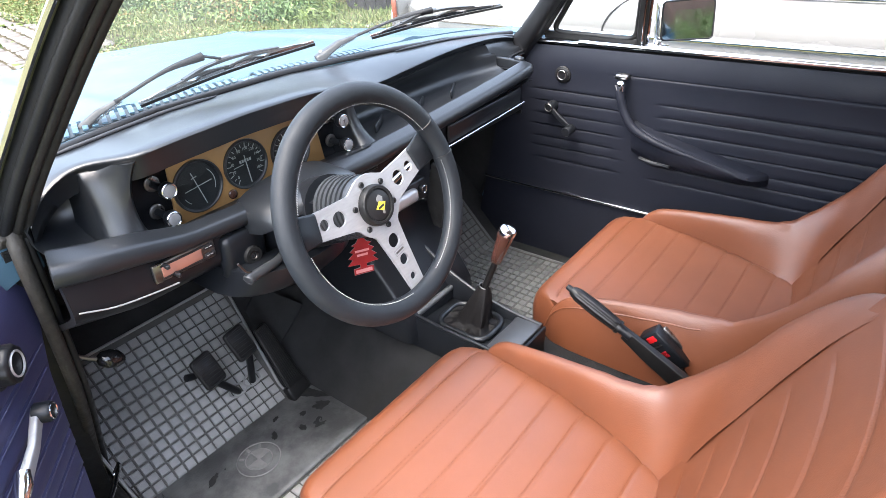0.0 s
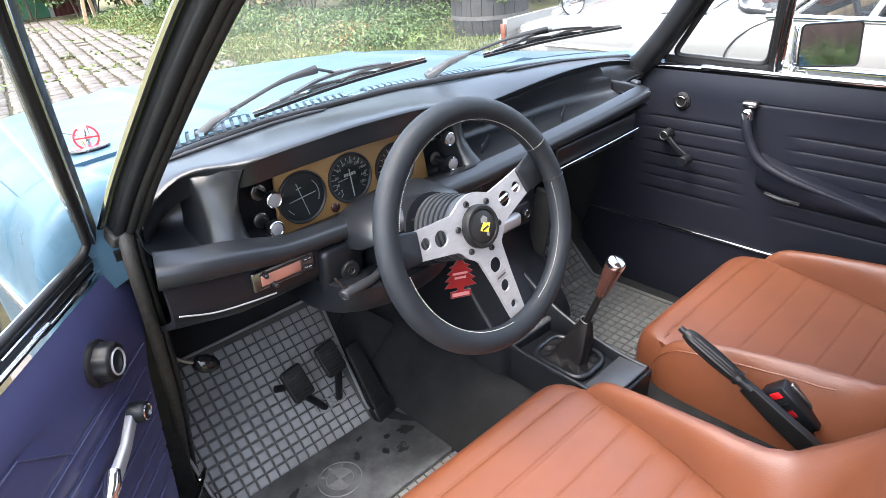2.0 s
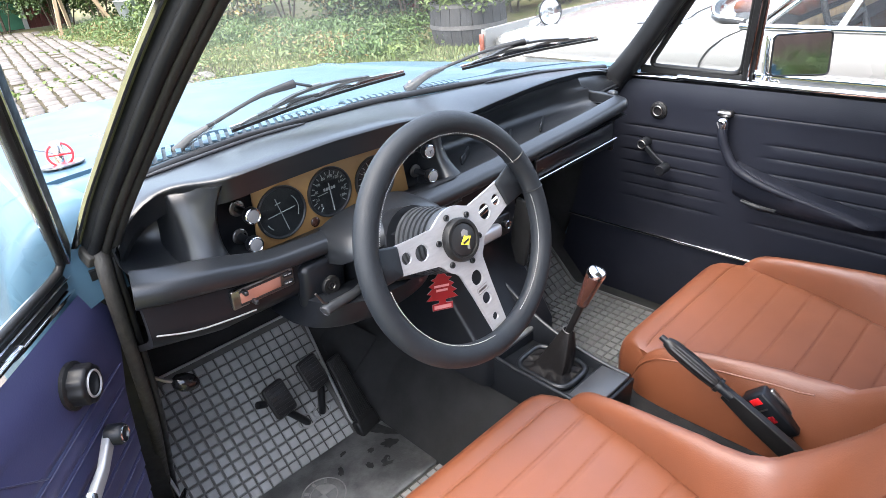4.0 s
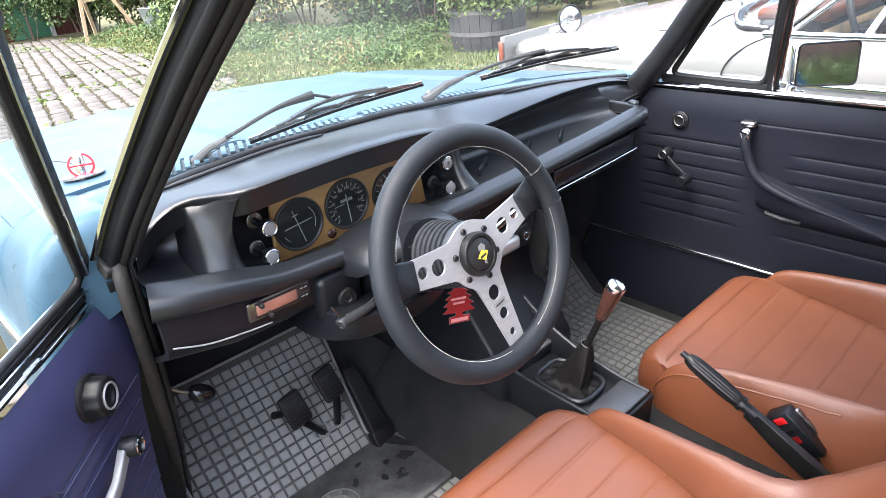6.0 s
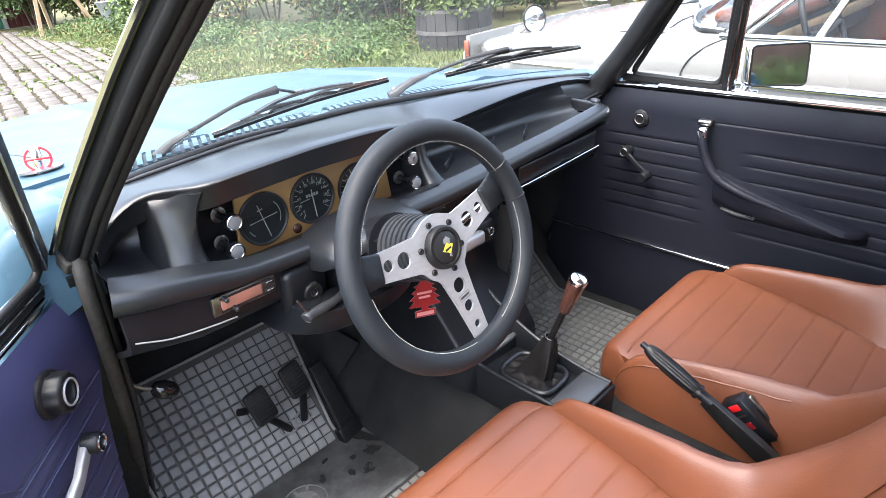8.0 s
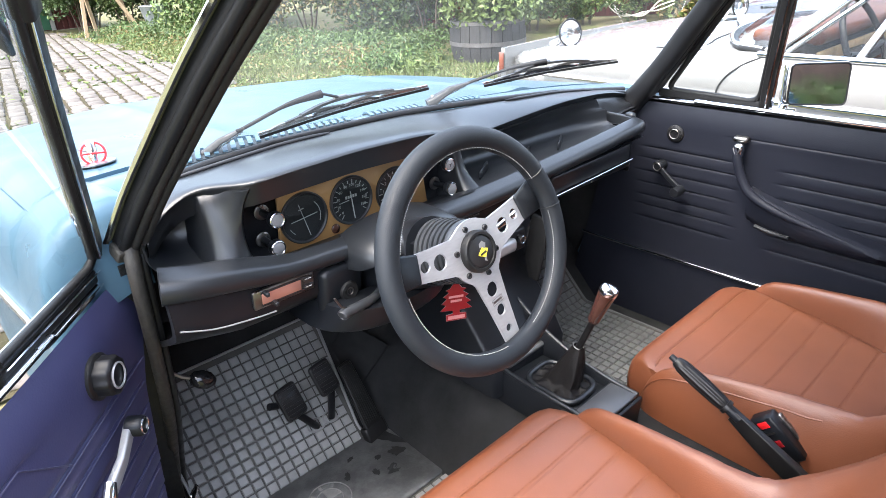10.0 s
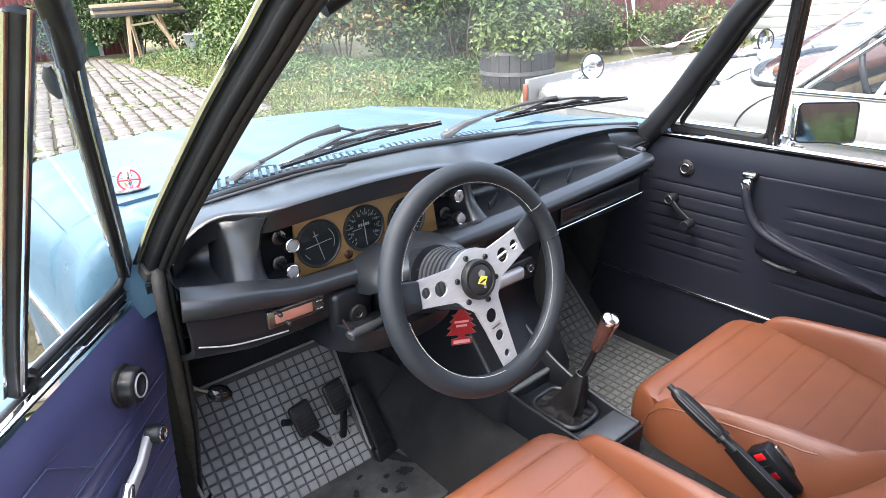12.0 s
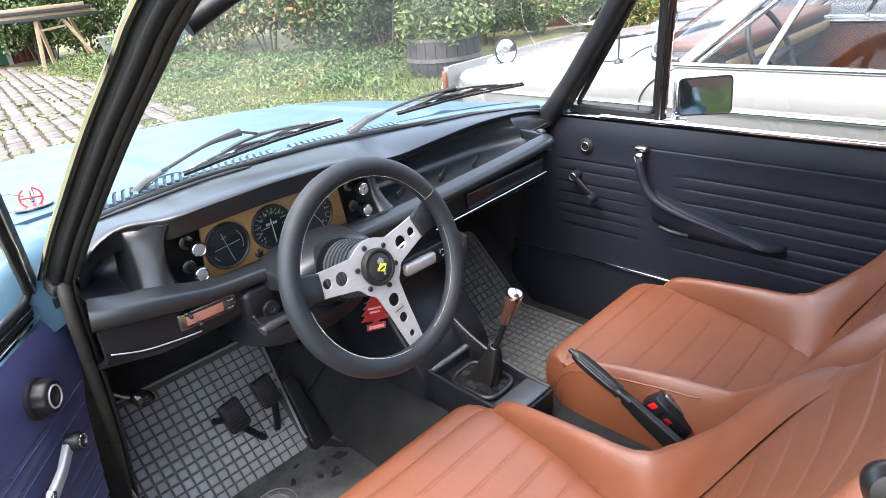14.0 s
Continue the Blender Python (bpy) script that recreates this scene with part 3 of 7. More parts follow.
EMBLEM = material("raised_emblem_rubber", (0.20, 0.20, 0.195), 0.5, tint=(0.13, 0.13, 0.128), scale=30)
centre = Vector((-0.447 - off.x, 0.085 - off.y, 0.2745 - off.z))
for r in (0.047, 0.029):
    part("emblem_ring", tube([centre + p for p in circle(r, 40)], 0.0013, 6, closed=True), EMBLEM, mat_d)
for a in (0, 180):
    seg = [(0, 0)] + [(0.027 * math.cos(radians(a + k * 9)), 0.027 * math.sin(radians(a + k * 9))) for k in range(11)]
    part("emblem_quarter", moved(prism(seg, 0.0015), Matrix.Translation(centre)), EMBLEM, mat_d)
for a in (50, 90, 130):
    part("emblem_bar", box((0.006, 0.010, 0.0016), centre + Vector((0.038 * math.cos(radians(a)), 0.038 * math.sin(radians(a)), 0)), 0, (0, 0, a - 90)), EMBLEM, mat_d)
part("emblem_bar", box((0.003, 0.056, 0.0016), centre, 0), EMBLEM, mat_d)
part("emblem_bar", box((0.056, 0.003, 0.0016), centre, 0), EMBLEM, mat_d)
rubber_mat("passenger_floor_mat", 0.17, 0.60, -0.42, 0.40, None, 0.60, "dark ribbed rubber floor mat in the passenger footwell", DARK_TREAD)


# ---- dashboard ----
dash = thing("dashboard", "black padded dashboard with ochre gauge panel and parcel tray", "dashboard")
TOP_EDGE = [(-0.675, 0.022, 0.976), (-0.664, 0.026, 0.992), (-0.648, 0.030, 1.008), (-0.625, 0.030, 1.021), (-0.600, 0.029, 1.029), (-0.578, 0.022, 1.033), (-0.564, -0.004, 1.034), (-0.552, -0.034, 1.036), (-0.535, -0.042, 1.040), (-0.48, -0.044, 1.043), (-0.36, -0.046, 1.046), (-0.24, -0.044, 1.041),
            (-0.18, -0.032, 1.032), (-0.12, -0.006, 1.014), (-0.06, 0.024, 0.995), (0.0, 0.048, 0.981), (0.06, 0.061, 0.976), (0.12, 0.069, 0.976), (0.25, 0.075, 0.979), (0.33, 0.078, 0.979), (0.40, 0.085, 0.974), (0.49, 0.097, 0.965), (0.57, 0.103, 0.953), (0.655, 0.110, 0.933)]
LIP = [(-0.69, -0.035, 0.936), (-0.66, -0.045, 0.932), (-0.58, -0.050, 0.919), (-0.52, -0.050, 0.903), (-0.436, -0.050, 0.898), (-0.30, -0.048, 0.890), (-0.123, -0.043, 0.884), (0.008, -0.040, 0.886), (0.179, -0.038, 0.893), (0.30, -0.037, 0.898), (0.42, -0.036, 0.905), (0.47, -0.032, 0.907)]
xs = np.linspace(-0.675, 0.655, 134)
edge = [Vector((x, *along(TOP_EDGE, x))) for x in xs]
for _ in range(5):
    edge = [edge[0]] + [0.25 * a + 0.5 * b + 0.25 * c for a, b, c in zip(edge, edge[1:], edge[2:])] + [edge[-1]]
top_rows = []
for p in edge:
    by, bz = along(SCREEN_BASE, p.x)
    back = Vector((p.x, by - 0.004, bz - 0.006))
    mid = back.lerp(p, 0.45) + Vector((0, 0, 0.005))
    near = back.lerp(p, 0.85) + Vector((0, 0, 0.004))
    top_rows.append([back, back.lerp(mid, 0.5) + Vector((0, 0, 0.003)), mid, near, *[p + Vector((0, q, z * float(np.interp(p.x, (-0.20, 0.02), (1.0, 0.62))))) for q, z in ((0.005, 0.0020), (0.0015, 0.0006), (0.0, -0.0014), (0.0012, -0.0040), (0.0045, -0.0110), (0.008, -0.0210), (0.012, -0.0340), (0.052, -0.041))]])
part("top_pad", slab(loft(top_rows), (0, 0.003, -0.004)), DASH_VINYL, dash, smooth=60)
# demister slots and the speaker seam in the top pad
for a, b in ((-0.60, -0.30), (0.20, 0.52)):
    line = []
    for x in np.linspace(a, b, 9):
        i = min(range(len(edge)), key=lambda k: abs(edge[k].x - x))
        by, bz = along(SCREEN_BASE, x)
        q = Vector((x, by - 0.004, bz - 0.006)).lerp(edge[i], 0.22)
        line.append(q + Vector((0, 0, 0.0075)))
    part("demister_slot", tube(line, [0.0015] + [0.0038] * 7 + [0.0015], 8), GAUGE_BLACK, dash, "black demister slot")

# padded roll along the lower edge of the tray
lip = [Vector((x, *along(LIP, x))) for x in np.linspace(-0.69, 0.47, 56)] + [Vector(p) for p in ((0.487, -0.030, 0.903), (0.498, -0.010, 0.904), (0.503, 0.020, 0.905), (0.505, 0.075, 0.905))]
for _ in range(2):
    lip = [lip[0]] + [0.25 * a + 0.5 * b + 0.25 * c for a, b, c in zip(lip, lip[1:], lip[2:])] + [lip[-1]]
LIP_SECTION = rounded([(-1.0, -0.9), (0.7, -0.95), (1.0, -0.25), (0.72, 0.50), (-1.0, 1.0)], 0.42, 4)
part("padded_roll", tube(lip, [float(np.interp(p.x, (-0.69, -0.56, -0.50, -0.22, -0.10, 0.0), (0.0235, 0.0205, 0.0165, 0.0175, 0.0190, 0.0185))) for p in lip], section=LIP_SECTION), DASH_VINYL, dash, smooth=60)


def zone(name, sections, mat):
    rows = [[(x, p.x, p.y) for p in spline([(y, z, 0) for y, z in sec], 15)] for x, sec in sections]
    return part(name, slab(loft(rows), (0, 0.012, 0)), mat, dash, smooth=60)


zone("side_recess", [(-0.682, [(-0.03, 0.950), (-0.006, 0.948), (0.014, 0.952), (0.016, 0.964), (0.018, 0.972)]), (-0.664, [(-0.03, 0.943), (0.016, 0.938), (0.062, 0.954), (0.060, 0.978), (0.034, 0.990)]),
                     (-0.640, [(-0.03, 0.932), (0.022, 0.927), (0.084, 0.946), (0.082, 0.992), (0.040, 1.010)]), (-0.600, [(-0.03, 0.926), (0.022, 0.921), (0.080, 0.944), (0.080, 1.002), (0.040, 1.024)]), (-0.580, [(-0.034, 0.918), (0.010, 0.918), (0.052, 0.946), (0.054, 1.004), (0.034, 1.026)]), (-0.562, [(-0.034, 0.912), (-0.020, 0.922), (-0.008, 0.950), (-0.008, 1.000), (0.000, 1.026)])], DASH_VINYL)
zone("binnacle", [(x, [(-0.035, 0.902), (0.01, 0.886), (0.052, 0.880), (0.056, 0.94), (0.054, 0.995 - d), (0.02, 1.022 - d)]) for x, d in ((-0.56, 0.0), (-0.45, 0.0), (-0.3, 0.0), (-0.22, 0.008), (-0.16, 0.030), (-0.10, 0.056))], DASH_FACE)
tray_rows = []
for x, z0, yb in ((-0.10, 0.888, 0.118), (0.0, 0.884, 0.124), (0.1, 0.882, 0.126), (0.2, 0.882, 0.126), (0.32, 0.884, 0.118), (0.40, 0.888, 0.104), (0.475, 0.896, 0.062)):
    ye, ze = along(TOP_EDGE, x)
    tray_rows.append((x, [(-0.035, z0 + 0.010), (min(0.0, yb - 0.05), z0), (yb - 0.027, z0 - 0.002), (yb, z0 + 0.008), (yb + 0.002, z0 + 0.035), (0.5 * (yb + ye) + 0.004, ze - 0.034), (ye + 0.002, ze - 0.014)]))
zone("parcel_tray", tray_rows, DASH_VINYL)
ends = []
for x in (0.475, 0.50, 0.53, 0.57, 0.62, 0.65):
    ye, ze = along(TOP_EDGE, x)
    k = min(1.0, (x - 0.475) / 0.06)
    ends.append((x, [(-0.035 + k * (ye + 0.005), 0.906), (-0.022 + k * (ye - 0.005), 0.900), (ye - 0.045 + 0.012 * k, 0.897), (ye - 0.022, 0.902), (ye - 0.018, 0.916), (ye - 0.004, ze - 0.022), (ye + 0.004, ze - 0.012)]))
zone("tray_end", ends, DASH_VINYL)
part("roll_end", box((0.018, 0.026, 0.018), (0.490, 0.004, 0.920), 0.006, (0, 0, -12)), DASH_VINYL, dash)
for x0 in (0.02, 0.16, 0.28):
    part("tray_rib", box((0.075, 0.004, 0.018), (x0, 0.060, 0.891), 0.001, (0, 0, 32), 1), DASH_FACE, dash)


def rib(x, top, low, lean, wide=0.0135, back=0.0, flare=0.003, depth=0.018):
    """A rounded upright between hood and roll; flare: how far it spreads to the right under the hood."""
    rows = []
    for k in range(13):
        t = k / 12
        z = low + (top - low) * t
        w = wide + 0.018 * (1 - t) ** 5
        wr = w + flare * t ** 5
        yf = -0.040 + 0.018 * math.sin(math.pi * t) + back * t
        xx = x + lean * (1 - t)
        yb = 0.075 - 0.085 * max(0.0, (t - 0.8) / 0.2)
        ring = [(xx - w - 0.006, yb)] + [(xx - (w if a < 1.6 else wr) * math.cos(a), yf + depth * (1 - math.sin(a) ** 0.7)) for a in np.linspace(0, math.pi, 15)] + [(xx + wr, yb)]
        row = []
        for px, py in ring:
            ye, ze = along(TOP_EDGE, px)
            row.append((px, py + max(0.0, ye + 0.003 - py) * t * t, min(z, ze - 0.006)))
        rows.append(row)
    return part("upright", loft(rows, True, True), DASH_VINYL, dash, smooth=60)


rib(-0.5700, 1.030, 0.895, -0.006, 0.0240, flare=0.018, depth=0.034)
rib(-0.100, 1.000, 0.880, 0.012, back=0.052)

# ochre plate with three gauges
PLATE_Y = 0.046
part("gauge_panel", moved(prism(rounded([(-0.478, 0.878), (-0.156, 0.868), (-0.170, 0.990), (-0.466, 0.994)], 0.010, 4), 0.006, 0.0015), face(0, PLATE_Y, 0, (1, 0, 0), (0, 0, 1)) ), GOLD_PANEL, dash, "ochre gauge panel")
UP = face(0, 0, 0, (1, 0, 0), (0, 0, 1))   # x to the right, y up, z towards the driver


def gauge(x, z, r, kind):
    at = Matrix.Translation((x, PLATE_Y - 0.006, z)) @ UP
    g = part("gauge", moved(lathe([(r, -0.002), (r, 0.004), (r - 0.002, 0.005), (r - 0.004, 0.004), (r - 0.005, 0.0015), (0.0005, 0.0015)], 40), at), GAUGE_BLACK, dash, "round black gauge with pale markings")
    on = at @ Matrix.Translation((0, 0, 0.0018))

    def bar(w, h, a, d, name="mark"):
        m = on @ pose(0, 0, 0, 0, 0, a) @ Matrix.Translation((d, 0, 0))
        part(name, moved(box((w, h, 0.0008)), m), MARKING, g)

    if kind == "clock":
        part("cross_hair", moved(box((0.0012, r * 1.35, 0.0009)), on @ pose(0.0, -0.004, 0, 0, 0, 14)), MARKING, g)
        part("cross_hair", moved(box((r * 1.15, 0.0012, 0.0009)), on @ pose(0.0, 0.0, 0, 0, 0, 6)), MARKING, g)
        part("cross_hair", moved(box((0.010, 0.0016, 0.0009)), on @ pose(-0.004, 0.016, 0, 0, 0, 10)), MARKING, g)
        part("arc_mark", tube(circle(r * 0.70, 14, on, -25, 45), 0.0007, 5), MARKING, g)
        part("arc_mark", tube(circle(r * 0.70, 8, on, 205, 230), 0.0007, 5), MARKING, g)
    else:
        a0, a1, n = (232, -40, 19) if kind == "speed" else (215, -60, 17)
        for k in range(n):
            a = a0 + (a1 - a0) * k / (n - 1)
            bar(0.008 if k % 2 == 0 else 0.005, 0.0011, a, r - 0.0105)
        if kind == "speed":
            for k in range(10):
                a = radians(222 - 252 * k / 9)
                lettering(str(k * 20), 0.0074, on @ Matrix.Translation((0.62 * r * math.cos(a), 0.62 * r * math.sin(a), 0.0003)), MARKING, g, "numeral")
            for k in range(5):
                part("counter_digit", moved(box((0.0035, 0.005, 0.0008)), on @ Matrix.Translation((-0.010 + 0.005 * k, 0.0065, 0))), MARKING, g)
            part("needle", moved(box((0.0014, r * 1.15, 0.001)), on @ pose(0.001, -0.009, 0.0012, 0, 0, 4)), MARKING, g)
            part("needle_bar", moved(box((0.020, 0.0011, 0.0009)), on @ pose(-0.015, 0.0, 0, 0, 0, 4)), MARKING, g)
        else:
            for k in range(9):
                a = radians(205 - 255 * k / 8)
                lettering(str(k), 0.0085, on @ Matrix.Translation((0.62 * r * math.cos(a), 0.62 * r * math.sin(a), 0.0003)), MARKING, g, "numeral")
            part("needle", moved(box((0.0013, r * 1.0, 0.001)), on @ pose(0.003, -0.006, 0.0012, 0, 0, 34)), MARKING, g)
    part("gauge_glass", moved(lathe([(r - 0.005, 0.0), (0.0005, 0.0)], 32), at @ Matrix.Translation((0, 0, 0.0045))), CLEAR_GLASS, g).visible_shadow = False
    return g


gauge(-0.426, 0.931, 0.0445, "clock")
gauge(-0.331, 0.934, 0.0440, "speed")
gauge(-0.234, 0.925, 0.0440, "rev")
for x, z in ((-0.3690, 0.892), (-0.272, 0.884)):
    part("warning_lamp", moved(lathe([(0.0085, 0), (0.0085, 0.002), (0.006, 0.004), (0.0005, 0.005)], 20), Matrix.Translation((x, PLATE_Y - 0.006, z)) @ UP), AMBER, dash, "dark amber warning lamp")


def pull_knob(x, y, z, lit):
    k = part("knob", moved(lathe([(0.0105, -0.052), (0.0105, -0.046), (0.006, -0.044), (0.006, -0.012), (0.010, -0.011), (0.0130, -0.006), (0.0130, 0.002), (0.0122, 0.004), (0.0100, 0.0045)], 24), Matrix.Translation((x, y, z)) @ UP), DASH_FACE, dash, "black pull switch with a white cap")
    part("collar", moved(lathe([(0.0125, -0.048), (0.0125, -0.045), (0.0105, -0.044), (0.007, -0.044)], 24), Matrix.Translation((x, y, z)) @ UP), STEEL, k)
    part("cap", moved(lathe([(0.0098, 0.003), (0.0098, 0.0052), (0.0082, 0.006), (0.0005, 0.006)], 24), Matrix.Translation((x, y, z)) @ UP), WHITE_PLASTIC, k, "white cap")
    part("cap_ring", tube(circle(0.0112, 28, Matrix.Translation((x, y, z)) @ UP @ Matrix.Translation((0, 0, 0.0042))), 0.0013, 6, closed=True), CHROME, k, "chrome ring round the cap")
    if lit:
        part("symbol", moved(box((0.006, 0.0012, 0.0006)), Matrix.Translation((x, y - 0.0062, z + 0.002)) @ UP), GAUGE_BLACK, k)
        part("symbol", moved(box((0.0012, 0.008, 0.0006)), Matrix.Translation((x, y - 0.0062, z)) @ UP @ pose(0, 0, 0, 0, 0, -25)), GAUGE_BLACK, k)


for x, y, z, lit in ((-0.494, 0.0, 0.960, False), (-0.500, 0.0, 0.915, False), (-0.134, 0.0, 0.955, True), (-0.131, 0.0, 0.907, False)):
    pull_knob(x, y, z, lit)

# lower face: heater slide, chrome strips, glove box
def lower(x0, x1, sec, name="lower_face"):
    rows = [[(x, p.x, p.y) for p in spline([(y, z + dz, 0) for y, z in sec], 12)] for x, dz in ((x0, 0.024 if x0 < -0.6 else 0), (0.6 * x0 + 0.4 * x1, 0.002 if x0 < -0.6 else 0), (x1, 0))]
    return part(name, slab(loft(rows), (0, 0.012, 0.004)), DASH_FACE, dash, smooth=60)


lower(-0.69, -0.445, [(-0.044, 0.905), (-0.049, 0.890), (-0.050, 0.865), (-0.048, 0.842), (-0.040, 0.828), (-0.010, 0.810), (0.06, 0.775), (0.16, 0.755)])
lower(-0.445, -0.19, [(-0.044, 0.888), (-0.047, 0.875), (-0.046, 0.858), (-0.042, 0.842), (-0.030, 0.828), (0.0, 0.812), (0.06, 0.780), (0.16, 0.765)])
lower(-0.12, 0.492, [(-0.036, 0.874), (-0.012, 0.864), (-0.004, 0.85), (-0.003, 0.83), (-0.004, 0.798), (0.006, 0.785), (0.05, 0.775), (0.16, 0.765)])
part("glove_box_lid", moved(prism(rounded([(0.0, 0.0), (0.306, 0.008), (0.306, 0.048), (0.0, 0.042)], 0.004, 3), 0.008, 0.002), face(0.166, -0.003, 0.808, (1, 0, 0), (0, -0.05, 1))), DASH_VINYL, dash, "black vinyl glove box lid")
part("chrome_strip", tube([(0.05, -0.010, 0.797), (0.162, -0.011, 0.801), (0.35, -0.012, 0.807), (0.488, -0.011, 0.811)], 0.0032, 8), CHROME, dash, "thin chrome strip")
part("end_cap", box((0.012, 0.17, 0.095), (0.494, 0.085, 0.822), 0.005), DASH_FACE, dash)
part("chrome_strip", tube(spline([(-0.684, -0.052, 0.871), (-0.638, -0.053, 0.855), (-0.582, -0.053, 0.846), (-0.545, -0.053, 0.8425)], 16), 0.0013, 8), BRUSHED, dash, "thin chrome strip")
hm = face(-0.578, -0.0495, 0.8575, (1, 0, -0.02), (0, -0.06, 1)) @ Matrix.Diagonal((0.9, 0.85, 1, 1))
heater = part("heater_slide", moved(prism(rounded([(0, 0), (0.112, 0), (0.112, 0.036), (0, 0.036)], 0.003, 3), 0.006, 0.0015), hm), STEEL, dash, "heater slide control with a copper panel")
part("copper_panel", moved(box((0.072, 0.020, 0.002), (0.050, 0.0185, 0.0068), 0.0006), hm), PINK_PANEL, heater, "copper-pink middle panel")
for y in (0.0065, 0.0305):
    part("slot", moved(box((0.090, 0.004, 0.002), (0.058, y, 0.0064)), hm), GAUGE_BLACK, heater)
for x, y in ((0.020, 0.0305), (0.034, 0.0062)):
    part("slider", moved(box((0.007, 0.008, 0.014), (x, y, 0.012), 0.002), hm), GAUGE_BLACK, heater, "black slider knob")
for x, y in ((0.100, 0.026), (0.100, 0.010)):
    part("plate", moved(box((0.018, 0.008, 0.002), (x, y, 0.0068), 0.0005), hm), GAUGE_BLACK, heater)
    for dx in (-0.004, 0.003):
        part("print_bar", moved(box((0.005, 0.0014, 0.0006), (x + dx, y, 0.0080)), hm), MARKING, heater)

# steering column, ignition switch and stalk
column = thing("steering_column", "black steering column shroud under the dashboard", "steering column", (-0.313, -0.10, 0.83))
boat = []
for k in range(13):
    t = k / 12
    row = []
    for i in range(19):
        a = math.pi * i / 18
        reach = math.sin(a) ** 0.55
        x = -0.025 + 0.145 * math.cos(a) * (1 - 0.10 * t)
        row.append((x, 0.12 - 0.145 * reach * (1 - 0.16 * (1 - t)) - 0.0, (0.808 - 0.045 * math.sin(math.pi / 2 * (1 - t)) - 0.83) + 0.012 * abs(math.cos(a)) ** 3 ))
    boat.append(row)
part("lower_shroud", slab(loft(boat), (0, 0.02, 0.0)), DASH_FACE, column, smooth=60)
part("shroud_floor", loft([[(x, 0.16, z) for x, y, z in boat[0]], boat[0]]), DASH_FACE, column)
part("shroud_top", loft([boat[-1], [(x * 0.92, 0.05, z + 0.004) for x, y, z in boat[-1]]]), DASH_FACE, column)
body = [Vector((0, 0.12, -0.025)), Vector((0, 0.02, 0.030)), Vector((0, -0.055, 0.060))]
part("column_tube", tube(body, [0.062, 0.060, 0.056], 24), DASH_FACE, column, smooth=60)
part("lock_plate", box((0.085, 0.03, 0.085), (-0.112, 0.058, 0.006), 0.012, (8, 0, 6)), DASH_FACE, column)
pad_rows = []
for k in range(17):
    a = math.pi * k / 16
    c = Vector((-0.104 * math.cos(a) * 1.0, 0.0, 0.052 + 0.043 * math.sin(a) ** 0.7))
    pad_rows.append([(c.x, 0.07 - y * math.sin(a) ** 0.3 * 1.0, c.z + z) for y, z in ((0.0, 0.004), (0.06, 0.004), (0.10, 0.0), (0.118, -0.008), (0.120, -0.018), (0.10, -0.024), (0.0, -0.024))])
part("cowl_pad", loft(pad_rows, True, True), DASH_VINYL, column, smooth=60)
im = Matrix.Translation((-0.106, 0.044, -0.003)) @ UP
lock = part("ignition_lock", moved(lathe([(0.0165, -0.03), (0.0165, 0.004), (0.0150, 0.007), (0.0080, 0.007), (0.0072, 0.004)], 24), im), RUBBER, column, "round ignition lock with a steel face")
part("lock_ring", moved(lathe([(0.0070, 0.004), (0.0070, 0.0068), (0.0056, 0.007), (0.0048, 0.005)], 24), im), STEEL, lock)
part("lock_core", moved(lathe([(0.0047, 0.003), (0.0047, 0.0058), (0.0005, 0.0060)], 16), im), GAUGE_BLACK, lock)
part("key_slot", moved(box((0.0012, 0.005, 0.001), (0, 0, 0.0061)), im), STEEL, lock)
part("stalk", tube(spline([(-0.157, -0.012, -0.007), (-0.150, -0.010, -0.006), (-0.115, -0.002, -0.010), (-0.076, 0.010, -0.013), (-0.030, 0.035, -0.004)], 14), [0.0045, 0.0085] + [0.0092 - 0.0003 * k for k in range(12)], 14), WIPER_GREY, column, "grey-black indicator stalk")
part("stalk_wire", tube([(-0.164, -0.010, 0.027), (-0.154, -0.010, 0.007), (-0.142, -0.006, -0.001)], 0.0018, 8), STEEL, column, "bent steel wire beside the stalk")
part("wiper_stalk", tube([(0.06, -0.03, 0.015), (0.13, -0.05, 0.045), (0.185, -0.06, 0.068)], [0.004, 0.005, 0.006], 10), CHROME, column, "chrome wiper stalk")

# centre stack: vent, radio bar and console side
stack = thing("centre_stack", "black centre stack with a radio below the dashboard", "centre stack", (0.0, 0.03, 0.75))
o = Vector((0.0, 0.03, 0.75))
st_rows = [[Vector((x, y, z)) - o for x, y in ((-0.115, 0.20), (-0.115, yf + 0.01), (-0.105, yf), (0.115, yf), (0.125, yf + 0.01), (0.125, 0.20))] for z, yf in ((0.86, 0.0), (0.80, 0.005), (0.70, 0.02), (0.62, 0.0), (0.55, -0.06), (0.50, -0.09), (0.44, -0.09))]
part("housing", loft(st_rows, True, True), DASH_FACE, stack)
part("vent", box((0.110, 0.012, 0.018), Vector((-0.155, -0.040, 0.862)) - o, 0.003, (14, 0, 0)), STEEL, stack, "grey vent grille")
for k in range(3):
    part("vent_slat", box((0.100, 0.004, 0.002), Vector((-0.155, -0.047, 0.857 + 0.005 * k)) - o), GAUGE_BLACK, stack)
part("radio", box((0.165, 0.03, 0.050), Vector((-0.01, 0.003, 0.738)) - o, 0.004), GAUGE_BLACK, stack)
part("radio_bar", box((0.096, 0.020, 0.030), Vector((-0.022, -0.022, 0.742)) - o, 0.008), BRUSHED, stack, "brushed metal radio bar")
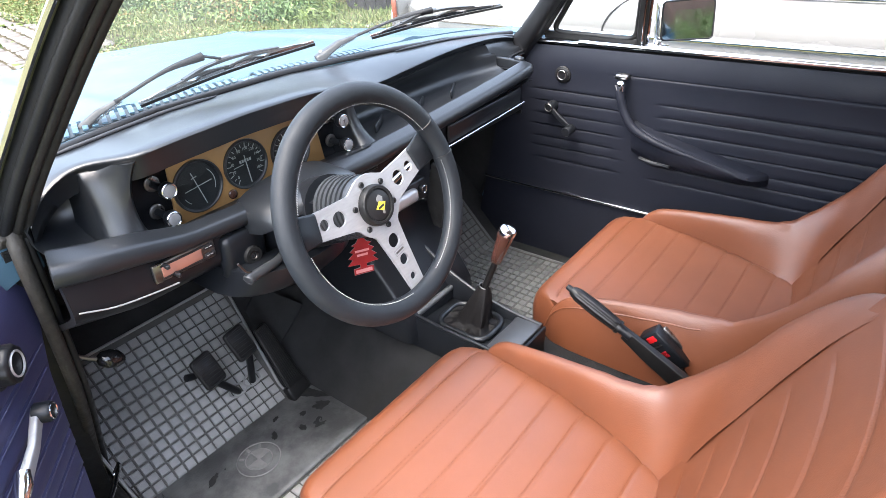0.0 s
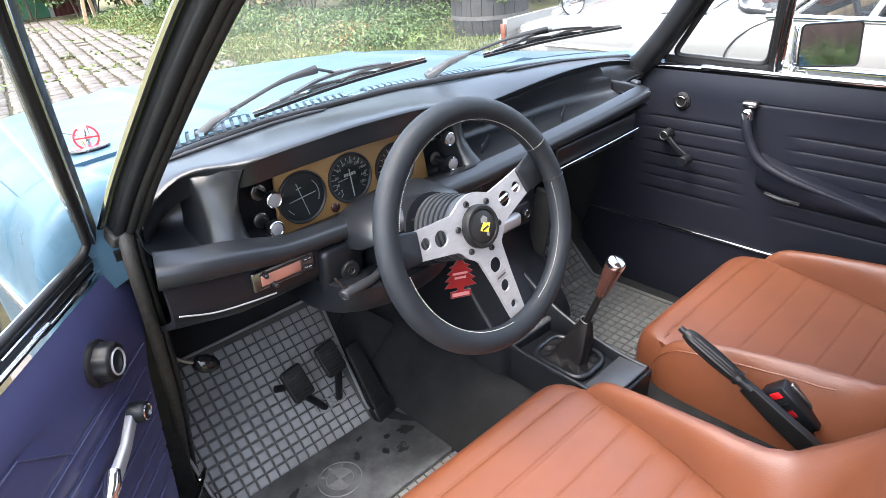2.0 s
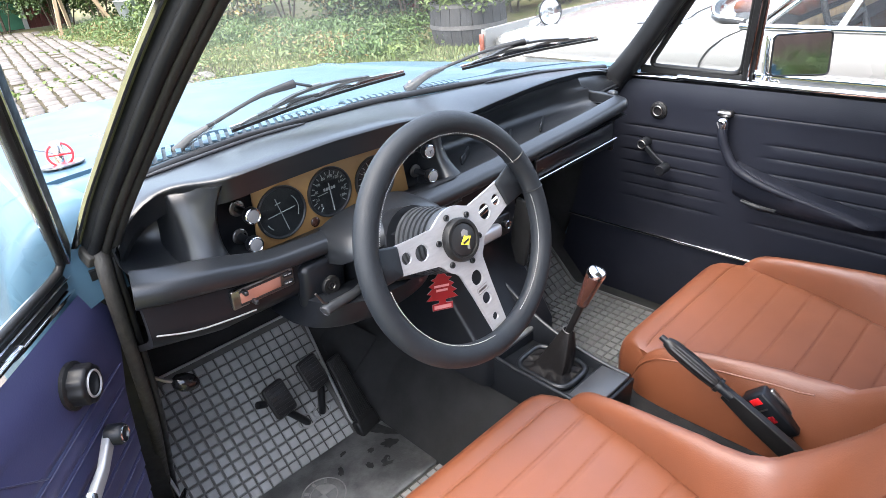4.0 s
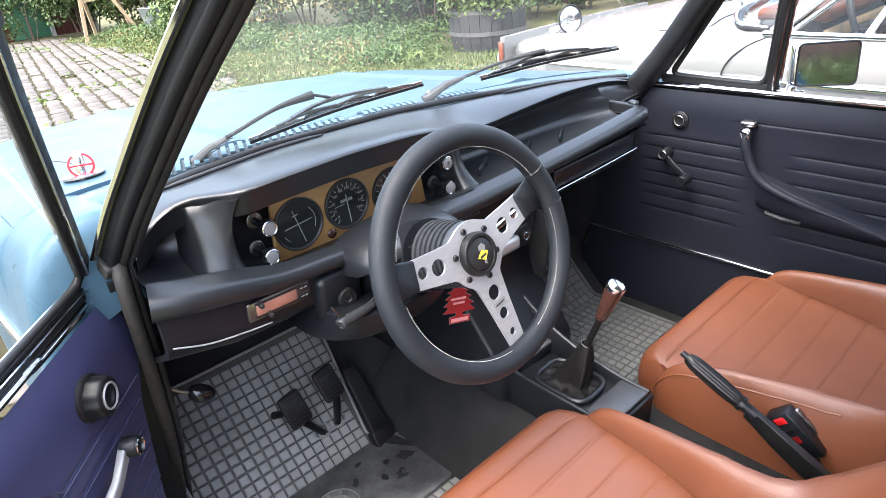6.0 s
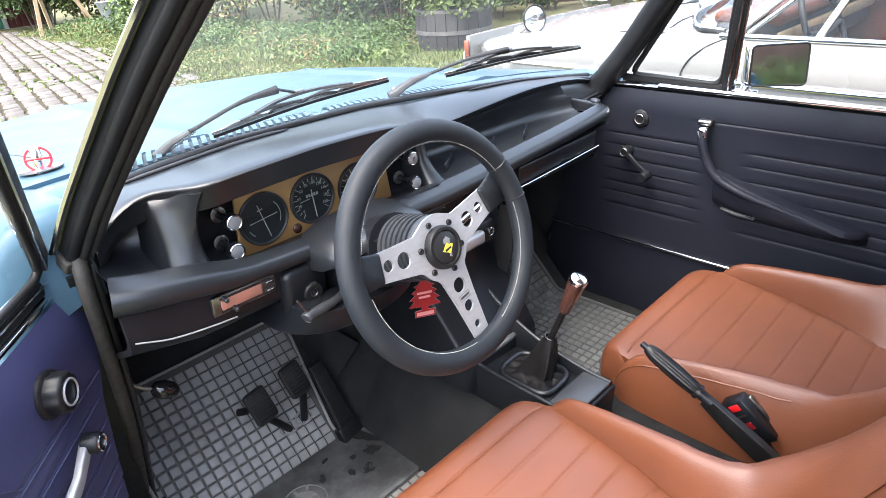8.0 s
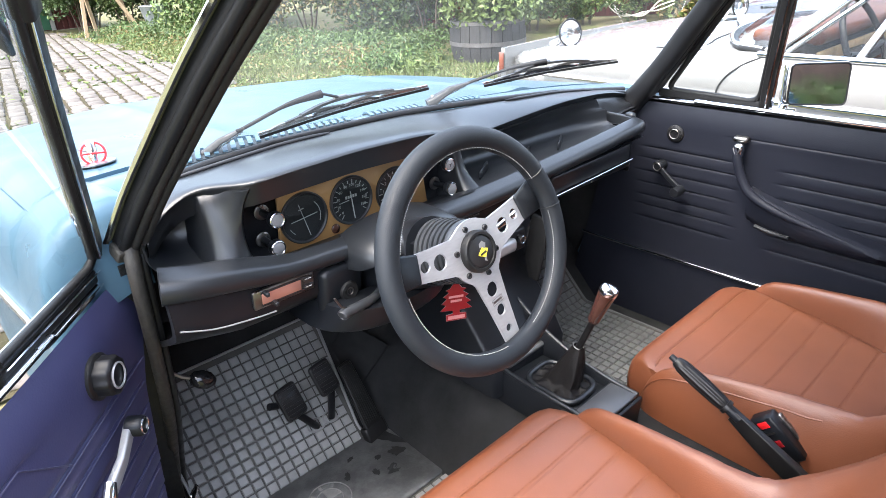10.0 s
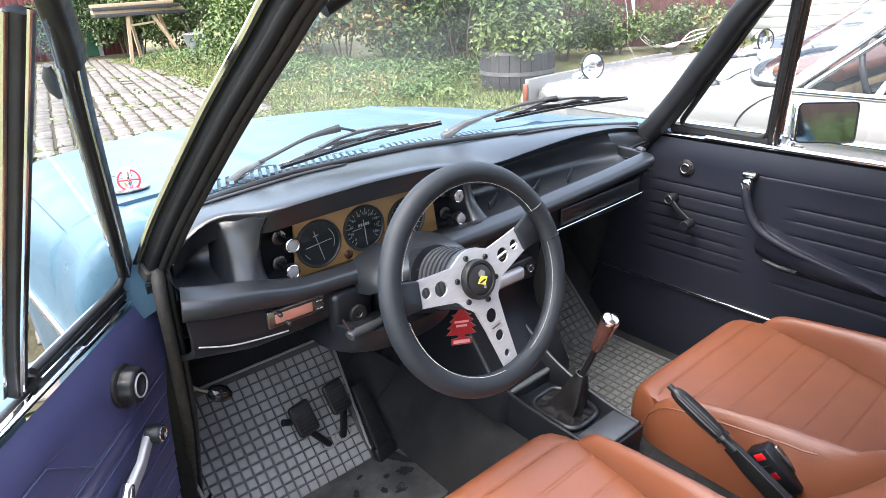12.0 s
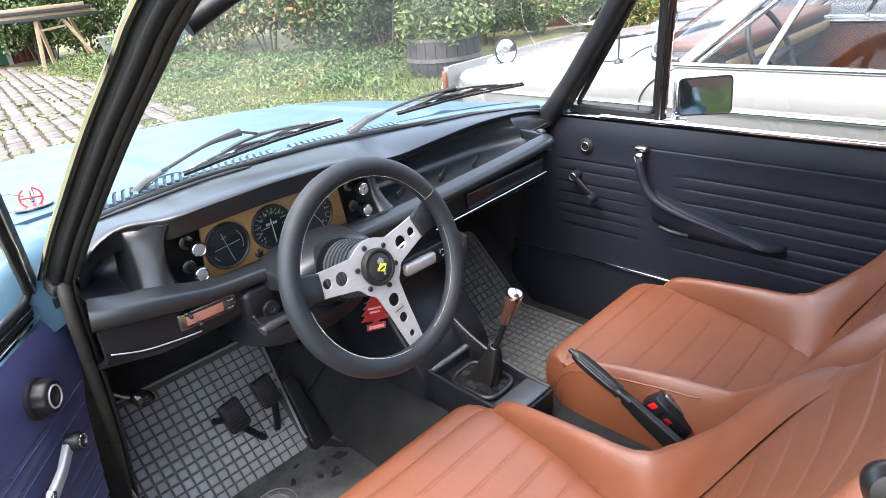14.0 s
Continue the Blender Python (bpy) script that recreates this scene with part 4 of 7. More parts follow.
part("radio_knob", moved(lathe([(0.010, -0.012), (0.010, 0.006), (0.008, 0.008), (0.0005, 0.008)], 20), Matrix.Translation(Vector((0.052, -0.015, 0.742)) - o) @ UP), DASH_FACE, stack, "black radio knob")
part("knob_ring", tube([Matrix.Translation(Vector((0.052, -0.023, 0.742)) - o) @ UP @ p for p in circle(0.008, 20)], 0.0012, 6, closed=True), CHROME, stack)
part("side_trim", box((0.012, 0.05, 0.16), Vector((0.105, -0.015, 0.70)) - o, 0.004, (12, 0, 0)), CARPET, stack)

# ---- steering wheel ----
wheel = thing("steering_wheel", "black leather sports steering wheel with drilled aluminium spokes", "steering wheel", (-0.313, -0.247, 0.919))
WM = face(0, 0, 0, (1, 0, 0), (0, math.sin(radians(17.45)), math.cos(radians(17.45))))   # z towards the driver
RIM_R, RIM_T, DISH = 0.1635, 0.0162, 0.012
ring = circle(RIM_R, 96, WM @ Matrix.Translation((0, 0, DISH)))
SEC = [(math.cos(a) * (1.0 + 0.05 * math.cos(2 * a)), math.sin(a)) for a in (2 * math.pi * k / 20 for k in range(20))]
part("rim", tube(ring, RIM_T, section=SEC, closed=True, up=WM.to_3x3() @ Vector((0, 0, 1))), WHEEL_LEATHER, wheel, "thick black leather rim", smooth=80)
for a in (8, 30):
    m = WM @ pose(0, 0, DISH, 0, 0, a) @ Matrix.Translation((RIM_R, 0, 0)) @ pose(0, 0, 0, 90, 0, 0)
    part("rim_joint", tube(circle(RIM_T + 0.0004, 20, m), 0.0009, 5, closed=True), GAUGE_BLACK, wheel)
SPOKES = ((174, 0.150, 0.0180, 0.0265), (18, 0.150, 0.0180, 0.0265), (-79, 0.156, 0.0150, 0.0260))
HUB_R = 0.049


def spoke_plate():
    """The three-armed plate, drilled."""
    outline = []
    arms = sorted(SPOKES, key=lambda s: s[0])
    for a, ln, w1, w0 in arms:
        c, s = math.cos(radians(a)), math.sin(radians(a))
        half = math.asin(w0 / HUB_R)
        for d, w in ((HUB_R * math.cos(half) + 0.004, -w0), (0.085, -0.5 * (w0 + w1) - 0.0005), (ln, -w1), (ln, w1), (0.085, 0.5 * (w0 + w1) + 0.0005), (HUB_R * math.cos(half) + 0.004, w0)):
            outline.append((d * c - w * s, d * s + w * c))
        nxt = arms[(arms.index((a, ln, w1, w0)) + 1) % 3]
        b0, b1 = a + math.degrees(half), nxt[0] - math.degrees(math.asin(nxt[3] / HUB_R)) + (360 if nxt[0] < a else 0)
        for k in range(1, 8):
            g = radians(b0 + (b1 - b0) * k / 8)
            outline.append((HUB_R * math.cos(g), HUB_R * math.sin(g)))
    return outline


def drilled(outline, holes, depth):
    """A filled outline with round holes, as a plate."""
    bm = bmesh.new()
    edges = []
    for loop in [outline] + [[(x + r * math.cos(2 * math.pi * k / 18), y + r * math.sin(2 * math.pi * k / 18)) for k in range(18)] for x, y, r in holes]:
        vs = [bm.verts.new((x, y, 0)) for x, y in loop]
        edges += [bm.edges.new((vs[i - 1], vs[i])) for i in range(len(vs))]
    bmesh.ops.triangle_fill(bm, use_beauty=True, edges=edges)
    for x, y, r in holes:
        bmesh.ops.delete(bm, geom=[f for f in bm.faces if (f.calc_center_median().xy - Vector((x, y))).length < r * 0.95 and all((v.co.xy - Vector((x, y))).length < r * 1.02 for v in f.verts)], context="FACES_ONLY")
    made = bmesh.ops.extrude_face_region(bm, geom=bm.faces[:])
    bmesh.ops.translate(bm, verts=[e for e in made["geom"] if isinstance(e, bmesh.types.BMVert)], vec=(0, 0, depth))
    bmesh.ops.recalc_face_normals(bm, faces=bm.faces[:])
    return from_bm(bm)


holes = []
for a, ds in ((174, ((0.069, 0.0118), (0.096, 0.0085))), (18, ((0.066, 0.0118), (0.095, 0.0085))), (-79, ((0.065, 0.0115), (0.101, 0.0090), (0.134, 0.0062)))):
    holes += [(d * math.cos(radians(a)), d * math.sin(radians(a)), r) for d, r in ds]
spokes = part("spokes", moved(drilled(spoke_plate(), holes, 0.004), WM @ Matrix.Translation((0, 0, -0.002))), BRUSHED, wheel, "drilled brushed aluminium spokes", smooth=30)
for a, ln, w1, w0 in SPOKES:
    m = WM @ pose(0, 0, 0.004, 0, 0, a)
    if a != -79:
        part("spoke_cover", moved(prism(rounded([(0.108, -0.021), (0.160, -0.027), (0.160, 0.027), (0.108, 0.021)], 0.004, 3), 0.009, 0.003), m @ Matrix.Translation((0, 0, -0.006))), WHEEL_LEATHER, wheel, "black leather spoke cover")
bx = WM @ pose(0, 0, 0.0021, 0, 0, -79) @ Matrix.Translation((0.0845, 0, 0))
part("engraved_frame", tube([bx @ Vector(p) for p in ((-0.0045, -0.011, 0), (0.0045, -0.011, 0), (0.0045, 0.011, 0), (-0.0045, 0.011, 0))], 0.0004, 4, closed=True), STEEL, spokes)
part("engraved_bar", moved(box((0.003, 0.018, 0.0004)), bx), STEEL, spokes)
for k in range(6):
    a = radians(48 + 60 * k)
    m = WM @ Matrix.Translation((0.0385 * math.cos(a), 0.0385 * math.sin(a), 0.002))
    part("bolt", moved(lathe([(0.0046, 0), (0.0046, 0.0022), (0.0038, 0.0032), (0.0020, 0.0032), (0.0020, 0.001), (0.0004, 0.001)], 14), m), GAUGE_BLACK, wheel)
part("horn_surround", moved(lathe([(0.0315, 0.002), (0.0315, 0.010), (0.029, 0.0135), (0.025, 0.0135), (0.0235, 0.010)], 40), WM), RUBBER, wheel)
horn = part("horn_button", moved(lathe([(0.0232, 0.008), (0.0232, 0.0115), (0.020, 0.013), (0.0005, 0.0138)], 40), WM), GAUGE_BLACK, wheel, "glossy black horn button with a yellow and white emblem")
for shape, mt, dz in (([(-0.009, -0.004), (0.004, -0.010), (0.012, 0.001), (0.001, 0.006)], YELLOW_PRINT, 0.0138), ([(-0.004, 0.006), (0.001, 0.006), (0.006, 0.002), (0.009, 0.010), (0.003, 0.015), (-0.003, 0.012)], WHITE_PLASTIC, 0.0139),
                      ([(0.002, -0.010), (0.006, -0.008), (0.005, -0.016), (0.001, -0.014)], WHITE_PLASTIC, 0.0137)):
    part("emblem", moved(prism(shape, 0.0008), WM @ Matrix.Translation((0, 0, dz))), mt, horn)
part("emblem_bar", moved(box((0.012, 0.003, 0.0006), (0.001, -0.003, 0.0149), 0, (0, 0, 12)), WM), GAUGE_BLACK, horn)
# ribbed boss behind the wheel
boss = [(0.044, -0.004), (0.046, -0.008)]
for k in range(7):
    z = -0.012 - 0.0105 * k
    boss += [(0.0475 + 0.0008 * k, z), (0.0475 + 0.0008 * k, z - 0.0065), (0.043 + 0.0008 * k, z - 0.008), (0.043 + 0.0008 * k, z - 0.0095)]
part("boss", moved(lathe(boss, 40), WM), WIPER_GREY, wheel, "ribbed rubber steering boss")
# stitching inside the rim
v, f = [], []
for k in range(300):
    a = 360 * k / 300
    if any(abs((a - s[0] + 180) % 360 - 180) < 12 for s in SPOKES):
        continue
    for side in (-1, 1):
        m = WM @ pose(0, 0, DISH + side * 0.0022 + 0.006, 0, 0, a) @ Matrix.Translation((RIM_R - RIM_T * 0.965, 0, 0)) @ pose(0, 0, 0, 20 * side, 0, 0)
        g = box((0.0007, 0.0021, 0.0006))
        v2 = moved(g, m)
        n0 = len(v)
        v += v2[0]
        f += [[i + n0 for i in q] for q in v2[1]]
tagged(part("stitching", (v, f), MARKING, wheel, "pale stitching", smooth=0), kind="stuff")

# air freshener, tree-shaped
fresh = thing("air_freshener", "red tree-shaped cardboard air freshener hanging below the column", "air freshener", (-0.222, -0.100, 0.775))
tree = [(-0.004, 0.0), (0.004, 0.0), (0.010, -0.012), (0.018, -0.016), (0.012, -0.022), (0.022, -0.032), (0.016, -0.038), (0.026, -0.050), (0.018, -0.054), (0.028, -0.068), (0.006, -0.070), (0.006, -0.078), (0.018, -0.080), (0.018, -0.096), (-0.018, -0.096), (-0.018, -0.080), (-0.006, -0.078),
        (-0.006, -0.070), (-0.028, -0.068), (-0.018, -0.054), (-0.026, -0.050), (-0.016, -0.038), (-0.022, -0.032), (-0.012, -0.022), (-0.018, -0.016), (-0.010, -0.012)]
FM = face(0, 0, 0, (0.90, -0.42, -0.05), (0.12, 0.0, 1)) @ Matrix.Diagonal((1.08, 0.77, 1, 1))
part("card", moved(prism(tree, 0.0015), FM), RED_CARD, fresh)
part("card_edge", tube([FM @ Vector((x, y, 0.0008)) for x, y in tree], 0.0007, 4, closed=True), WHITE_PLASTIC, fresh)
PINK_PRINT = material("pink_print", (0.6, 0.25, 0.25), 0.5)
for w, y in ((0.026, -0.034), (0.020, -0.045)):
    part("print_bar", moved(box((w, 0.0055, 0.0006), (0, y, 0.0018)), FM), PINK_PRINT, fresh)
part("print_bar", moved(box((0.030, 0.009, 0.0006), (0, -0.088, 0.0018)), FM), PINK_PRINT, fresh)
part("cord", tube([(0, 0, 0), (0.002, 0.004, 0.02), (0.0, 0.01, 0.045)], 0.0006, 5), WHITE_PLASTIC, fresh)


# ---- seats ----
def bucket_seat(name, cx, yf, label, dz=0.0):
    seat = thing(name, label, "seat", (cx, yf, 0.262))
    o = Vector((0, 0, 0.262 - dz))
    # local: x to the car's right, y forward from the front edge, z above ground

    def half(y):
        return 0.205 + 0.055 * y if y > -0.5 else 0.1775

    def cushion(u, v):
        """v from 0 at the foot of the front roll, 0.2 at the top front, to 1 at the backrest."""
        e = 2 * u - 1
        if v < 0.2:
            a = math.pi / 2 * v / 0.2
            y, z = 0.020 - 0.055 * (1 - math.cos(a)) * 0.85 + 0.012 * math.sin(2 * a) - 0.02 * (1 - v / 0.2) ** 2, 0.34 + 0.182 * math.sin(a) ** 0.8
        else:
            t = (v - 0.2) / 0.8
            y, z = -0.027 - 0.473 * t, 0.522 + 0.004 * math.sin(math.pi * min(1, 4 * t)) - 0.028 * t - 0.012 * (1 - e * e) * min(1, t * 3)
            d = min(abs(y + 0.052 + 0.0615 * k) for k in range(8))
            z -= 0.0024 * math.exp(-(d / 0.0020) ** 2) + 0.0009 * math.exp(-(d / 0.014) ** 2)
        hw = float(np.interp(-y, (0, 0.075, 0.165, 0.245, 0.375, 0.51), (0.220, 0.230, 0.230, 0.219, 0.182, 0.132)))
        edge = abs(e) ** 16
        return Vector((hw * e, y - 0.022 * edge * (1 if v < 0.25 else 0.2), z - 0.007 * edge)) - o

    part("cushion", slab(grid(cushion, 32, 190), (0, -0.03, -0.04)), LEATHER, seat, smooth=70)
    v, f = [], []
    for k in range(8):
        y = -0.052 - 0.0615 * k
        for i in range(46):
            span = float(np.interp(-y, (0.05, 0.16, 0.26, 0.385, 0.48), (0.93, 0.92, 0.90, 0.86, 0.80)))
            u = 0.5 + span * (i / 45 - 0.5)
            p = cushion(u, 0.2 + 0.8 * (-0.027 - y - 0.0032) / 0.473) + Vector((0, 0, 0.0004))
            g = box((0.0030, 0.0006, 0.0005), p)
            n0 = len(v)
            v += g[0]
            f += [[q + n0 for q in w] for w in g[1]]
    tagged(part("stitching", (v, f), THREAD, seat, "darker seam stitching", smooth=0), kind="stuff")

    lean = Vector((0, -0.447, 0.894))

    def back(u, v):
        b = Vector((0, -0.458, 0.495)) + lean * (0.66 * v)
        z = 0.495 + 0.59 * v
        hw = (0.132 + 0.050 * min(1, v * 2.2)) * math.sqrt(1 - (max(0.0, z - 0.87) / 0.30) ** 2)
        x = 1.05 * hw * (2 * u - 1)
        d = min(abs(0.66 * v - 0.068 - 0.0755 * k) for k in range(7))
        fade = max(0.0, 1 - (abs(2 * u - 1) / 0.80) ** 12)
        bulge = 0.030 * math.sin(math.pi * min(1, v * 1.6)) * (1 - (2 * u - 1) ** 2) * 0.3
        groove = fade * (0.0022 * math.exp(-(d / 0.0024) ** 2) + 0.0014 * math.exp(-(d / 0.020) ** 2))
        rim = max(0.0, (abs(2 * u - 1) - 0.80) / 0.20) ** 2 * min(1.0, max(0.0, (z - 0.895) / 0.08))
        fwd = -0.020 * (1 - (2 * u - 1) ** 2) + bulge - groove - 0.040 * rim - 0.05 * max(0.0, (v - 0.90) / 0.10) ** 2
        return b + Vector((x, 0.894 * fwd, 0.447 * fwd)) - o

    part("backrest", slab(grid(back, 36, 190), (0, -0.06, -0.02)), LEATHER, seat, smooth=70)
    for s in (-1, 1):
        ridge = spline([(0.222, -0.038, 0.440), (0.236, -0.062, 0.505), (0.238, -0.100, 0.545), (0.233, -0.16, 0.563), (0.223, -0.28, 0.584), (0.218, -0.38, 0.598), (0.230, -0.432, 0.617), (0.248, -0.508, 0.692), (0.250, -0.560, 0.772), (0.243, -0.605, 0.830), (0.222, -0.645, 0.872), (0.178, -0.672, 0.895)], 44)
        inner = spline([(0.210, -0.048, 0.430), (0.218, -0.070, 0.478), (0.222, -0.100, 0.499), (0.221, -0.16, 0.502), (0.207, -0.26, 0.496), (0.172, -0.385, 0.488), (0.126, -0.468, 0.492), (0.140, -0.502, 0.585), (0.156, -0.545, 0.670), (0.170, -0.590, 0.760), (0.172, -0.629, 0.835), (0.160, -0.665, 0.893)], 44)
        outer = spline([(0.226, -0.044, 0.40), (0.240, -0.060, 0.36), (0.250, -0.10, 0.34), (0.258, -0.14, 0.33), (0.264, -0.30, 0.33), (0.266, -0.42, 0.34), (0.270, -0.56, 0.40), (0.272, -0.62, 0.52), (0.270, -0.66, 0.64), (0.260, -0.69, 0.74), (0.238, -0.71, 0.81), (0.20, -0.725, 0.86)], 44)
        rows = []
        for k, (r, i, q) in enumerate(zip(ridge, inner, outer)):
            w = 0.012 + 0.012 * min(1, k / 20)
            out = Vector((1, 0, 0))
            c1, c2 = r - out * w * 1.2, r + out * w * 0.9
            c2b = q.lerp(r, 0.45) + out * 0.012
            row = []
            for t in (j / 7 for j in range(8)):
                m1 = (i.lerp(c1, 0.62) + Vector((0, 0, -0.004))).lerp(i + Vector((0.55 * (r.x - i.x), 0.16 * (r.x - i.x), 0.08 * (r.x - i.x))), min(1.0, max(0.0, (k - 17) / 7)))
                row.append((1 - t) ** 3 * i + 3 * t * (1 - t) ** 2 * m1 + 3 * t * t * (1 - t) * c1 + t ** 3 * r)
            for t in (j / 8 for j in range(1, 9)):
                row.append((1 - t) ** 3 * r + 3 * t * (1 - t) ** 2 * c2 + 3 * t * t * (1 - t) * c2b + t ** 3 * q)
            row.append(q + Vector((-0.06, -0.01, 0)))
            crease = math.exp(-((k - 19) / 5.5) ** 2)
            fold = 0.0038 * math.exp(-((k - 20.0) / 0.8) ** 2) + 0.0026 * math.exp(-((k - 22.6) / 0.8) ** 2) + 0.0018 * math.exp(-((k - 17.6) / 0.7) ** 2)
            rows.append([Vector((s * p.x, p.y, p.z)) - o + Vector((0, 0.4, 1)) * (0.0010 * noise.noise(p * 26) + crease * 0.0042 * noise.noise(Vector((p.x * 24, p.y * 60, p.z * 34))) - fold * (0.6 + 0.8 * noise.noise(p * 14))) for p in row])
        for k in (0.5, 1.0):
            rows.append([p.lerp(Vector((s * 0.150, -0.715, 0.880)) - o, k) for p in rows[-1]])
        part("bolster", loft(rows, False), LEATHER, seat, smooth=75)
        if s < 0:
            seam = [row[9] + Vector((-0.0008, 0, 0.0002)) for row in rows[2:20]]
            part("piping", tube(seam, 0.0018, 6), LEATHER, seat)
    part("shell", box((0.34, 0.07, 0.50), Vector((0, -0.650, 0.66)) - o, 0.03, (26.6, 0, 0)), LEATHER, seat)
    part("base_frame", box((0.40, 0.42, 0.07), Vector((0, -0.27, 0.30)) - o, 0.01), BLACK_PAINT, seat)
    for s in (-1, 1):
        part("runner", box((0.03, 0.52, 0.02), Vector((s * 0.17, -0.26, 0.273)) - o, 0.004), STEEL, seat)
    return seat


sd = bucket_seat("bucket_seat", -0.335, -0.225, "tan leather bucket seat with stitched cross seams")
sp = bucket_seat("bucket_seat", 0.338, -0.262, "tan leather bucket seat beside the passenger door")
part("release_knob", moved(lathe([(0.010, 0), (0.014, 0.004), (0.0155, 0.016), (0.012, 0.024), (0.0005, 0.026)], 20), pose(-0.180, -0.748, 1.070 - 0.262, 20, -70, 0) @ Matrix.Scale(0.92, 4)), GRIP_RUBBER, sd, "black backrest release knob")
part("knob_stem", tube([(-0.11, -0.765, 1.05 - 0.262), (-0.185, -0.748, 1.070 - 0.262)], 0.006, 10), STEEL, sd)

# ---- console, gear lever, handbrake, buckle ----
console = thing("centre_console", "black gear lever console on the transmission tunnel", "console", (-0.022, -0.20, 0.43))
o = Vector((-0.022, -0.20, 0.43))
WALL_L = [(-0.331, 0.496), (-0.27, 0.497), (-0.19, 0.499), (-0.10, 0.504), (-0.04, 0.520), (0.0, 0.55), (0.02, 0.58)]
WALL_R = [(-0.331, 0.497), (-0.27, 0.500), (-0.19, 0.513), (-0.12, 0.535), (-0.06, 0.565), (-0.01, 0.60), (0.02, 0.63)]
for x, s, line in ((-0.086, 1, WALL_L), (0.044, -1, WALL_R)):
    pts = spline([(x, y, z) for y, z in line], 26)
    rows = [[Vector((x + s * d, p.y, q)) - o for d, q in ((-0.004, 0.40), (-0.004, p.z - 0.004), (-0.001, p.z), (0.004, p.z), (0.007, p.z - 0.004), (0.007, 0.47))] for p in pts]
    part("side_wall", loft(rows, True, True), DASH_FACE, console)
    part("edge_bead", tube([p - o + Vector((s * 0.001, 0, 0)) for p in pts], 0.0048, 8), DASH_VINYL, console, "rounded glossy edge")
part("base_plate", box((0.122, 0.19, 0.006), Vector((-0.021, -0.180, 0.480)) - o, 0.002), DASH_FACE, console)
part("rear_panel", box((0.124, 0.060, 0.010), Vector((-0.021, -0.301, 0.494)) - o, 0.003), material("satin_grey_black_plastic", (0.034, 0.036, 0.040), 0.36, tint=(0.046, 0.048, 0.052), scale=14, grain=0.12, grain_scale=500, rough_var=0.08, spec=0.9), console, "smooth satin rear panel")
part("panel_step", box((0.122, 0.004, 0.018), Vector((-0.021, -0.270, 0.488)) - o, 0.001), DASH_FACE, console)
part("rear_face", box((0.130, 0.008, 0.10), Vector((-0.021, -0.334, 0.448)) - o, 0.003, (5, 0, 0)), DASH_FACE, console)
part("tray_bar", moved(box((0.122, 0.013, 0.013), (0, 0, 0), 0.005), Matrix.Translation(Vector((-0.021, -0.088, 0.508)) - o) @ pose(0, 0, 0, 0, -5, -4)), material("worn_grey_bar", (0.085, 0.088, 0.092), 0.4, tint=(0.06, 0.062, 0.066), scale=30, rough_var=0.1), console, "worn grey cross bar")
part("bar_web", box((0.122, 0.006, 0.022), Vector((-0.021, -0.089, 0.492)) - o, 0.001, (0, -3, -4)), DASH_FACE, console)
part("pocket", box((0.122, 0.09, 0.008), Vector((-0.021, -0.040, 0.484)) - o, 0.002), CARPET, console)

rag = thing("cloth", "crumpled grey cloth lying in the console pocket", "cloth", (-0.02, -0.035, 0.488))
CLOTH = material("grey_cloth", (0.075, 0.072, 0.070), 0.9, tint=(0.035, 0.034, 0.033), scale=60, grain=0.6)


def crumple(u, v):
    x, y = -0.052 + 0.104 * u, -0.036 + 0.072 * v
    h = 0.026 + 0.020 * noise.noise(Vector((x * 55, y * 48, 1.7))) + 0.008 * noise.noise(Vector((x * 140, y * 120, 4.1)))
    return x, y, max(0.001, h * (1 - abs(2 * u - 1) ** 4) * (1 - abs(2 * v - 1) ** 4))


part("folds", slab(grid(crumple, 40, 30), (0, 0, -0.002)), CLOTH, rag, smooth=70)

lever = thing("gear_lever", "gear lever with a brown lacquered knob and black leather gaiter", "gear lever", (-0.020, -0.188, 0.484))
frame_o = rounded([(-0.048, -0.066), (0.048, -0.062), (0.048, 0.066), (-0.046, 0.062)], 0.034, 7)
part("gaiter_frame", tube([Vector((x, y, 0.006)) for x, y in frame_o], 0.0062, 10, closed=True), DASH_VINYL, lever, "glossy black gaiter frame")
tip = Vector((0.026, -0.023, 0.092))
root = Vector((0.006, -0.006, 0.010))
rows = []
for k in range(26):
    t = k / 25
    row = []
    for i in range(64):
        a = 2 * math.pi * i / 64
        px, py = Vector((0.044 / max(abs(math.cos(a)), abs(math.sin(a))) ** 0.75 * math.cos(a), 0.060 / max(abs(math.cos(a)), abs(math.sin(a))) ** 0.75 * math.sin(a)))
        if t < 0.36:
            k1 = t / 0.36
            w = 1 - 0.42 * k1
            pleat = 0.0030 * math.sin(math.pi * k1) * (math.sin(5 * a + 1.1) + 0.7 * math.sin(9 * a + 4 * k1) + 0.5 * math.sin(13 * a + 0.4))
            c = root * k1 + Vector((0, 0, 0.006 * (1 - k1) - 0.004 * math.sin(math.pi * k1)))
            row.append(c + Vector((px * w, py * w, pleat)))
        else:
            k2 = (t - 0.36) / 0.64
            w = 0.58 * (1 - k2) ** 0.85
            fold = 1 + 0.07 * math.sin(3 * a + 4 * k2 + 0.6) * (1 - k2) + 0.05 * math.sin(7 * a - 3 * k2) * (1 - k2) ** 2
            c = root.lerp(tip, k2)
            r0 = 0.0118
            row.append(c + Vector(((px * w + r0 * k2 * math.cos(a)) * fold, (py * w + r0 * k2 * math.sin(a)) * fold, 0)))
    rows.append(row)
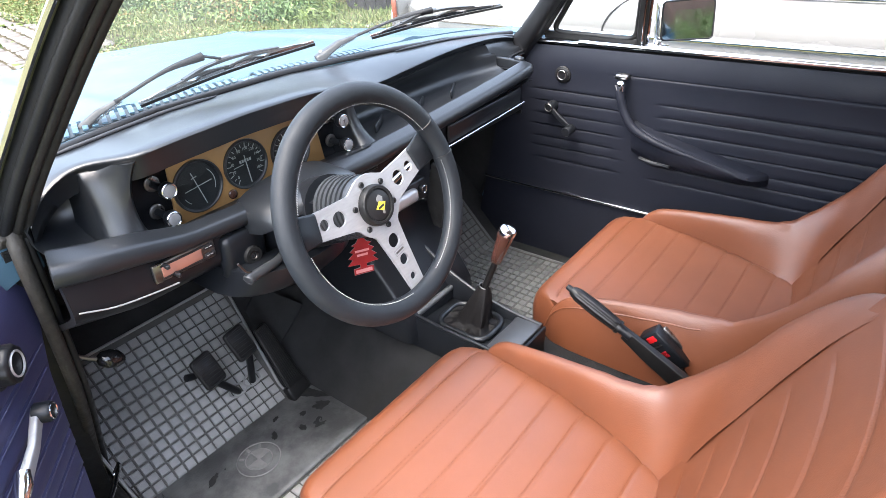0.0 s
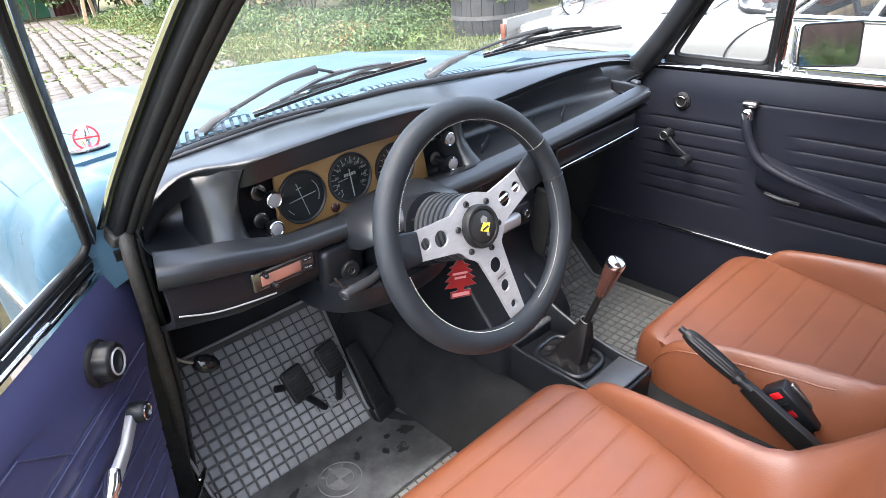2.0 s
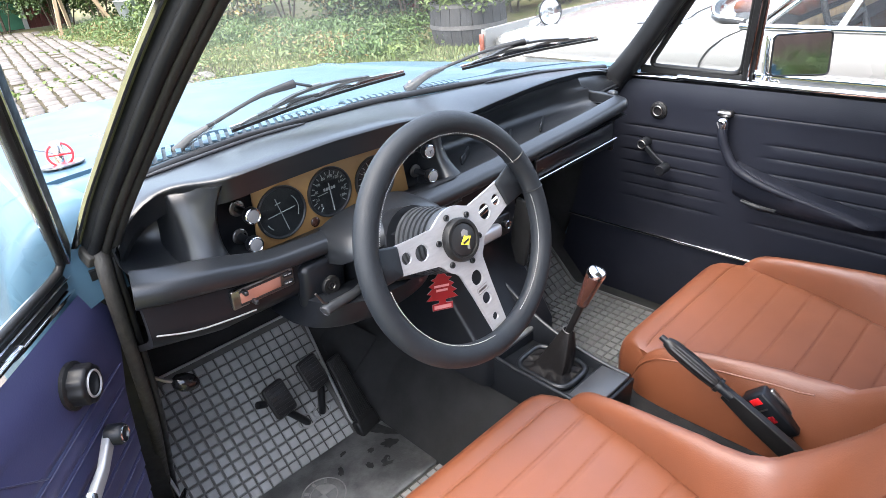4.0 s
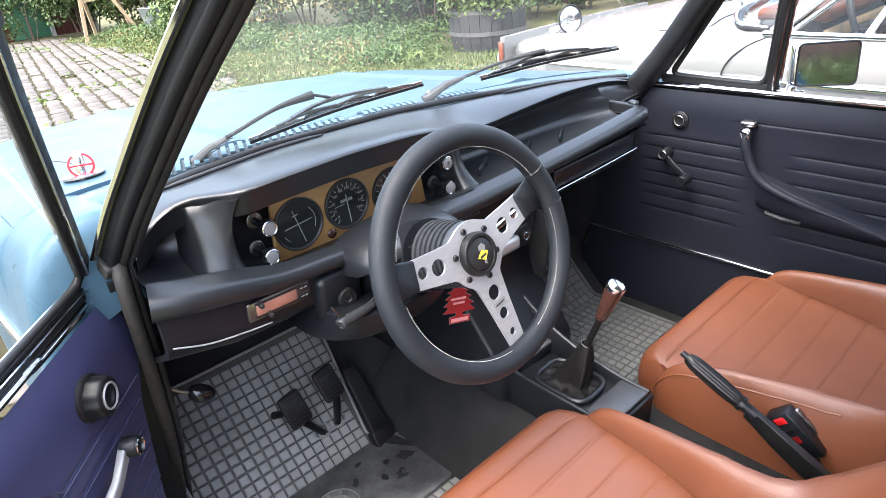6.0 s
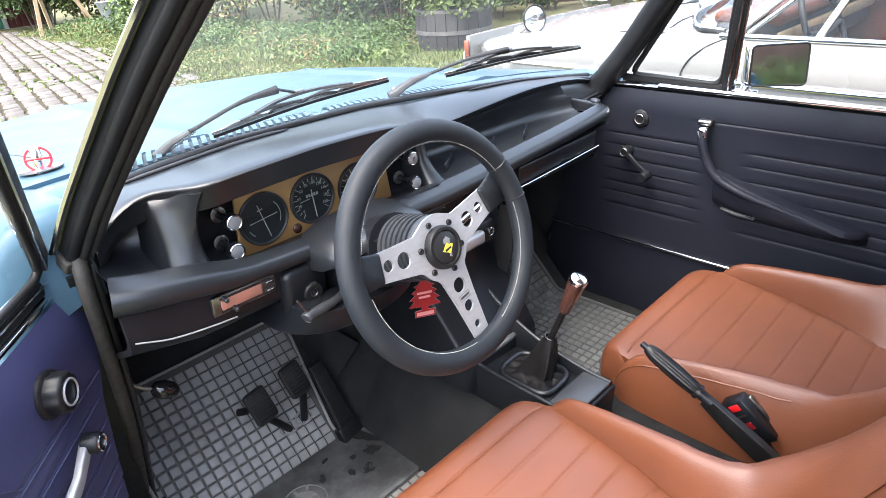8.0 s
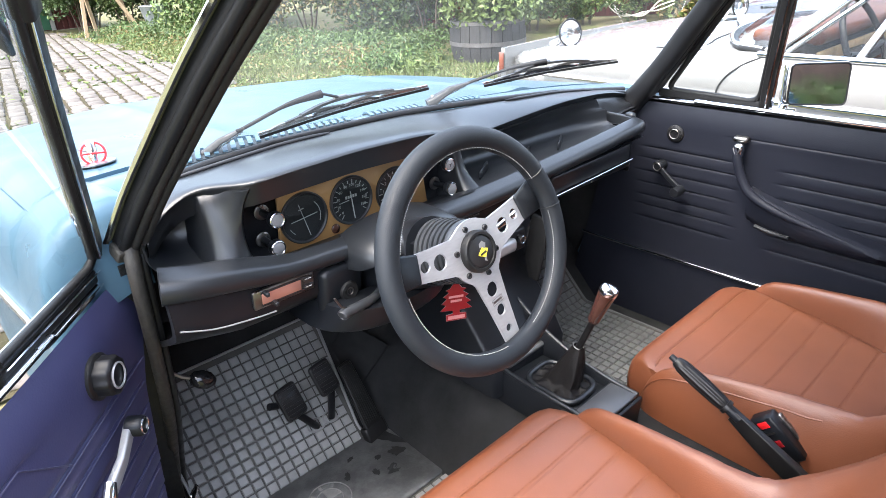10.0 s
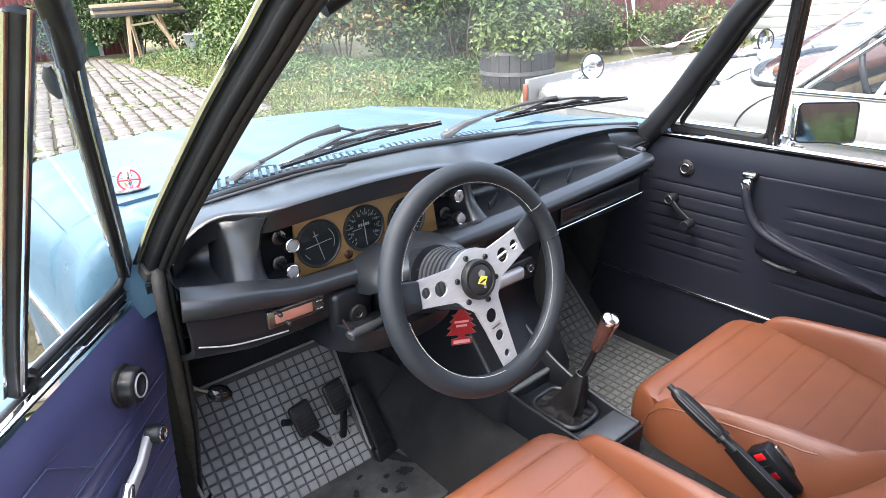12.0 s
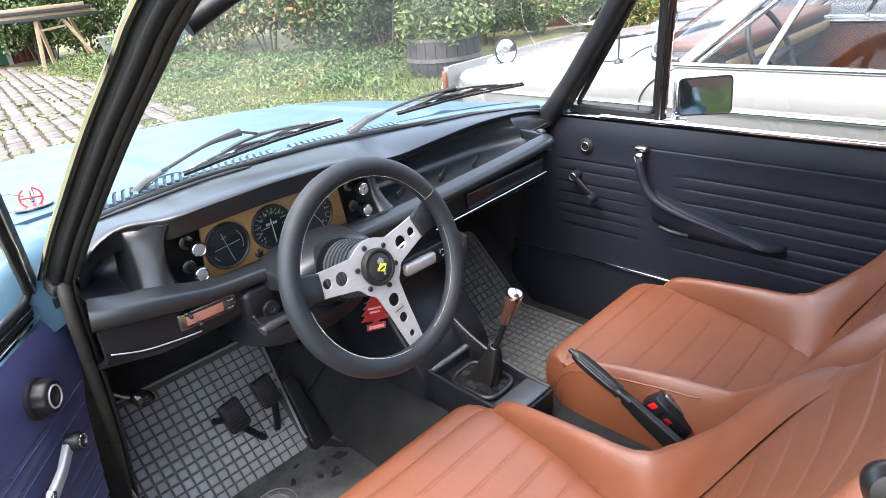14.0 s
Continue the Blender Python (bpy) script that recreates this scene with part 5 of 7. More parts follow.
part("gaiter", loft(rows, True, False), material("soft_black_leather", (0.0065, 0.006, 0.006), 0.52, tint=(0.010, 0.009, 0.009), scale=30, grain=0.3, grain_scale=350, rough_var=0.08, spec=0.14), lever, "soft black leather gaiter with folds", smooth=70)
s0 = Vector((0.026, -0.023, 0.088))
s1, s2 = Vector((0.038, -0.046, 0.156)), Vector((0.041, -0.078, 0.243))
part("shaft", tube([s0, s1], 0.0072, 14), GRIP_RUBBER, lever)
part("gaiter_ring", tube(circle(0.0115, 24, Matrix.Translation(tip) @ (s1 - s0).to_track_quat("Z", "Y").to_matrix().to_4x4()), 0.0012, 6, closed=True), STEEL, lever, "thin bright ring on the gaiter's neck")
kd = (s2 - s1).normalized()
km = Matrix.Translation(s1) @ kd.to_track_quat("Z", "Y").to_matrix().to_4x4()
part("knob", moved(lathe([(0.008, -0.002), (0.0112, 0.001), (0.0118, 0.006), (0.0150, 0.045), (0.0178, 0.076), (0.0181, 0.080)], 32), km), COPPER_KNOB, lever, "brown lacquered tapered knob")
part("knob_cap", moved(lathe([(0.0182, 0.0795), (0.0186, 0.084), (0.0176, 0.089), (0.0140, 0.0915), (0.0005, 0.0925)], 32), km), CHROME, lever, "bright metal knob cap")

brake = thing("handbrake", "black handbrake lever with a ribbed grip", "handbrake", (0.03, -0.68, 0.44))
b0, b1, b2 = (Vector(p) - Vector((0.03, -0.68, 0.44)) for p in ((0.016, -0.412, 0.634), (0.024, -0.508, 0.580), (0.030, -0.695, 0.474)))
d = (b1 - b0).normalized()
ax = d.to_track_quat("Z", "Y").to_matrix()
rows = []
for k in range(23):
    t = k / 22
    r = (0.0105 + 0.0030 * math.sin(math.pi * min(1, 0.12 + t * 0.80))) * (0.74 if k == 0 else 0.9 if k == 1 else 0.92 if k == 22 else 1)
    rows.append([b0.lerp(b1, t) + ax @ Vector((r * math.cos(a) * (1 + 0.07 * ((i // 2) % 2) * (1 if 2 < k < 21 else 0)), r * math.sin(a) * (1 + 0.07 * ((i // 2) % 2) * (1 if 2 < k < 21 else 0)), 0)) for i, a in enumerate(2 * math.pi * i / 48 for i in range(48))])
part("grip", loft(rows, True, True), GRIP_RUBBER, brake, "ribbed black rubber grip", smooth=25)
part("button", tube([b0 - d * 0.012, b0 - d * 0.010, b0 + d * 0.01], [0.0045, 0.0058, 0.0058], 14), DASH_FACE, brake, "black push button")
part("collar", tube([b1 - d * 0.004, b1 + d * 0.003], 0.0138, 24), GRIP_RUBBER, brake)
part("inner_tube", tube([b1, b1 + d * 0.028], 0.0095, 16), DASH_FACE, brake)
CHANNEL = rounded([(-0.55, -1.6), (0.55, -1.6), (0.55, 0.9), (-0.55, 0.9)], 0.25, 3)
part("lever_arm", tube([b1 + d * 0.016, b1.lerp(b2, 0.35), b2], [0.0100, 0.0135, 0.0165], section=CHANNEL), GRIP_RUBBER, brake, "black pressed steel lever arm")
part("base", box((0.05, 0.10, 0.05), (0, -0.03, 0.02), 0.01), BLACK_PAINT, brake)

buckle = thing("belt_buckle", "black seat belt buckle with red release button", "seat belt buckle", (0.085, -0.60, 0.44))
bm_ = face(0.0, 0.020, 0.078, (0.98, 0.12, 0.1), (0.0, -0.70, 0.71))   # z along the buckle, downwards and back
bm_ = bm_ @ pose(0, 0, 0, 0, 0, 0)
part("stem", tube([(0.004, -0.07, -0.02), (0.0, -0.03, 0.02), (0.0, 0.0, 0.055)], 0.009, 8), RUBBER, buckle)
part("housing", moved(prism(rounded([(-0.016, -0.026), (0.016, -0.022), (0.016, 0.022), (-0.016, 0.026)], 0.005, 3), 0.092, 0.003), bm_ @ Matrix.Translation((0, 0, -0.046))), DASH_FACE, buckle)
up_ = -1 if (bm_.to_3x3() @ Vector((0, 0, 1))).z < 0 else 1
part("release_button", moved(box((0.005, 0.019, 0.013), (-0.0150, 0.004, up_ * 0.036), 0.0015), bm_), RED_PLASTIC, buckle, "red release button")
part("release_mark", moved(box((0.002, 0.013, 0.014), (-0.0163, 0.004, up_ * -0.004), 0.0008), bm_), RED_CARD, buckle, "red mark")
part("print_bar", moved(box((0.001, 0.018, 0.003), (-0.0166, 0.004, up_ * 0.018)), bm_), STEEL, buckle)
part("tongue_guide", moved(box((0.010, 0.008, 0.07), (0.012, 0.024, 0.0), 0.003), bm_), STEEL, buckle)
tb = thing("belt_tongue", "grey metal belt anchor beside the driver seat", "belt anchor", (-0.055, -0.54, 0.44))
part("anchor", box((0.020, 0.045, 0.030), (0.0, 0.0, 0.055), 0.005, (15, 0, 10)), STEEL, tb)
part("strap", tube([(0.0, 0, 0.05), (0.0, -0.01, -0.01)], 0.01, section=[(-1, -0.15), (1, -0.15), (1, 0.15), (-1, 0.15)], up=(0, 1, 0)), RUBBER, tb)

# ---- pedals ----
def pedal(name, x, y, z, w, h, foot, label):
    ob = thing(name, label, "pedal", (x, y, z))
    pad = part("pad", moved(prism(rounded([(-w * 0.42, -h / 2), (w * 0.5, -h * 0.46), (w * 0.42, h / 2), (-w * 0.5, h * 0.44)], 0.010, 4), 0.012, 0.003), face(0, 0, 0, (1, 0.1, 0), (0, 0.55, 1))), RUBBER, ob, "black rubber pedal pad")
    fm = face(0, 0, 0, (1, 0.1, 0), (0, 0.55, 1))
    part("pad_rim", tube([fm @ Vector((px, py, 0.0125)) for px, py in rounded([(-w * 0.36, -h * 0.43), (w * 0.43, -h * 0.40), (w * 0.36, h * 0.43), (-w * 0.43, h * 0.38)], 0.008, 3)], 0.0016, 6, closed=True), RUBBER, pad)
    for k in range(7):
        part("tread_rib", moved(box((w * 0.72, 0.0022, 0.002), (0, -h * 0.33 + h * 0.66 * k / 6, 0.0125)), fm), RUBBER, pad)
    part("arm", tube([(0.004, 0.010, -0.012), (0.018, 0.004, -0.050), Vector(foot) - Vector((x, y, z))], [0.009, 0.0085, 0.0085], 10), BLACK_PAINT, ob)
    part("hole_ring", tube([Vector(foot) - Vector((x, y, z)) + Vector((0.020 * math.cos(a) * 1.1, 0.008 * math.sin(a) * 1.2, 0.010 * math.sin(a) + 0.004)) for a in np.linspace(0, 2 * math.pi, 17)[:-1]], 0.0025, 6, closed=True), MAT_RUBBER, ob)
    return ob


pedal("clutch_pedal", -0.442, 0.205, 0.465, 0.057, 0.078, (-0.372, 0.242, 0.330), "black rubber clutch pedal above the floor mat")
pedal("brake_pedal", -0.352, 0.212, 0.475, 0.057, 0.078, (-0.330, 0.243, 0.332), "black rubber brake pedal above the floor mat")
part("back_stub", tube([(-0.045, 0.0, 0.012), (-0.025, 0.006, 0.0)], 0.008, 10), BLACK_PAINT, bpy.data.objects["clutch_pedal"])
acc = thing("accelerator_pedal", "long black ribbed accelerator pedal hinged on the floor", "pedal", (-0.254, 0.180, 0.280))
am = face(0, 0, 0, (1, 0.20, 0), (0.038, 0.090, 0.150))
plate_o = rounded([(-0.030, 0.0), (0.024, 0.0), (0.019, 0.19), (-0.019, 0.19)], 0.006, 3)
part("plate", moved(prism(plate_o, 0.010, 0.002), am @ Matrix.Translation((0, -0.005, 0.004))), RUBBER, acc)
for k in range(7):
    part("rib", moved(tube([(-0.020 + 0.0058 * k, 0.03, 0.0145), (-0.0145 + 0.0048 * k, 0.18, 0.0145)], 0.0014, 6), am), RUBBER, acc)
part("hinge", moved(box((0.064, 0.040, 0.026), (-0.003, 0.004, 0.002), 0.006), am), RUBBER, acc)
rest = part("carpet_patch", moved(prism(rounded([(0, 0), (0.115, 0.0), (0.10, 0.12), (0.0, 0.12)], 0.008, 3), 0.006, 0.002), face(-0.222, 0.262, 0.36, (0.55, -0.12, 0.55), (0.0, 0.7, 0.72))), CARPET, None, "")
tagged(rest, "dark carpet patch on the tunnel side", "carpet patch")

bl = thing("bonnet_release", "black bonnet release handle under the dashboard", "release handle", (-0.675, 0.09, 0.725))
part("rod", tube([(0, 0, 0), (0.012, -0.003, -0.012), (0.030, -0.006, -0.024)], 0.0032, 8), STEEL, bl)
part("handle", moved(lathe([(0.004, 0), (0.011, 0.005), (0.0155, 0.018), (0.0142, 0.032), (0.008, 0.042), (0.0005, 0.045)], 20), Matrix.Translation((0.022, -0.005, -0.018)) @ Vector((0.75, -0.12, -0.5)).to_track_quat("Z", "Y").to_matrix().to_4x4()), material("glossy_black_plastic", (0.008, 0.008, 0.009), 0.12), bl, "glossy black handle")


# ---- doors ----
# paler than the vinyl, to paint the bright highlight along the welts
WELT_HIGHLIGHT = material("pale_violet_welt_highlight", (0.075, 0.075, 0.13), 0.35, tint=(0.05, 0.05, 0.10), scale=20)
def door(name, side, m, label, vinyl):
    """A door with its inner panel at w = 0, w outwards, d back from the hinge; m places (w, d, z) in the world."""
    ob = thing(name, label, "car door")

    def put(nm, geo, mat, parent=ob, lab="", smooth=50):
        return part(nm, ([m @ Vector(p) for p in geo[0]], geo[1]), mat, parent, lab, smooth)

    grooves = [0.796, 0.764, 0.726, 0.692, 0.655, 0.626, 0.588]
    zs = sorted(set(np.round(np.concatenate([np.linspace(0.245, 0.918, 50)] + [[g - 0.004, g - 0.002, g, g + 0.002, g + 0.004] for g in grooves + [0.860]]), 4)))

    def skin(d, z):
        w = 0.012 * max(0.0, (z - 0.86) / 0.06) ** 2 + 0.004 * (0.6 - z) ** 2
        for g in grooves:
            if 0.035 < d:
                fade = min(1.0, (d - 0.035) / 0.03) * (1.0 if not 0.30 < d < 0.42 else 0.0)
                w += fade * (0.0028 * math.exp(-((z - g) / 0.0022) ** 2) - 0.0016 * math.exp(-((z - g - 0.006) / 0.005) ** 2))
        if d > 0.34:
            w += 0.0030 * math.exp(-((z - 0.860) / 0.0022) ** 2) - 0.002 * math.exp(-((z - 0.858) / 0.004) ** 2)
        line = 0.796 + (0.860 - 0.796) * (d - 0.20) / 0.10
        if 0.20 < d < 0.34:
            w += 0.0028 * math.exp(-((z - min(line, 0.860)) / 0.0025) ** 2)
        return w

    def F0(z):
        """Front edge of the panel."""
        return -0.030 - 0.24 * (0.93 - z) if side > 0 else float(np.interp(z, (0.245, 0.52, 0.64, 0.75, 0.93), (0.135, 0.080, 0.054, 0.030, -0.062)))

    ds = np.linspace(0.0, 1.0, 60)
    put("panel", loft([[(skin(d, z), d, z) for z in zs for d in [F0(z) + (1.02 - F0(z)) * q]] for q in ds]), vinyl, ob, "", 60)
    outer = [[(w, d, z) for w, z in ((0.125, 0.27), (0.135, 0.50), (0.138, 0.725), (0.145, 0.735), (0.145, 0.765), (0.136, 0.775), (0.125, 0.86), (0.10, 0.905), (0.055, 0.917), (0.03, 0.915))] for d in np.linspace(-0.04 if side > 0 else 0.16, 1.02, 10)]
    put("outer_skin", loft(outer), BLUE_PAINT)
    for d in (1.022,):
        put("edge", box((0.125, 0.006, 0.66), (0.064, d, 0.585)), BLUE_PAINT)
    put("trim_strip", tube([(0.150, d, 0.750) for d in np.linspace(-0.035 if side > 0 else 0.16, 1.0, 5)], 0.007, 8), CHROME)
    belt = [(0.020, -0.040 if side > 0 else -0.066, 0.926), (0.018, 0.16, 0.926), (0.017, 0.20, 0.931), (0.016, 0.24, 0.930), (0.016, 1.02, 0.930)]
    put("belt_trim", tube(spline(belt, 24), 0.0068 if side > 0 else 0.0056, 10, section=None if side > 0 else rounded([(-1.3, -0.55), (1.3, -0.55), (1.3, 0.35), (0.6, 0.75), (-0.6, 0.75), (-1.3, 0.35)], 0.3, 3), up=(0, 0, 1)), CHROME, ob, "polished chrome belt trim")
    put("belt_rubber", tube([(0.034, -0.03, 0.921), (0.034, 1.0, 0.922)], 0.009, 12), RUBBER)
    put("lower_strip", tube(spline([(0.004, -0.115 if side > 0 else -0.005, 0.483), (-0.003, -0.06 if side > 0 else 0.05, 0.484), (-0.004, 0.9, 0.486)], 12), 0.0045, 8), CHROME, ob, "bright metal strip on the lower panel")
    # quarter light and window frame, leaning in towards the roof
    tilt = -0.21 if side > 0 else -0.313
    def F(d, z, w=0.036):
        return (w + (0.0 if side > 0 else -0.011) + tilt * (z - 0.94), d, z)
    k = 0.0 if side > 0 else -0.075
    front = spline([F(0.048, 0.945), F(0.066, 0.972), F(0.156, 1.085), F(0.262, 1.215), F(0.350, 1.325), F(0.42, 1.372), F(0.56, 1.390), F(1.00, 1.398)] if side > 0 else
                   [F(0.006, 0.945), F(0.019, 0.968), F(0.082, 1.085), F(0.152, 1.215), F(0.211, 1.325), F(0.273, 1.375), F(0.46, 1.395), F(1.00, 1.405)], 36)
    FR = [(-1, -0.8), (1, -0.8), (1, 0.8), (-1, 0.8)]
    fr = put("window_frame", tube(front, 0.0120 if side > 0 else 0.0108, section=rounded(FR, 0.4, 3), up=(1, 0, 0)), RUBBER, ob, "black window frame")
    put("chrome_edge", tube([Vector(p) + Vector((0.016, -0.004, 0.006)) for p in front], 0.004, 6), CHROME, fr)
    if side < 0:
        put("bright_bead", tube([Vector(p) + Vector((-0.0085, 0.009, -0.001)) for p in front], 0.0016, 6), CHROME, fr, "thin bright bead along the frame")
        put("bright_bead", tube([F(0.016, 0.9535, 0.046), F(0.256, 0.9505, 0.046)], 0.0022, 6), CHROME, fr)
        put("bright_bead", tube([F(0.010, 0.947, 0.026), F(0.256, 0.944, 0.026)], 0.0016, 6), CHROME, fr)
    if side < 0:
        put("frame_sleeve", tube([p for p in front if p.z > 1.285], 0.0155, section=rounded(FR, 0.5, 3), up=(1, 0, 0)), RUBBER, fr, "smooth black rubber sleeve")
        put("window_catch", tube([F(0.184, 1.250, 0.050), F(0.193, 1.260, 0.052), F(0.202, 1.274, 0.052), F(0.210, 1.286, 0.050)], [0.003, 0.0062, 0.0070, 0.0035], 12), WIPER_GREY, fr, "small grey window catch")
    put("rear_frame", tube([F(1.00, 0.94), F(1.00, 1.395)], 0.014, section=rounded(FR, 0.4, 3), up=(1, 0, 0)), RUBBER)
    corner = rounded([(0.080, 0.950), (0.322, 0.944), (0.372, 1.330), (0.352, 1.330)], 0.030, 5)
    if side > 0:
        put("quarter_seal", tube([F(d, z) for d, z in corner], 0.0075, 8, closed=True), RUBBER, fr)
    else:
        put("quarter_seal", tube([F(0.234, 1.345), F(0.165, 1.215), F(0.095, 1.085), F(0.041, 0.985), F(0.032, 0.966), F(0.044, 0.957), F(0.072, 0.955), F(0.255, 0.952)], 0.0060, 8), RUBBER, fr)
    bar = [F(0.334, 0.934), F(0.344, 1.02), F(0.390, 1.35)] if side > 0 else [(0.036 - 0.40 * (z - 0.94), q, z) for q, z in ((0.271, 0.938), (0.283, 1.02), (0.316, 1.34))]
    dv = put("divider", tube(bar, 0.0115, section=rounded(FR, 0.4, 3), up=(1, 0, 0)), RUBBER, fr, "black quarter light divider")
    put("divider_chrome", tube([Vector(p) + Vector((0.006, 0.013, 0)) for p in bar], 0.004, 6), CHROME, dv)
    put("divider_chrome", tube([Vector(p) + Vector((-0.012, 0.006, 0)) for p in bar], 0.0024, 6), CHROME, dv)
    put("sill_bar", tube([F(0.060 if side > 0 else 0.0, 0.941), F(0.335 + k, 0.938)], 0.010, section=rounded(FR, 0.4, 3), up=(1, 0, 0)), RUBBER, fr)
    gl = put("quarter_glass", loft([[F(0.075 if side > 0 else 0.021, 0.95), F(0.335 + k, 0.95)], [F(0.352 if side > 0 else 0.225, 1.33), F(0.388, 1.33) if side > 0 else (0.036 - 0.40 * 0.39, 0.3045, 1.33)]]), CLEAR_GLASS, fr)
    gl.visible_shadow = False
    # quarter light winder: a fluted knob
    KS, KD, KR = (0.70, 0.0092, 0.0125) if side > 0 else (0.94, 0.0270, 0.0165)
    fl = [[(-z, 0.135 + r * (1 + 0.035 * math.cos(9 * a) * (0 if k in (0, 5, 6) else 1)) * math.cos(a), 0.845 + r * (1 + 0.035 * math.cos(9 * a) * (0 if k in (0, 5, 6) else 1)) * math.sin(a)) for a in (2 * math.pi * i / 54 for i in range(54))]
          for k, (r, z) in enumerate(((0.027, 0.0), (0.028, 0.006), (0.0275, 0.012), (0.0275, 0.032), (0.025, 0.037), (0.020, 0.038), (0.0165, 0.034))) for r, z in [(r * KS, z * (0.24 if side > 0 else 0.70))]]
    kn = put("winder_knob", loft(fl, True, True), material("knob_plastic_" + name, (0.008, 0.008, 0.009), 0.42, spec=0.3), ob, "black fluted quarter light knob")
    put("knob_plate", loft([[(-z, 0.135 + r * math.cos(a), 0.845 + r * math.sin(a)) for a in (2 * math.pi * i / 32 for i in range(32))] for r, z in ((KR + 0.0145, -0.001), (KR + 0.0145, 0.004), (KR + 0.0115, 0.006)) for r in [r * (0.85 if side > 0 else 1.0)]], True, True), RUBBER, kn)
    put("knob_ring", tube([(-KD, 0.135 + KR * math.cos(a), 0.845 + KR * math.sin(a)) for a in (2 * math.pi * i / 28 for i in range(28))], 0.0015, 6, closed=True), STEEL if side > 0 else BRUSHED, kn, "metal ring")
    put("knob_core", loft([[(-z, 0.135 + r * math.cos(a), 0.845 + r * math.sin(a)) for a in (2 * math.pi * i / 24 for i in range(24))] for r, z in ((KR - 0.0012, KD - 0.0070), (KR - 0.0012, KD - 0.0022), (KR - 0.0028, KD - 0.0017))], True, True), DASH_FACE, kn)
    # window crank
    a0 = Vector((-0.022, 0.107, 0.755)) if side > 0 else Vector((-0.016, 0.132, 0.758))
    a1 = Vector((-0.030, 0.180, 0.705)) if side > 0 else Vector((-0.024, 0.236, 0.734))
    cr = put("window_crank", tube([a0, a0.lerp(a1, 0.5) + Vector((-0.004, 0, 0)), a1], [0.0095, 0.0085, 0.0100] if side < 0 else [0.0075, 0.0062, 0.0070], 10, section=rounded([(-1, -0.6), (1, -0.6), (1, 0.6), (-1, 0.6)], 0.4, 3), up=(-1, 0, 0)), BRUSHED if side < 0 else DASH_FACE, ob, "window crank")
    def hub(c, r, h0, h1, nm, mt, lab=""):
        return put(nm, loft([[(c[0] + h, c[1] + q * math.cos(a), c[2] + q * math.sin(a)) for a in (2 * math.pi * i / 24 for i in range(24))] for q, h in ((r * 0.7, h0), (r, h0 - 0.003), (r, h1 + 0.003), (r * 0.85, h1))], True, True), mt, cr, lab)
    hub(a0, 0.0145, 0.030 if side > 0 else 0.004, -0.008 if side > 0 else -0.020, "crank_boss", DASH_FACE)
    put("boss_ring", tube([(a0.x - (0.009 if side > 0 else 0.0205), a0.y + 0.0105 * math.cos(a), a0.z + 0.0105 * math.sin(a)) for a in (2 * math.pi * i / 22 for i in range(22))], 0.0015, 6, closed=True), CHROME if side < 0 else STEEL, cr)
    if side < 0:
        put("crank_handle", tube([a1 + Vector((0.003, -0.016, 0.009)), a1 + Vector((0.0, 0.0, 0.0)), a1 + Vector((0.002, 0.014, -0.012))], [0.009, 0.0110, 0.008], 14), CHROME, cr, "polished chrome crank boss")
        for g in grooves:
            put("welt", tube([(-0.0010, F0(g) + 0.012, g - 0.004), (-0.0014, 0.5, g - 0.004), (-0.0010, 0.98, g - 0.004)], 0.0012, 5), WELT_HIGHLIGHT, ob)
        put("welt", tube([(-0.001, 0.24, 0.796), (-0.001, 0.315, 0.860), (-0.001, 0.98, 0.860)], 0.0012, 5), WELT_HIGHLIGHT, ob)
        return ob
    hub(a1, 0.0135, 0.004, -0.034, "crank_handle", DASH_FACE, "crank handle")
    # pull strap and armrest
    strap = spline([(-0.028, 0.312, 0.845), (-0.034, 0.320, 0.815), (-0.034, 0.335, 0.775), (-0.038, 0.365, 0.738), (-0.044, 0.430, 0.712), (-0.046, 0.53, 0.690), (-0.044, 0.660, 0.664)], 26)
    put("pull_strap", tube(strap, [0.011] * 12 + [0.011 - 0.00055 * k for k in range(14)], 12), DOOR_VINYL_SHADED, ob, "black padded pull strap and armrest")
    arm = []
    for k in range(25):
        t = k / 24
        d = 0.352 + 0.345 * t
        top = 0.734 - 0.072 * t + 0.010 * (1 - t) ** 6
        w = 0.022 + 0.030 * min(1.0, t / 0.45) ** 0.8
        w *= max(0.04, 1 - max(0.0, (t - 0.86) / 0.14) ** 2)
        low = top - 0.088 + 0.055 * t ** 1.5
        arm.append([(0.004, d, top + 0.004), (-w * 0.5, d, top), (-w + 0.004, d, top - 0.002), (-w, d, top - 0.010), (-w * 0.82, d, low + 0.026), (-w * 0.35, d, low + 0.006), (0.004, d, low)])
    put("armrest", loft(arm, True, True), DOOR_VINYL_SHADED, ob, "dark vinyl armrest", 60)
    put("pull_recess", tube([(-0.036, 0.385, 0.659), (-0.036, 0.425, 0.652), (-0.032, 0.465, 0.648)], [0.004, 0.0075, 0.004], 8), DASH_FACE, ob)
    put("recess_edge", tube([(-0.039, 0.388, 0.665), (-0.040, 0.425, 0.658), (-0.036, 0.468, 0.654)], 0.0014, 6), DASH_FACE, ob)
    ch = put("strap_clamp", box((0.022, 0.023, 0.034), (-0.028, 0.316, 0.838), 0.007, (0, 0, 0)), CHROME, ob, "chrome strap clamp")
    put("clamp_foot", box((0.022, 0.036, 0.014), (-0.012, 0.313, 0.862), 0.005), STEEL, ch)
    put("clamp_ridge", tube([(-0.040, 0.307, 0.846), (-0.040, 0.316, 0.826), (-0.040, 0.325, 0.846)], 0.0022, 6), STEEL, ch)
    return ob


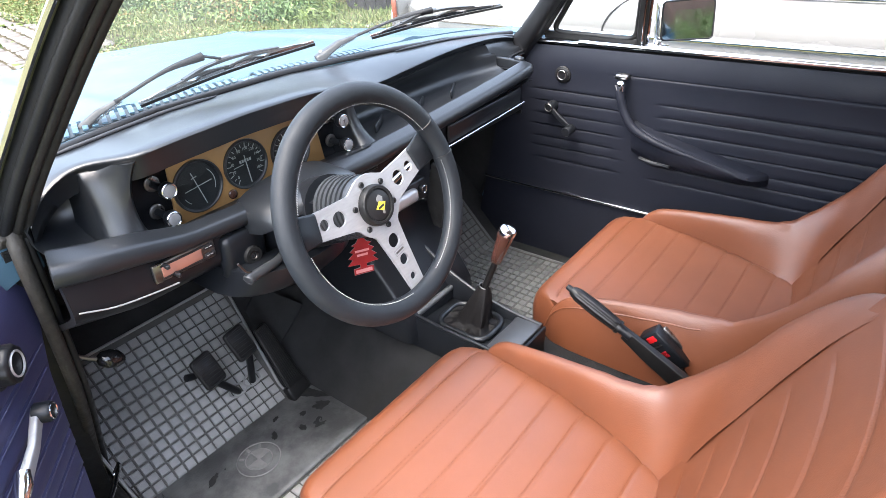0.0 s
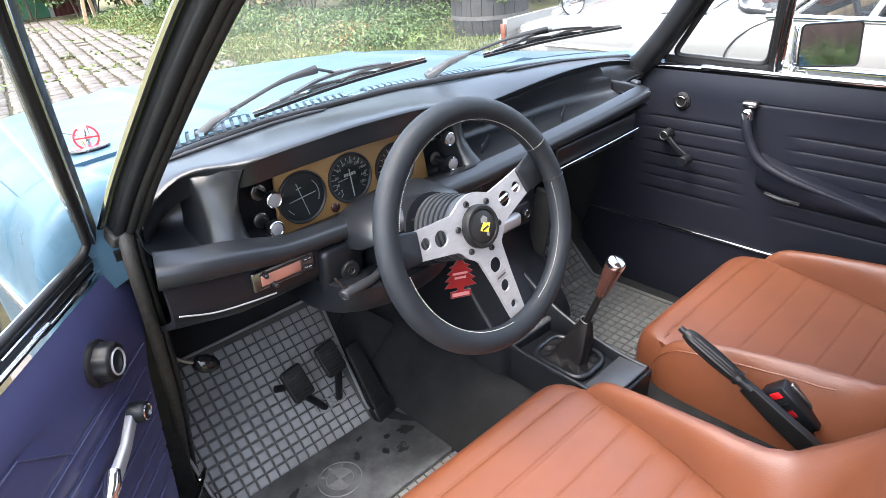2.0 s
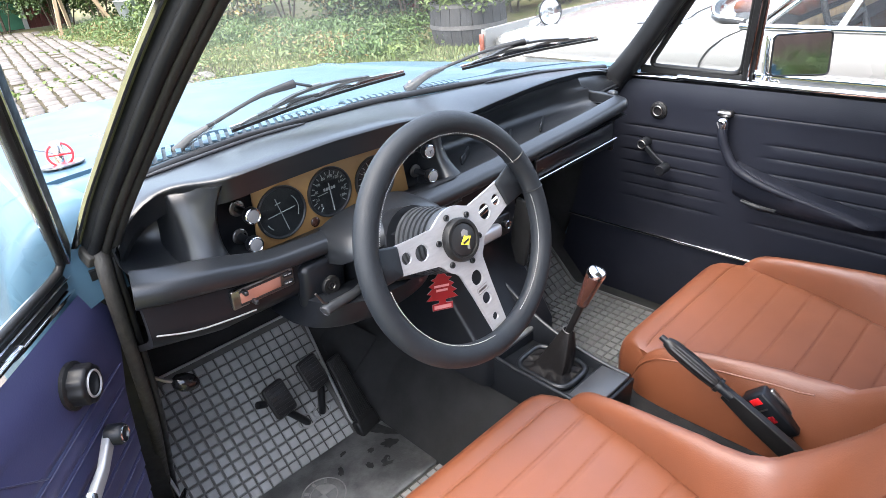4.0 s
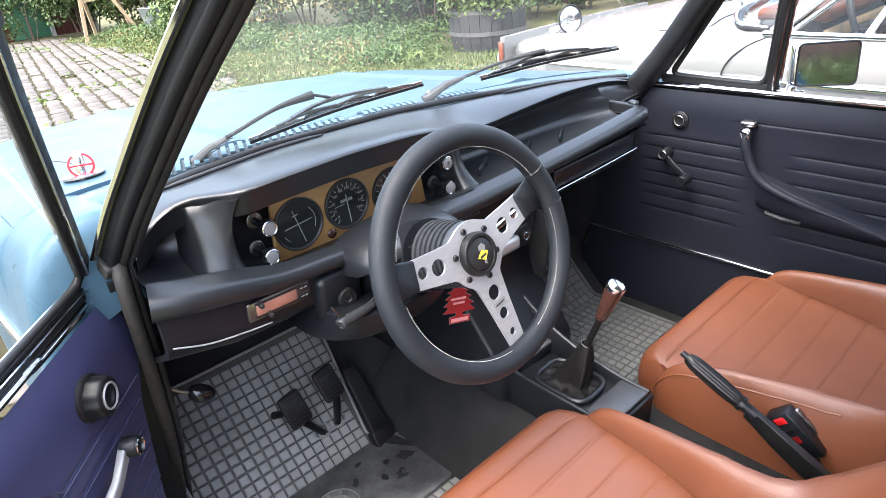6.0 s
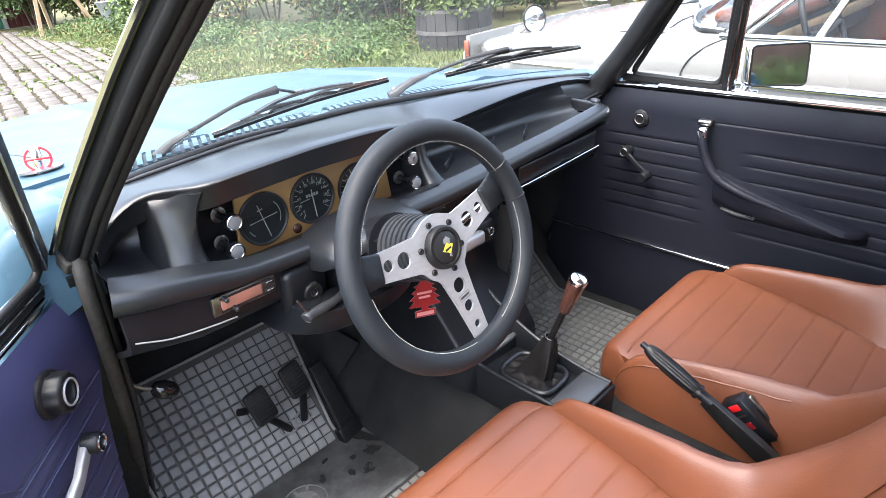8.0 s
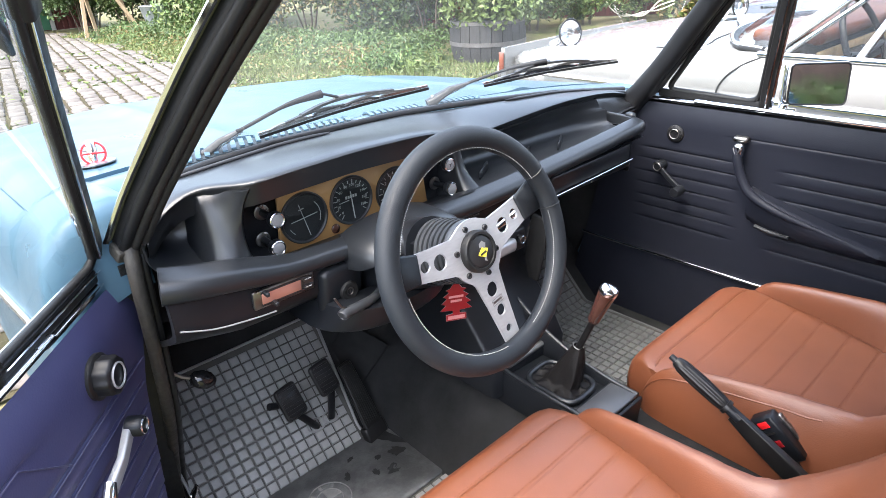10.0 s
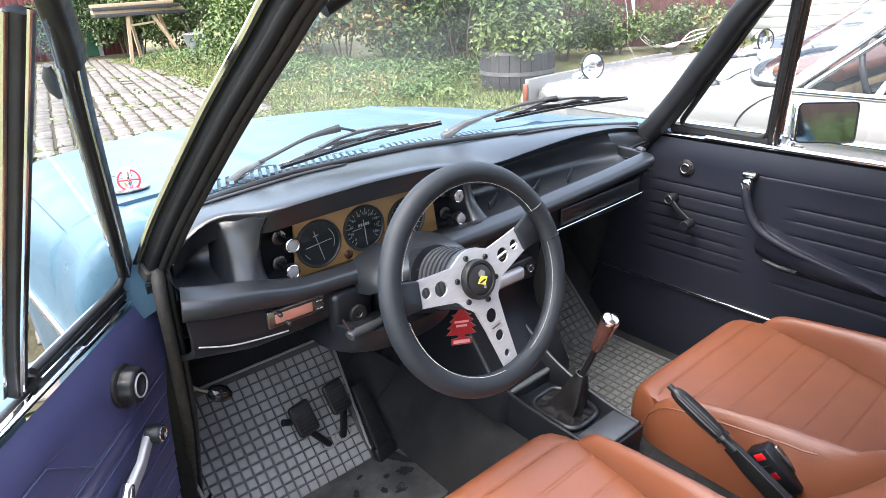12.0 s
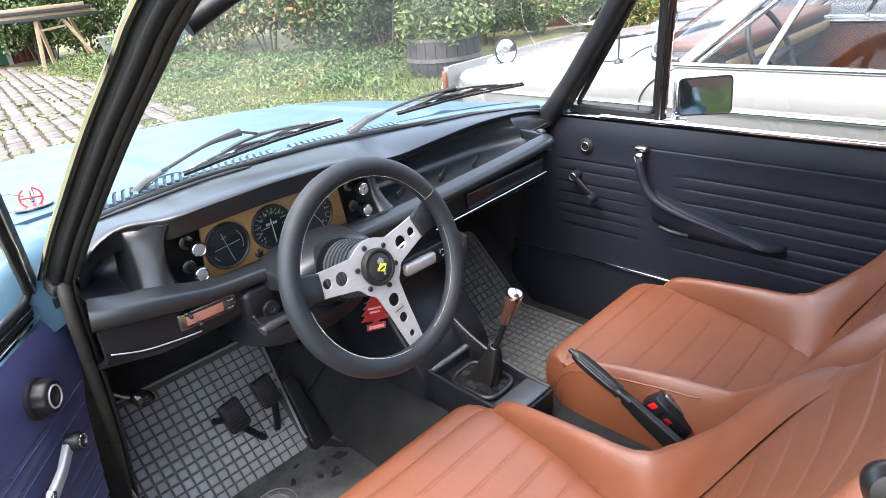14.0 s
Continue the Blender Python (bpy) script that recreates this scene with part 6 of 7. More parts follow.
M_RIGHT = Matrix(((1, 0, 0, 0.655), (0, -1, 0, 0.10), (0, 0, 1, 0), (0, 0, 0, 1)))
M_LEFT = Matrix.Translation((-0.705, 0.075, 0)) @ pose(0, 0, 0, 0, 0, -39) @ Matrix(((-1, 0, 0, 0), (0, -1, 0, 0), (0, 0, 1, 0), (0, 0, 0, 1)))
door("passenger_door", 1, M_RIGHT, "closed passenger door, ribbed vinyl panel coloured dark navy as in shade", DOOR_VINYL_SHADED)
door("driver_door", -1, M_LEFT, "open driver door, vinyl panel coloured violet-blue as lit by open sky", DOOR_VINYL_SKYLIT)

# ---- door mirror on the passenger side ----
mir = thing("door_mirror", "chrome rectangular door mirror on the passenger door", "wing mirror", (0.72, -0.265, 0.935))
o = Vector((0.72, -0.265, 0.935))
mm = face(*(Vector((0.775, -0.312, 0.984)) - o), (0.84, -0.54, 0.0), (0.058, 0.080, 1))
gl_o = rounded([(-0.082, -0.042), (0.080, -0.058), (0.083, 0.044), (-0.078, 0.052)], 0.014, 5)
rows = [[mm @ Vector((x * k, y * k, z)) for x, y in gl_o] for k, z in ((0.94, 0.008), (1.0, 0.006), (1.03, 0.0), (1.03, -0.006), (0.96, -0.022), (0.80, -0.034), (0.4, -0.040))]
part("housing", loft(rows, True, True), CHROME, mir, "chrome mirror housing", 60)
part("mirror_glass", loft([[mm @ Vector((x * 0.93, y * 0.93, 0.0088)) for x, y in gl_o], [mm @ Vector((x * 0.5, y * 0.5, 0.0091)) for x, y in gl_o]], True, True), MIRROR, mir, "mirror glass", 0)
part("rim", tube([mm @ Vector((x * 0.965, y * 0.965, 0.0085)) for x, y in gl_o], 0.0022, 6, closed=True), RUBBER, mir, "dark mirror rim")
part("stem", tube([(0.0, 0.0, -0.012), (0.01, 0.0, 0.02), (0.045, -0.035, 0.048)], [0.014, 0.010, 0.008], 10), CHROME, mir)
part("foot", box((0.03, 0.06, 0.012), (0, 0, -0.010), 0.005), CHROME, mir)

# ---- wipers ----
WIPER_PLASTIC = material("grey_black_wiper_plastic", (0.016, 0.017, 0.018), 0.5, tint=(0.030, 0.031, 0.032), scale=40, grain=0.2, grain_scale=300, rough_var=0.1)


def wiper(pivot, knuckle, apex, inner, outer, label):
    """A wiper from its pivot on the cowl to the blade on the glass, which runs from the inner to the outer end."""
    o = Vector(pivot)
    w = thing("wiper", label, "windscreen wiper", pivot, "wipers on the windscreen")
    part("pivot", lathe([(0.0125, -0.02), (0.0125, 0.006), (0.0115, 0.009), (0.0080, 0.0095), (0.0075, 0.012), (0.005, 0.0135), (0.0005, 0.0135)], 24), WIPER_PLASTIC, w, "round wiper pivot")
    part("pivot_nut", lathe([(0.0052, 0.0125), (0.0052, 0.0165), (0.0040, 0.018), (0.0005, 0.018)], 6), STEEL, w)
    part("pivot_shoulder", lathe([(0.022, -0.03), (0.020, -0.012), (0.0135, -0.004)], 24), RUBBER, w)
    kn, ap, b0, b1 = (Vector(p) - o for p in (knuckle, apex, inner, outer))
    s0 = Vector((0, 0, 0.006))
    # flat tapering arm head, then a thin rod with a spring below it, then the boot at the blade
    head = [s0 - (kn - s0).normalized() * 0.014, s0, s0.lerp(kn, 0.5) + Vector((0, 0, 0.006)), kn]
    part("arm_head", tube(head, [0.013, 0.0165, 0.0115, 0.0050], section=rounded([(-1, -0.45), (1, -0.45), (0.75, 0.5), (-0.75, 0.5)], 0.3, 3)), WIPER_PLASTIC, w, "grey-black tapering arm head")
    spring = [s0.lerp(kn, 0.45 + 0.5 * k / 40) + Vector((0.0024 * math.cos(2.4 * k), 0.0016, -0.004 + 0.0024 * math.sin(2.4 * k))) for k in range(41)]
    part("arm_spring", tube(spring, 0.0009, 5), STEEL, w, "coiled arm spring")
    bend = kn.lerp(ap, 0.55) + Vector((0, 0.002, 0.006))
    rod = spline([kn - (ap - kn) * 0.10, kn, bend, ap], 16)
    part("arm", tube(rod, [0.0034] * 9 + [0.0034 + 0.0007 * k for k in range(7)], 8), BLACK_PAINT, w, "black wiper arm")
    up = Vector((0, 0.62, 0.78))
    blade = spline([b0, b0.lerp(b1, 0.5) + Vector((0, 0.012, 0.002)), b1], 21)
    bl = part("blade", tube([p + up * 0.006 for p in blade], 0.0022, section=[(-1, -1), (1, -1), (1, 1), (-1, 1)]), CHROME, w, "thin bright metal wiper blade")
    part("rubber", tube(blade, 0.0018, section=[(-0.8, -1.4), (0.8, -1.4), (0.8, 1.2), (-0.8, 1.2)]), RUBBER, bl, "black blade rubber")
    flat = [(-1.6, -0.7), (1.6, -0.7), (1.6, 0.7), (-1.6, 0.7)]
    for i0, i1, h, mt in ((1, 6, 0.004, STEEL), (6, 10, 0.004, BLACK_PAINT), (10, 14, 0.004, BLACK_PAINT), (14, 19, 0.004, STEEL)):
        pa, pb = blade[i0] + up * 0.006, blade[i1] + up * 0.006
        part("claw", tube(spline([pa, pa.lerp(pb, 0.3) + up * h, pa.lerp(pb, 0.7) + up * h, pb], 9), 0.0021, section=flat), mt, bl)
    for i0, i1, mt in ((3, 10, WIPER_PLASTIC), (10, 17, STEEL)):
        pa, pb = blade[i0] + up * 0.010, blade[i1] + up * 0.010
        part("yoke", tube(spline([pa, pa.lerp(pb, 0.5) + up * 0.005, pb], 9), 0.0024, section=flat), mt, bl)
    main = spline([blade[5] + up * 0.014, blade[8] + up * 0.022, blade[12] + up * 0.022, blade[16] + up * 0.014], 11)
    part("bridge", tube(main, 0.0032, section=flat), WIPER_PLASTIC, bl, "grey blade bridge")
    part("clip", box((0.030, 0.009, 0.009), blade[10] + up * 0.025, 0.002), STEEL, w, "bright blade clip")
    part("link", tube([ap, blade[10] + up * 0.025], 0.0028, 6), BLACK_PAINT, w)


wiper((-0.515, 0.215, 1.010), (-0.444, 0.160, 1.067), (-0.300, 0.140, 1.100), (-0.427, 0.146, 1.049), (-0.080, 0.106, 1.075), "black and steel wiper parked low on the windscreen")
wiper((0.026, 0.217, 1.012), (0.104, 0.180, 1.048), (0.250, 0.080, 1.080), (0.080, 0.110, 1.052), (0.440, 0.018, 1.057), "black and steel wiper parked across the windscreen")

# ---- bonnet pin ----
pin = thing("bonnet_pin", "chrome bonnet lock pin with red ring and wire", "bonnet pin", (-0.640, 0.345, bonnet_z(-0.640, 0.345)))
part("plate", lathe([(0.034, 0), (0.034, 0.002), (0.026, 0.003), (0.0005, 0.003)], 32, pose(0, 0, 0.003, -4.8, 0, 0)), STEEL, pin)
part("post", lathe([(0.0085, 0), (0.0085, 0.040), (0.006, 0.043), (0.0005, 0.044)], 16), CHROME, pin)
for k, (r, z) in enumerate(((0.0185, 0.024),)):
    part("red_ring", tube(circle(r, 32, pose(0.0, -0.008, z - 0.002, 74, 0, -10)), 0.0018, 6, closed=True), RED_PLASTIC, pin, "red plastic ring")
part("red_bar", box((0.036, 0.003, 0.003), (0, -0.009, 0.022), 0.001, (0, 4, -10)), RED_PLASTIC, pin)
part("red_tab", box((0.024, 0.018, 0.003), (-0.008, -0.016, 0.006), 0.001, (0, 0, 20)), RED_PLASTIC, pin)
part("wire", tube(spline([(-0.006, 0.0, 0.024), (-0.035, 0.006, 0.036), (-0.056, -0.008, 0.028), (-0.052, -0.02, 0.012), (-0.02, -0.02, 0.008)], 16), 0.0010, 5), STEEL, pin)


# ---- yard ----
GRASS_SOIL = material("grass_and_soil", (0.080, 0.092, 0.032), 0.95, tint=(0.150, 0.128, 0.080), scale=1.6, grain=1.0, grain_scale=60, spec=0.1)
SETT = material("granite_sett", (0.152, 0.140, 0.127), 0.9, tint=(0.100, 0.091, 0.082), scale=11, grain=0.9, grain_scale=70, random=0.34, spec=0.1)
JOINT = material("mossy_joint_and_shade", (0.036, 0.034, 0.017), 0.95, tint=(0.060, 0.050, 0.033), scale=5, grain=1.0, grain_scale=120, spec=0.1)
LEAF = material("green_leaf", (0.058, 0.098, 0.024), 0.5, tint=(0.030, 0.054, 0.014), scale=1.2, random=0.65, spec=0.4)
LEAF_LIGHT = material("light_green_leaf", (0.115, 0.152, 0.040), 0.5, tint=(0.066, 0.098, 0.026), scale=1.5, random=0.6, spec=0.4)
LEAF_GOLD = material("yellowing_leaf", (0.20, 0.14, 0.045), 0.5, tint=(0.14, 0.115, 0.035), scale=2, random=0.4)
BLADE = material("grass_blade", (0.068, 0.104, 0.026), 0.6, tint=(0.105, 0.112, 0.040), scale=2, random=0.45, spec=0.3)
BARREL_WOOD = material("weathered_barrel_wood", (0.040, 0.038, 0.037), 0.85, tint=(0.024, 0.023, 0.022), scale=7, grain=0.6, grain_scale=90, stretch=(6, 6, 0.5), random=0.2)
BAND = material("grey_iron_band", (0.13, 0.125, 0.122), 0.6, 0.3, tint=(0.08, 0.07, 0.065), scale=9, rough_var=0.12)
RED_WOOD = material("falu_red_boards", (0.125, 0.034, 0.030), 0.85, tint=(0.085, 0.024, 0.022), scale=6, grain=0.4, grain_scale=90, stretch=(6, 6, 0.5), random=0.18)
PALE_WOOD = material("bare_wood", (0.40, 0.29, 0.17), 0.8, tint=(0.28, 0.20, 0.12), scale=9, grain=0.4, stretch=(4, 4, 0.6))
ZINC = material("galvanised_zinc", (0.50, 0.53, 0.55), 0.45, 0.7, tint=(0.40, 0.42, 0.44), scale=16, rough_var=0.12)
WHITE_BOARD = material("white_painted_wood", (0.40, 0.40, 0.39), 0.6, tint=(0.33, 0.33, 0.315), scale=4, grain=0.2)
HOSE = material("pale_hose", (0.66, 0.62, 0.52), 0.45, tint=(0.55, 0.52, 0.44), scale=6)
BROWN_TRIM = material("brown_leather_interior", (0.140, 0.040, 0.014), 0.5, tint=(0.050, 0.016, 0.007), scale=6, grain=0.2)
DARK_INSIDE = material("dark_interior_cloth", (0.020, 0.019, 0.019), 0.8, tint=(0.03, 0.028, 0.027), scale=5)
BARK = material("grey_brown_bark", (0.11, 0.085, 0.06), 0.9, tint=(0.07, 0.055, 0.04), scale=12, grain=0.7, stretch=(4, 4, 0.6))

rng = np.random.default_rng(7)


tagged(part("ground", loft([[(x, y, -0.012 - (0.0 if abs(x) < 40 and abs(y) < 40 else 0.6)) for x in (-160, -40, -10, -2, 3, 8, 20, 40, 160)] for y in (-160, -40, -10, 0, 5, 10, 20, 40, 160)]), GRASS_SOIL), "trodden grass and gravelly soil", "ground", kind="structure")


def cards(points, normals, size, long=1.6, fold=0.25):
    """Leaf-shaped faces: four-cornered, folded along the middle, at the points."""
    n = len(points)
    t = rng.normal(size=(n, 3))
    t -= (t * normals).sum(1)[:, None] * normals
    t /= np.linalg.norm(t, axis=1)[:, None] + 1e-9
    b = np.cross(normals, t)
    s = size * (0.6 + 0.8 * rng.random((n, 1)))
    a = points + t * s * long * 0.5
    c = points - t * s * long * 0.5
    l = points + b * s * 0.5 + normals * s * fold
    r = points - b * s * 0.5 + normals * s * fold
    v = np.stack([c, r, a, l], 1).reshape(-1, 3)
    f = [[4 * k, 4 * k + 1, 4 * k + 2] for k in range(n)] + [[4 * k, 4 * k + 2, 4 * k + 3] for k in range(n)]
    return v.tolist(), f


def crown(centres, radii, per, size, squash=0.85):
    """Leaves in clumps round the centres, thickest near their outsides, with gaps."""
    pts, nor = [], []
    for c, r in zip(centres, radii):
        k = int(per * r * r)
        d = rng.normal(size=(k, 3))
        d /= np.linalg.norm(d, axis=1)[:, None]
        rr = r * (0.55 + 0.5 * rng.random((k, 1)) ** 0.7)
        p = np.array(c) + d * rr * np.array([1, 1, squash])
        q = d + 0.9 * rng.normal(size=(k, 3)) + np.array([0, 0, 0.5])
        pts.append(p)
        nor.append(q / np.linalg.norm(q, axis=1)[:, None])
    return np.concatenate(pts), np.concatenate(nor)


def shrub(name, at, spread, height, mats, label, per=900, size=0.055, clumps=14, flat=0.5):
    ob = thing(name, label, "shrub", (*at, 0.0), "shrubs along the yard edge")
    cs, rs = [], []
    for k in range(clumps):
        a = 2 * math.pi * rng.random()
        d = spread * rng.random() ** 0.6
        z = height * (0.22 + 0.70 * rng.random())
        cs.append((d * math.cos(a), d * flat * math.sin(a), z))
        rs.append(spread * (0.24 + 0.2 * rng.random()))
    for k in range(4):
        a = 2 * math.pi * k / 4
        part("stem", tube(spline([(0.08 * math.cos(a), 0.08 * math.sin(a), -0.03), (0.25 * spread * math.cos(a), 0.2 * spread * math.sin(a), 0.45 * height), (0.5 * spread * math.cos(a + 0.5), 0.4 * spread * math.sin(a + 0.5), 0.85 * height)], 7), [0.02 - 0.0025 * j for j in range(7)], 6), BARK, ob)
    share = 1.0 / len(mats)
    for m in mats:
        p, q = crown(cs, rs, per * share, size)
        keep = p[:, 2] > 0.0
        tagged(part("leaves", cards(p[keep], q[keep], size), m, ob, smooth=0), kind="stuff")
    return ob


# hedge along the yard edge, from the far trestle to behind the barrel
for x, y, sp, h, ms in ((2.6, 18.0, 1.1, 1.6, (LEAF, LEAF)), (4.0, 17.8, 1.5, 2.2, (LEAF, LEAF)), (5.3, 16.6, 1.4, 2.0, (LEAF, LEAF)), (3.5, 17.0, 1.0, 2.0, (LEAF, LEAF)), (4.3, 16.2, 1.5, 2.6, (LEAF, LEAF_LIGHT)), (5.5, 14.4, 1.5, 2.4, (LEAF_LIGHT, LEAF)), (5.6, 12.2, 1.5, 2.2, (LEAF, LEAF_LIGHT)), (5.6, 10.0, 1.4, 2.1, (LEAF_GOLD, LEAF_LIGHT, LEAF)), (5.6, 8.3, 1.3, 2.2, (LEAF_LIGHT, LEAF, LEAF_GOLD)),
                        (5.9, 6.9, 1.2, 2.0, (LEAF, LEAF)), (6.8, 7.6, 1.5, 2.6, (LEAF, LEAF)), (6.6, 5.9, 0.7, 1.7, (LEAF_LIGHT, LEAF)), (7.9, 6.5, 0.8, 1.3, (LEAF_LIGHT, LEAF)), (9.9, 4.7, 0.5, 0.6, (LEAF_LIGHT, LEAF_GOLD)), (9.0, 6.2, 0.6, 0.8, (LEAF_LIGHT, LEAF)), (9.8, 5.6, 0.6, 0.7, (LEAF_LIGHT, LEAF)), (10.6, 5.1, 0.5, 0.75, (LEAF, LEAF_LIGHT)), (7.5, 10.5, 2.0, 3.2, (LEAF, LEAF)), (7.2, 14.0, 2.2, 3.4, (LEAF, LEAF))):
    shrub("shrub", (x, y), sp, h, ms, "leafy green garden shrub with uneven outline", per=1500 if sp < 1.6 else 700, size=0.054, clumps=18, flat=0.8)

# hedge behind the cars
for k in range(9):
    shrub("shrub", (-5.0 + 1.5 * k, -9.5 + 0.4 * math.sin(2.3 * k)), 1.1, 0.52, (LEAF, LEAF), "leafy green hedge shrub behind the cars", per=1200, size=0.045, clumps=14, flat=0.8)

# red barn wall behind the cars, boards greyed to suit the door mirror's reflection
BARN_WOOD = material("grey_brown_barn_boards", (0.135, 0.078, 0.066), 0.85, tint=(0.085, 0.055, 0.048), scale=6, grain=0.4, grain_scale=90, stretch=(6, 6, 0.5), random=0.25)
bw = thing("red_barn_wall", "grey-red board barn wall behind the cars", "wall", (1.0, -11.0, 0.0), kind="structure")
for k in range(48):
    part("board", box((0.29, 0.03, 4.0), (-7.05 + 0.30 * k, 0, 2.0), 0.004, segments=1), BARN_WOOD, bw)
part("backing", box((14.6, 0.06, 4.0), (0, -0.05, 2.0)), RED_WOOD, bw)

# low weeds in clumps in front of the hedge
for mt, count, tall, long in ((LEAF_LIGHT, 60, 0.20, 3.4), (LEAF, 110, 0.30, 2.2), (LEAF_GOLD, 26, 0.24, 2.0)):
    pts, nor = [], []
    for k in range(count):
        cy = 4.4 + 11.5 * rng.random()
        cx = float(np.interp(cy, [4.5, 6, 8, 15], [5.0, 4.6, 4.5, 4.2])) + 0.45 * rng.normal()
        if abs(cx - 5.1) < 0.9 and cy < 6.0:
            cx, cy = cx - 0.2, cy + 2.2
        m = int(150 + 160 * rng.random())
        d = rng.normal(size=(m, 3)) * np.array([0.17, 0.17, 0.0])
        z = tall * (0.4 + 0.8 * rng.random()) * rng.random(m) ** 1.2
        pts.append(np.array([cx, cy, 0.0]) + d * (1 + 1.5 * z[:, None]) + np.stack([0 * z, 0 * z, z], 1))
        q = rng.normal(size=(m, 3)) * 0.8 + d * 3 + np.array([-0.2, -0.4, 0.7])
        nor.append(q / np.linalg.norm(q, axis=1)[:, None])
    tagged(part("weeds", cards(np.concatenate(pts), np.concatenate(nor), 0.026, long), mt, smooth=0), "tangled weeds at the foot of the hedge", "weeds", kind="stuff")


def blades(n, xs, ys, height, name, label):
    x, y = xs[0] + (xs[1] - xs[0]) * rng.random(n), ys[0] + (ys[1] - ys[0]) * rng.random(n)
    keep = x > np.interp(y, [0, 4, 6, 7, 9, 12, 16], [2.2, 2.1, 2.2, 2.5, 2.8, 3.0, 3.0]) + 0.25 * rng.normal(size=n)
    x, y = x[keep], y[keep]
    n = len(x)
    a = 2 * math.pi * rng.random(n)
    h = height * (0.4 + 0.9 * rng.random(n))
    w = 0.006
    b0 = np.stack([x - w * np.cos(a), y - w * np.sin(a), np.zeros(n) - 0.01], 1)
    b1 = np.stack([x + w * np.cos(a), y + w * np.sin(a), np.zeros(n) - 0.01], 1)
    tip = np.stack([x + h * 0.5 * np.cos(a + 1.3), y + h * 0.5 * np.sin(a + 1.3), h], 1)
    v = np.stack([b0, b1, tip], 1).reshape(-1, 3)
    tagged(part(name, (v.tolist(), [[3 * k, 3 * k + 1, 3 * k + 2] for k in range(n)]), BLADE, smooth=0), label, "grass", kind="stuff")


blades(60000, (2.0, 5.2), (2.5, 16), 0.05, "grass", "short uneven grass between setts and hedge")

# clover, weeds and fallen leaves in the grass
for mt, n, sz, word in ((LEAF_LIGHT, 16000, 0.024, "low clover and weeds in the grass"), (LEAF_GOLD, 2600, 0.030, "fallen yellow leaves in the grass")):
    y = 3.0 + 13 * rng.random(n)
    x = np.interp(y, [0, 4, 6, 7, 9, 12, 16], [2.0, 2.0, 2.1, 2.4, 2.7, 2.9, 2.9]) + 2.3 * rng.random(n) ** 1.2 - 0.15
    spot = np.array([noise.noise(Vector((a * 1.4, b * 1.4, 0))) for a, b in zip(x, y)])
    p = np.stack([x, y, 0.01 + 0.05 * rng.random(n)], 1)[spot > -0.1]
    q = rng.normal(size=p.shape) * 0.6 + np.array([0, -0.2, 0.9])
    q /= np.linalg.norm(q, axis=1)[:, None]
    tagged(part("ground_leaves", cards(p, q, sz, 1.3), mt, smooth=0), word, "weeds", kind="stuff")

# ---- barrel planter ----
bar = thing("barrel_planter", "weathered oak barrel planter with grey iron bands", "barrel planter", (5.35, 5.15, 0.0))
BR = [(0.455, 0.0), (0.485, 0.12), (0.50, 0.25), (0.495, 0.38), (0.48, 0.50)]
for k in range(22):
    a0, a1 = 2 * math.pi * (k + 0.03) / 22, 2 * math.pi * (k + 0.97) / 22
    rows = [[(r * math.cos(a), r * math.sin(a), z) for a in (a0, 0.5 * (a0 + a1), a1)] + [((r - 0.03) * math.cos(a), (r - 0.03) * math.sin(a), z) for a in (a1, a0)] for r, z in BR]
    part("stave", loft(rows, True, True), BARREL_WOOD, bar, smooth=0)
for z, r, h in ((0.22, 0.499, 0.050), (0.47, 0.484, 0.035)):
    part("band", lathe([(r - 0.01, z - h / 2), (r + 0.005, z - h / 2), (r + 0.005, z + h / 2), (r - 0.01, z + h / 2)], 44), BAND, bar, "grey iron barrel band")
part("soil", lathe([(0.45, 0.40), (0.45, 0.44), (0.2, 0.47), (0.001, 0.48)], 24), JOINT, bar)
pl = thing("planter_shrub", "bright green leafy shrub growing from the barrel", "shrub", (5.35, 5.15, 0.44))
for a in np.linspace(0, 5.2, 6):
    part("stem", tube(spline([(0.05 * math.cos(a), 0.05 * math.sin(a), -0.02), (0.2 * math.cos(a), 0.2 * math.sin(a), 0.3), (0.42 * math.cos(a), 0.42 * math.sin(a), 0.5)], 6), 0.01, 5), BARK, pl)
for mt, cs, rs in ((LEAF_LIGHT, [(0.0, -0.1, 0.22), (-0.3, 0.1, 0.25), (0.25, -0.25, 0.22), (-0.15, -0.3, 0.18), (0.35, 0.2, 0.2)], [0.40, 0.36, 0.34, 0.32, 0.3]), (LEAF, [(0.1, 0.1, 0.6), (-0.25, -0.05, 0.55), (0.3, 0.0, 0.5), (0.0, 0.2, 0.95)], [0.42, 0.4, 0.36, 0.4])):
    p, q = crown(cs, rs, 3200, 0.05)
    tagged(part("leaves", cards(p, q, 0.052), mt, pl, smooth=0), kind="stuff")

# ---- far corner: red shed, trestle, bucket ----
shed = thing("red_shed", "falu red board shed with white corner boards", "shed", (1.6, 18.5, 0.0))
for k in range(31):
    part("board", box((0.135, 0.03, 2.6), (-1.75 + 0.14 * k, 0.0, 1.3), 0.004, segments=1), RED_WOOD, shed)
part("backing", box((3.6, 0.05, 2.6), (0, 0.04, 1.3)), RED_WOOD, shed)
part("corner_board", box((0.12, 0.05, 2.6), (2.63, -0.01, 1.3), 0.005), WHITE_BOARD, shed)
part("door_leaf", box((0.85, 0.05, 1.9), (1.10, -0.03, 0.97), 0.006), material("green_painted_door", (0.06, 0.20, 0.12), 0.6, tint=(0.05, 0.16, 0.10), scale=5), shed, "green painted door leaf")
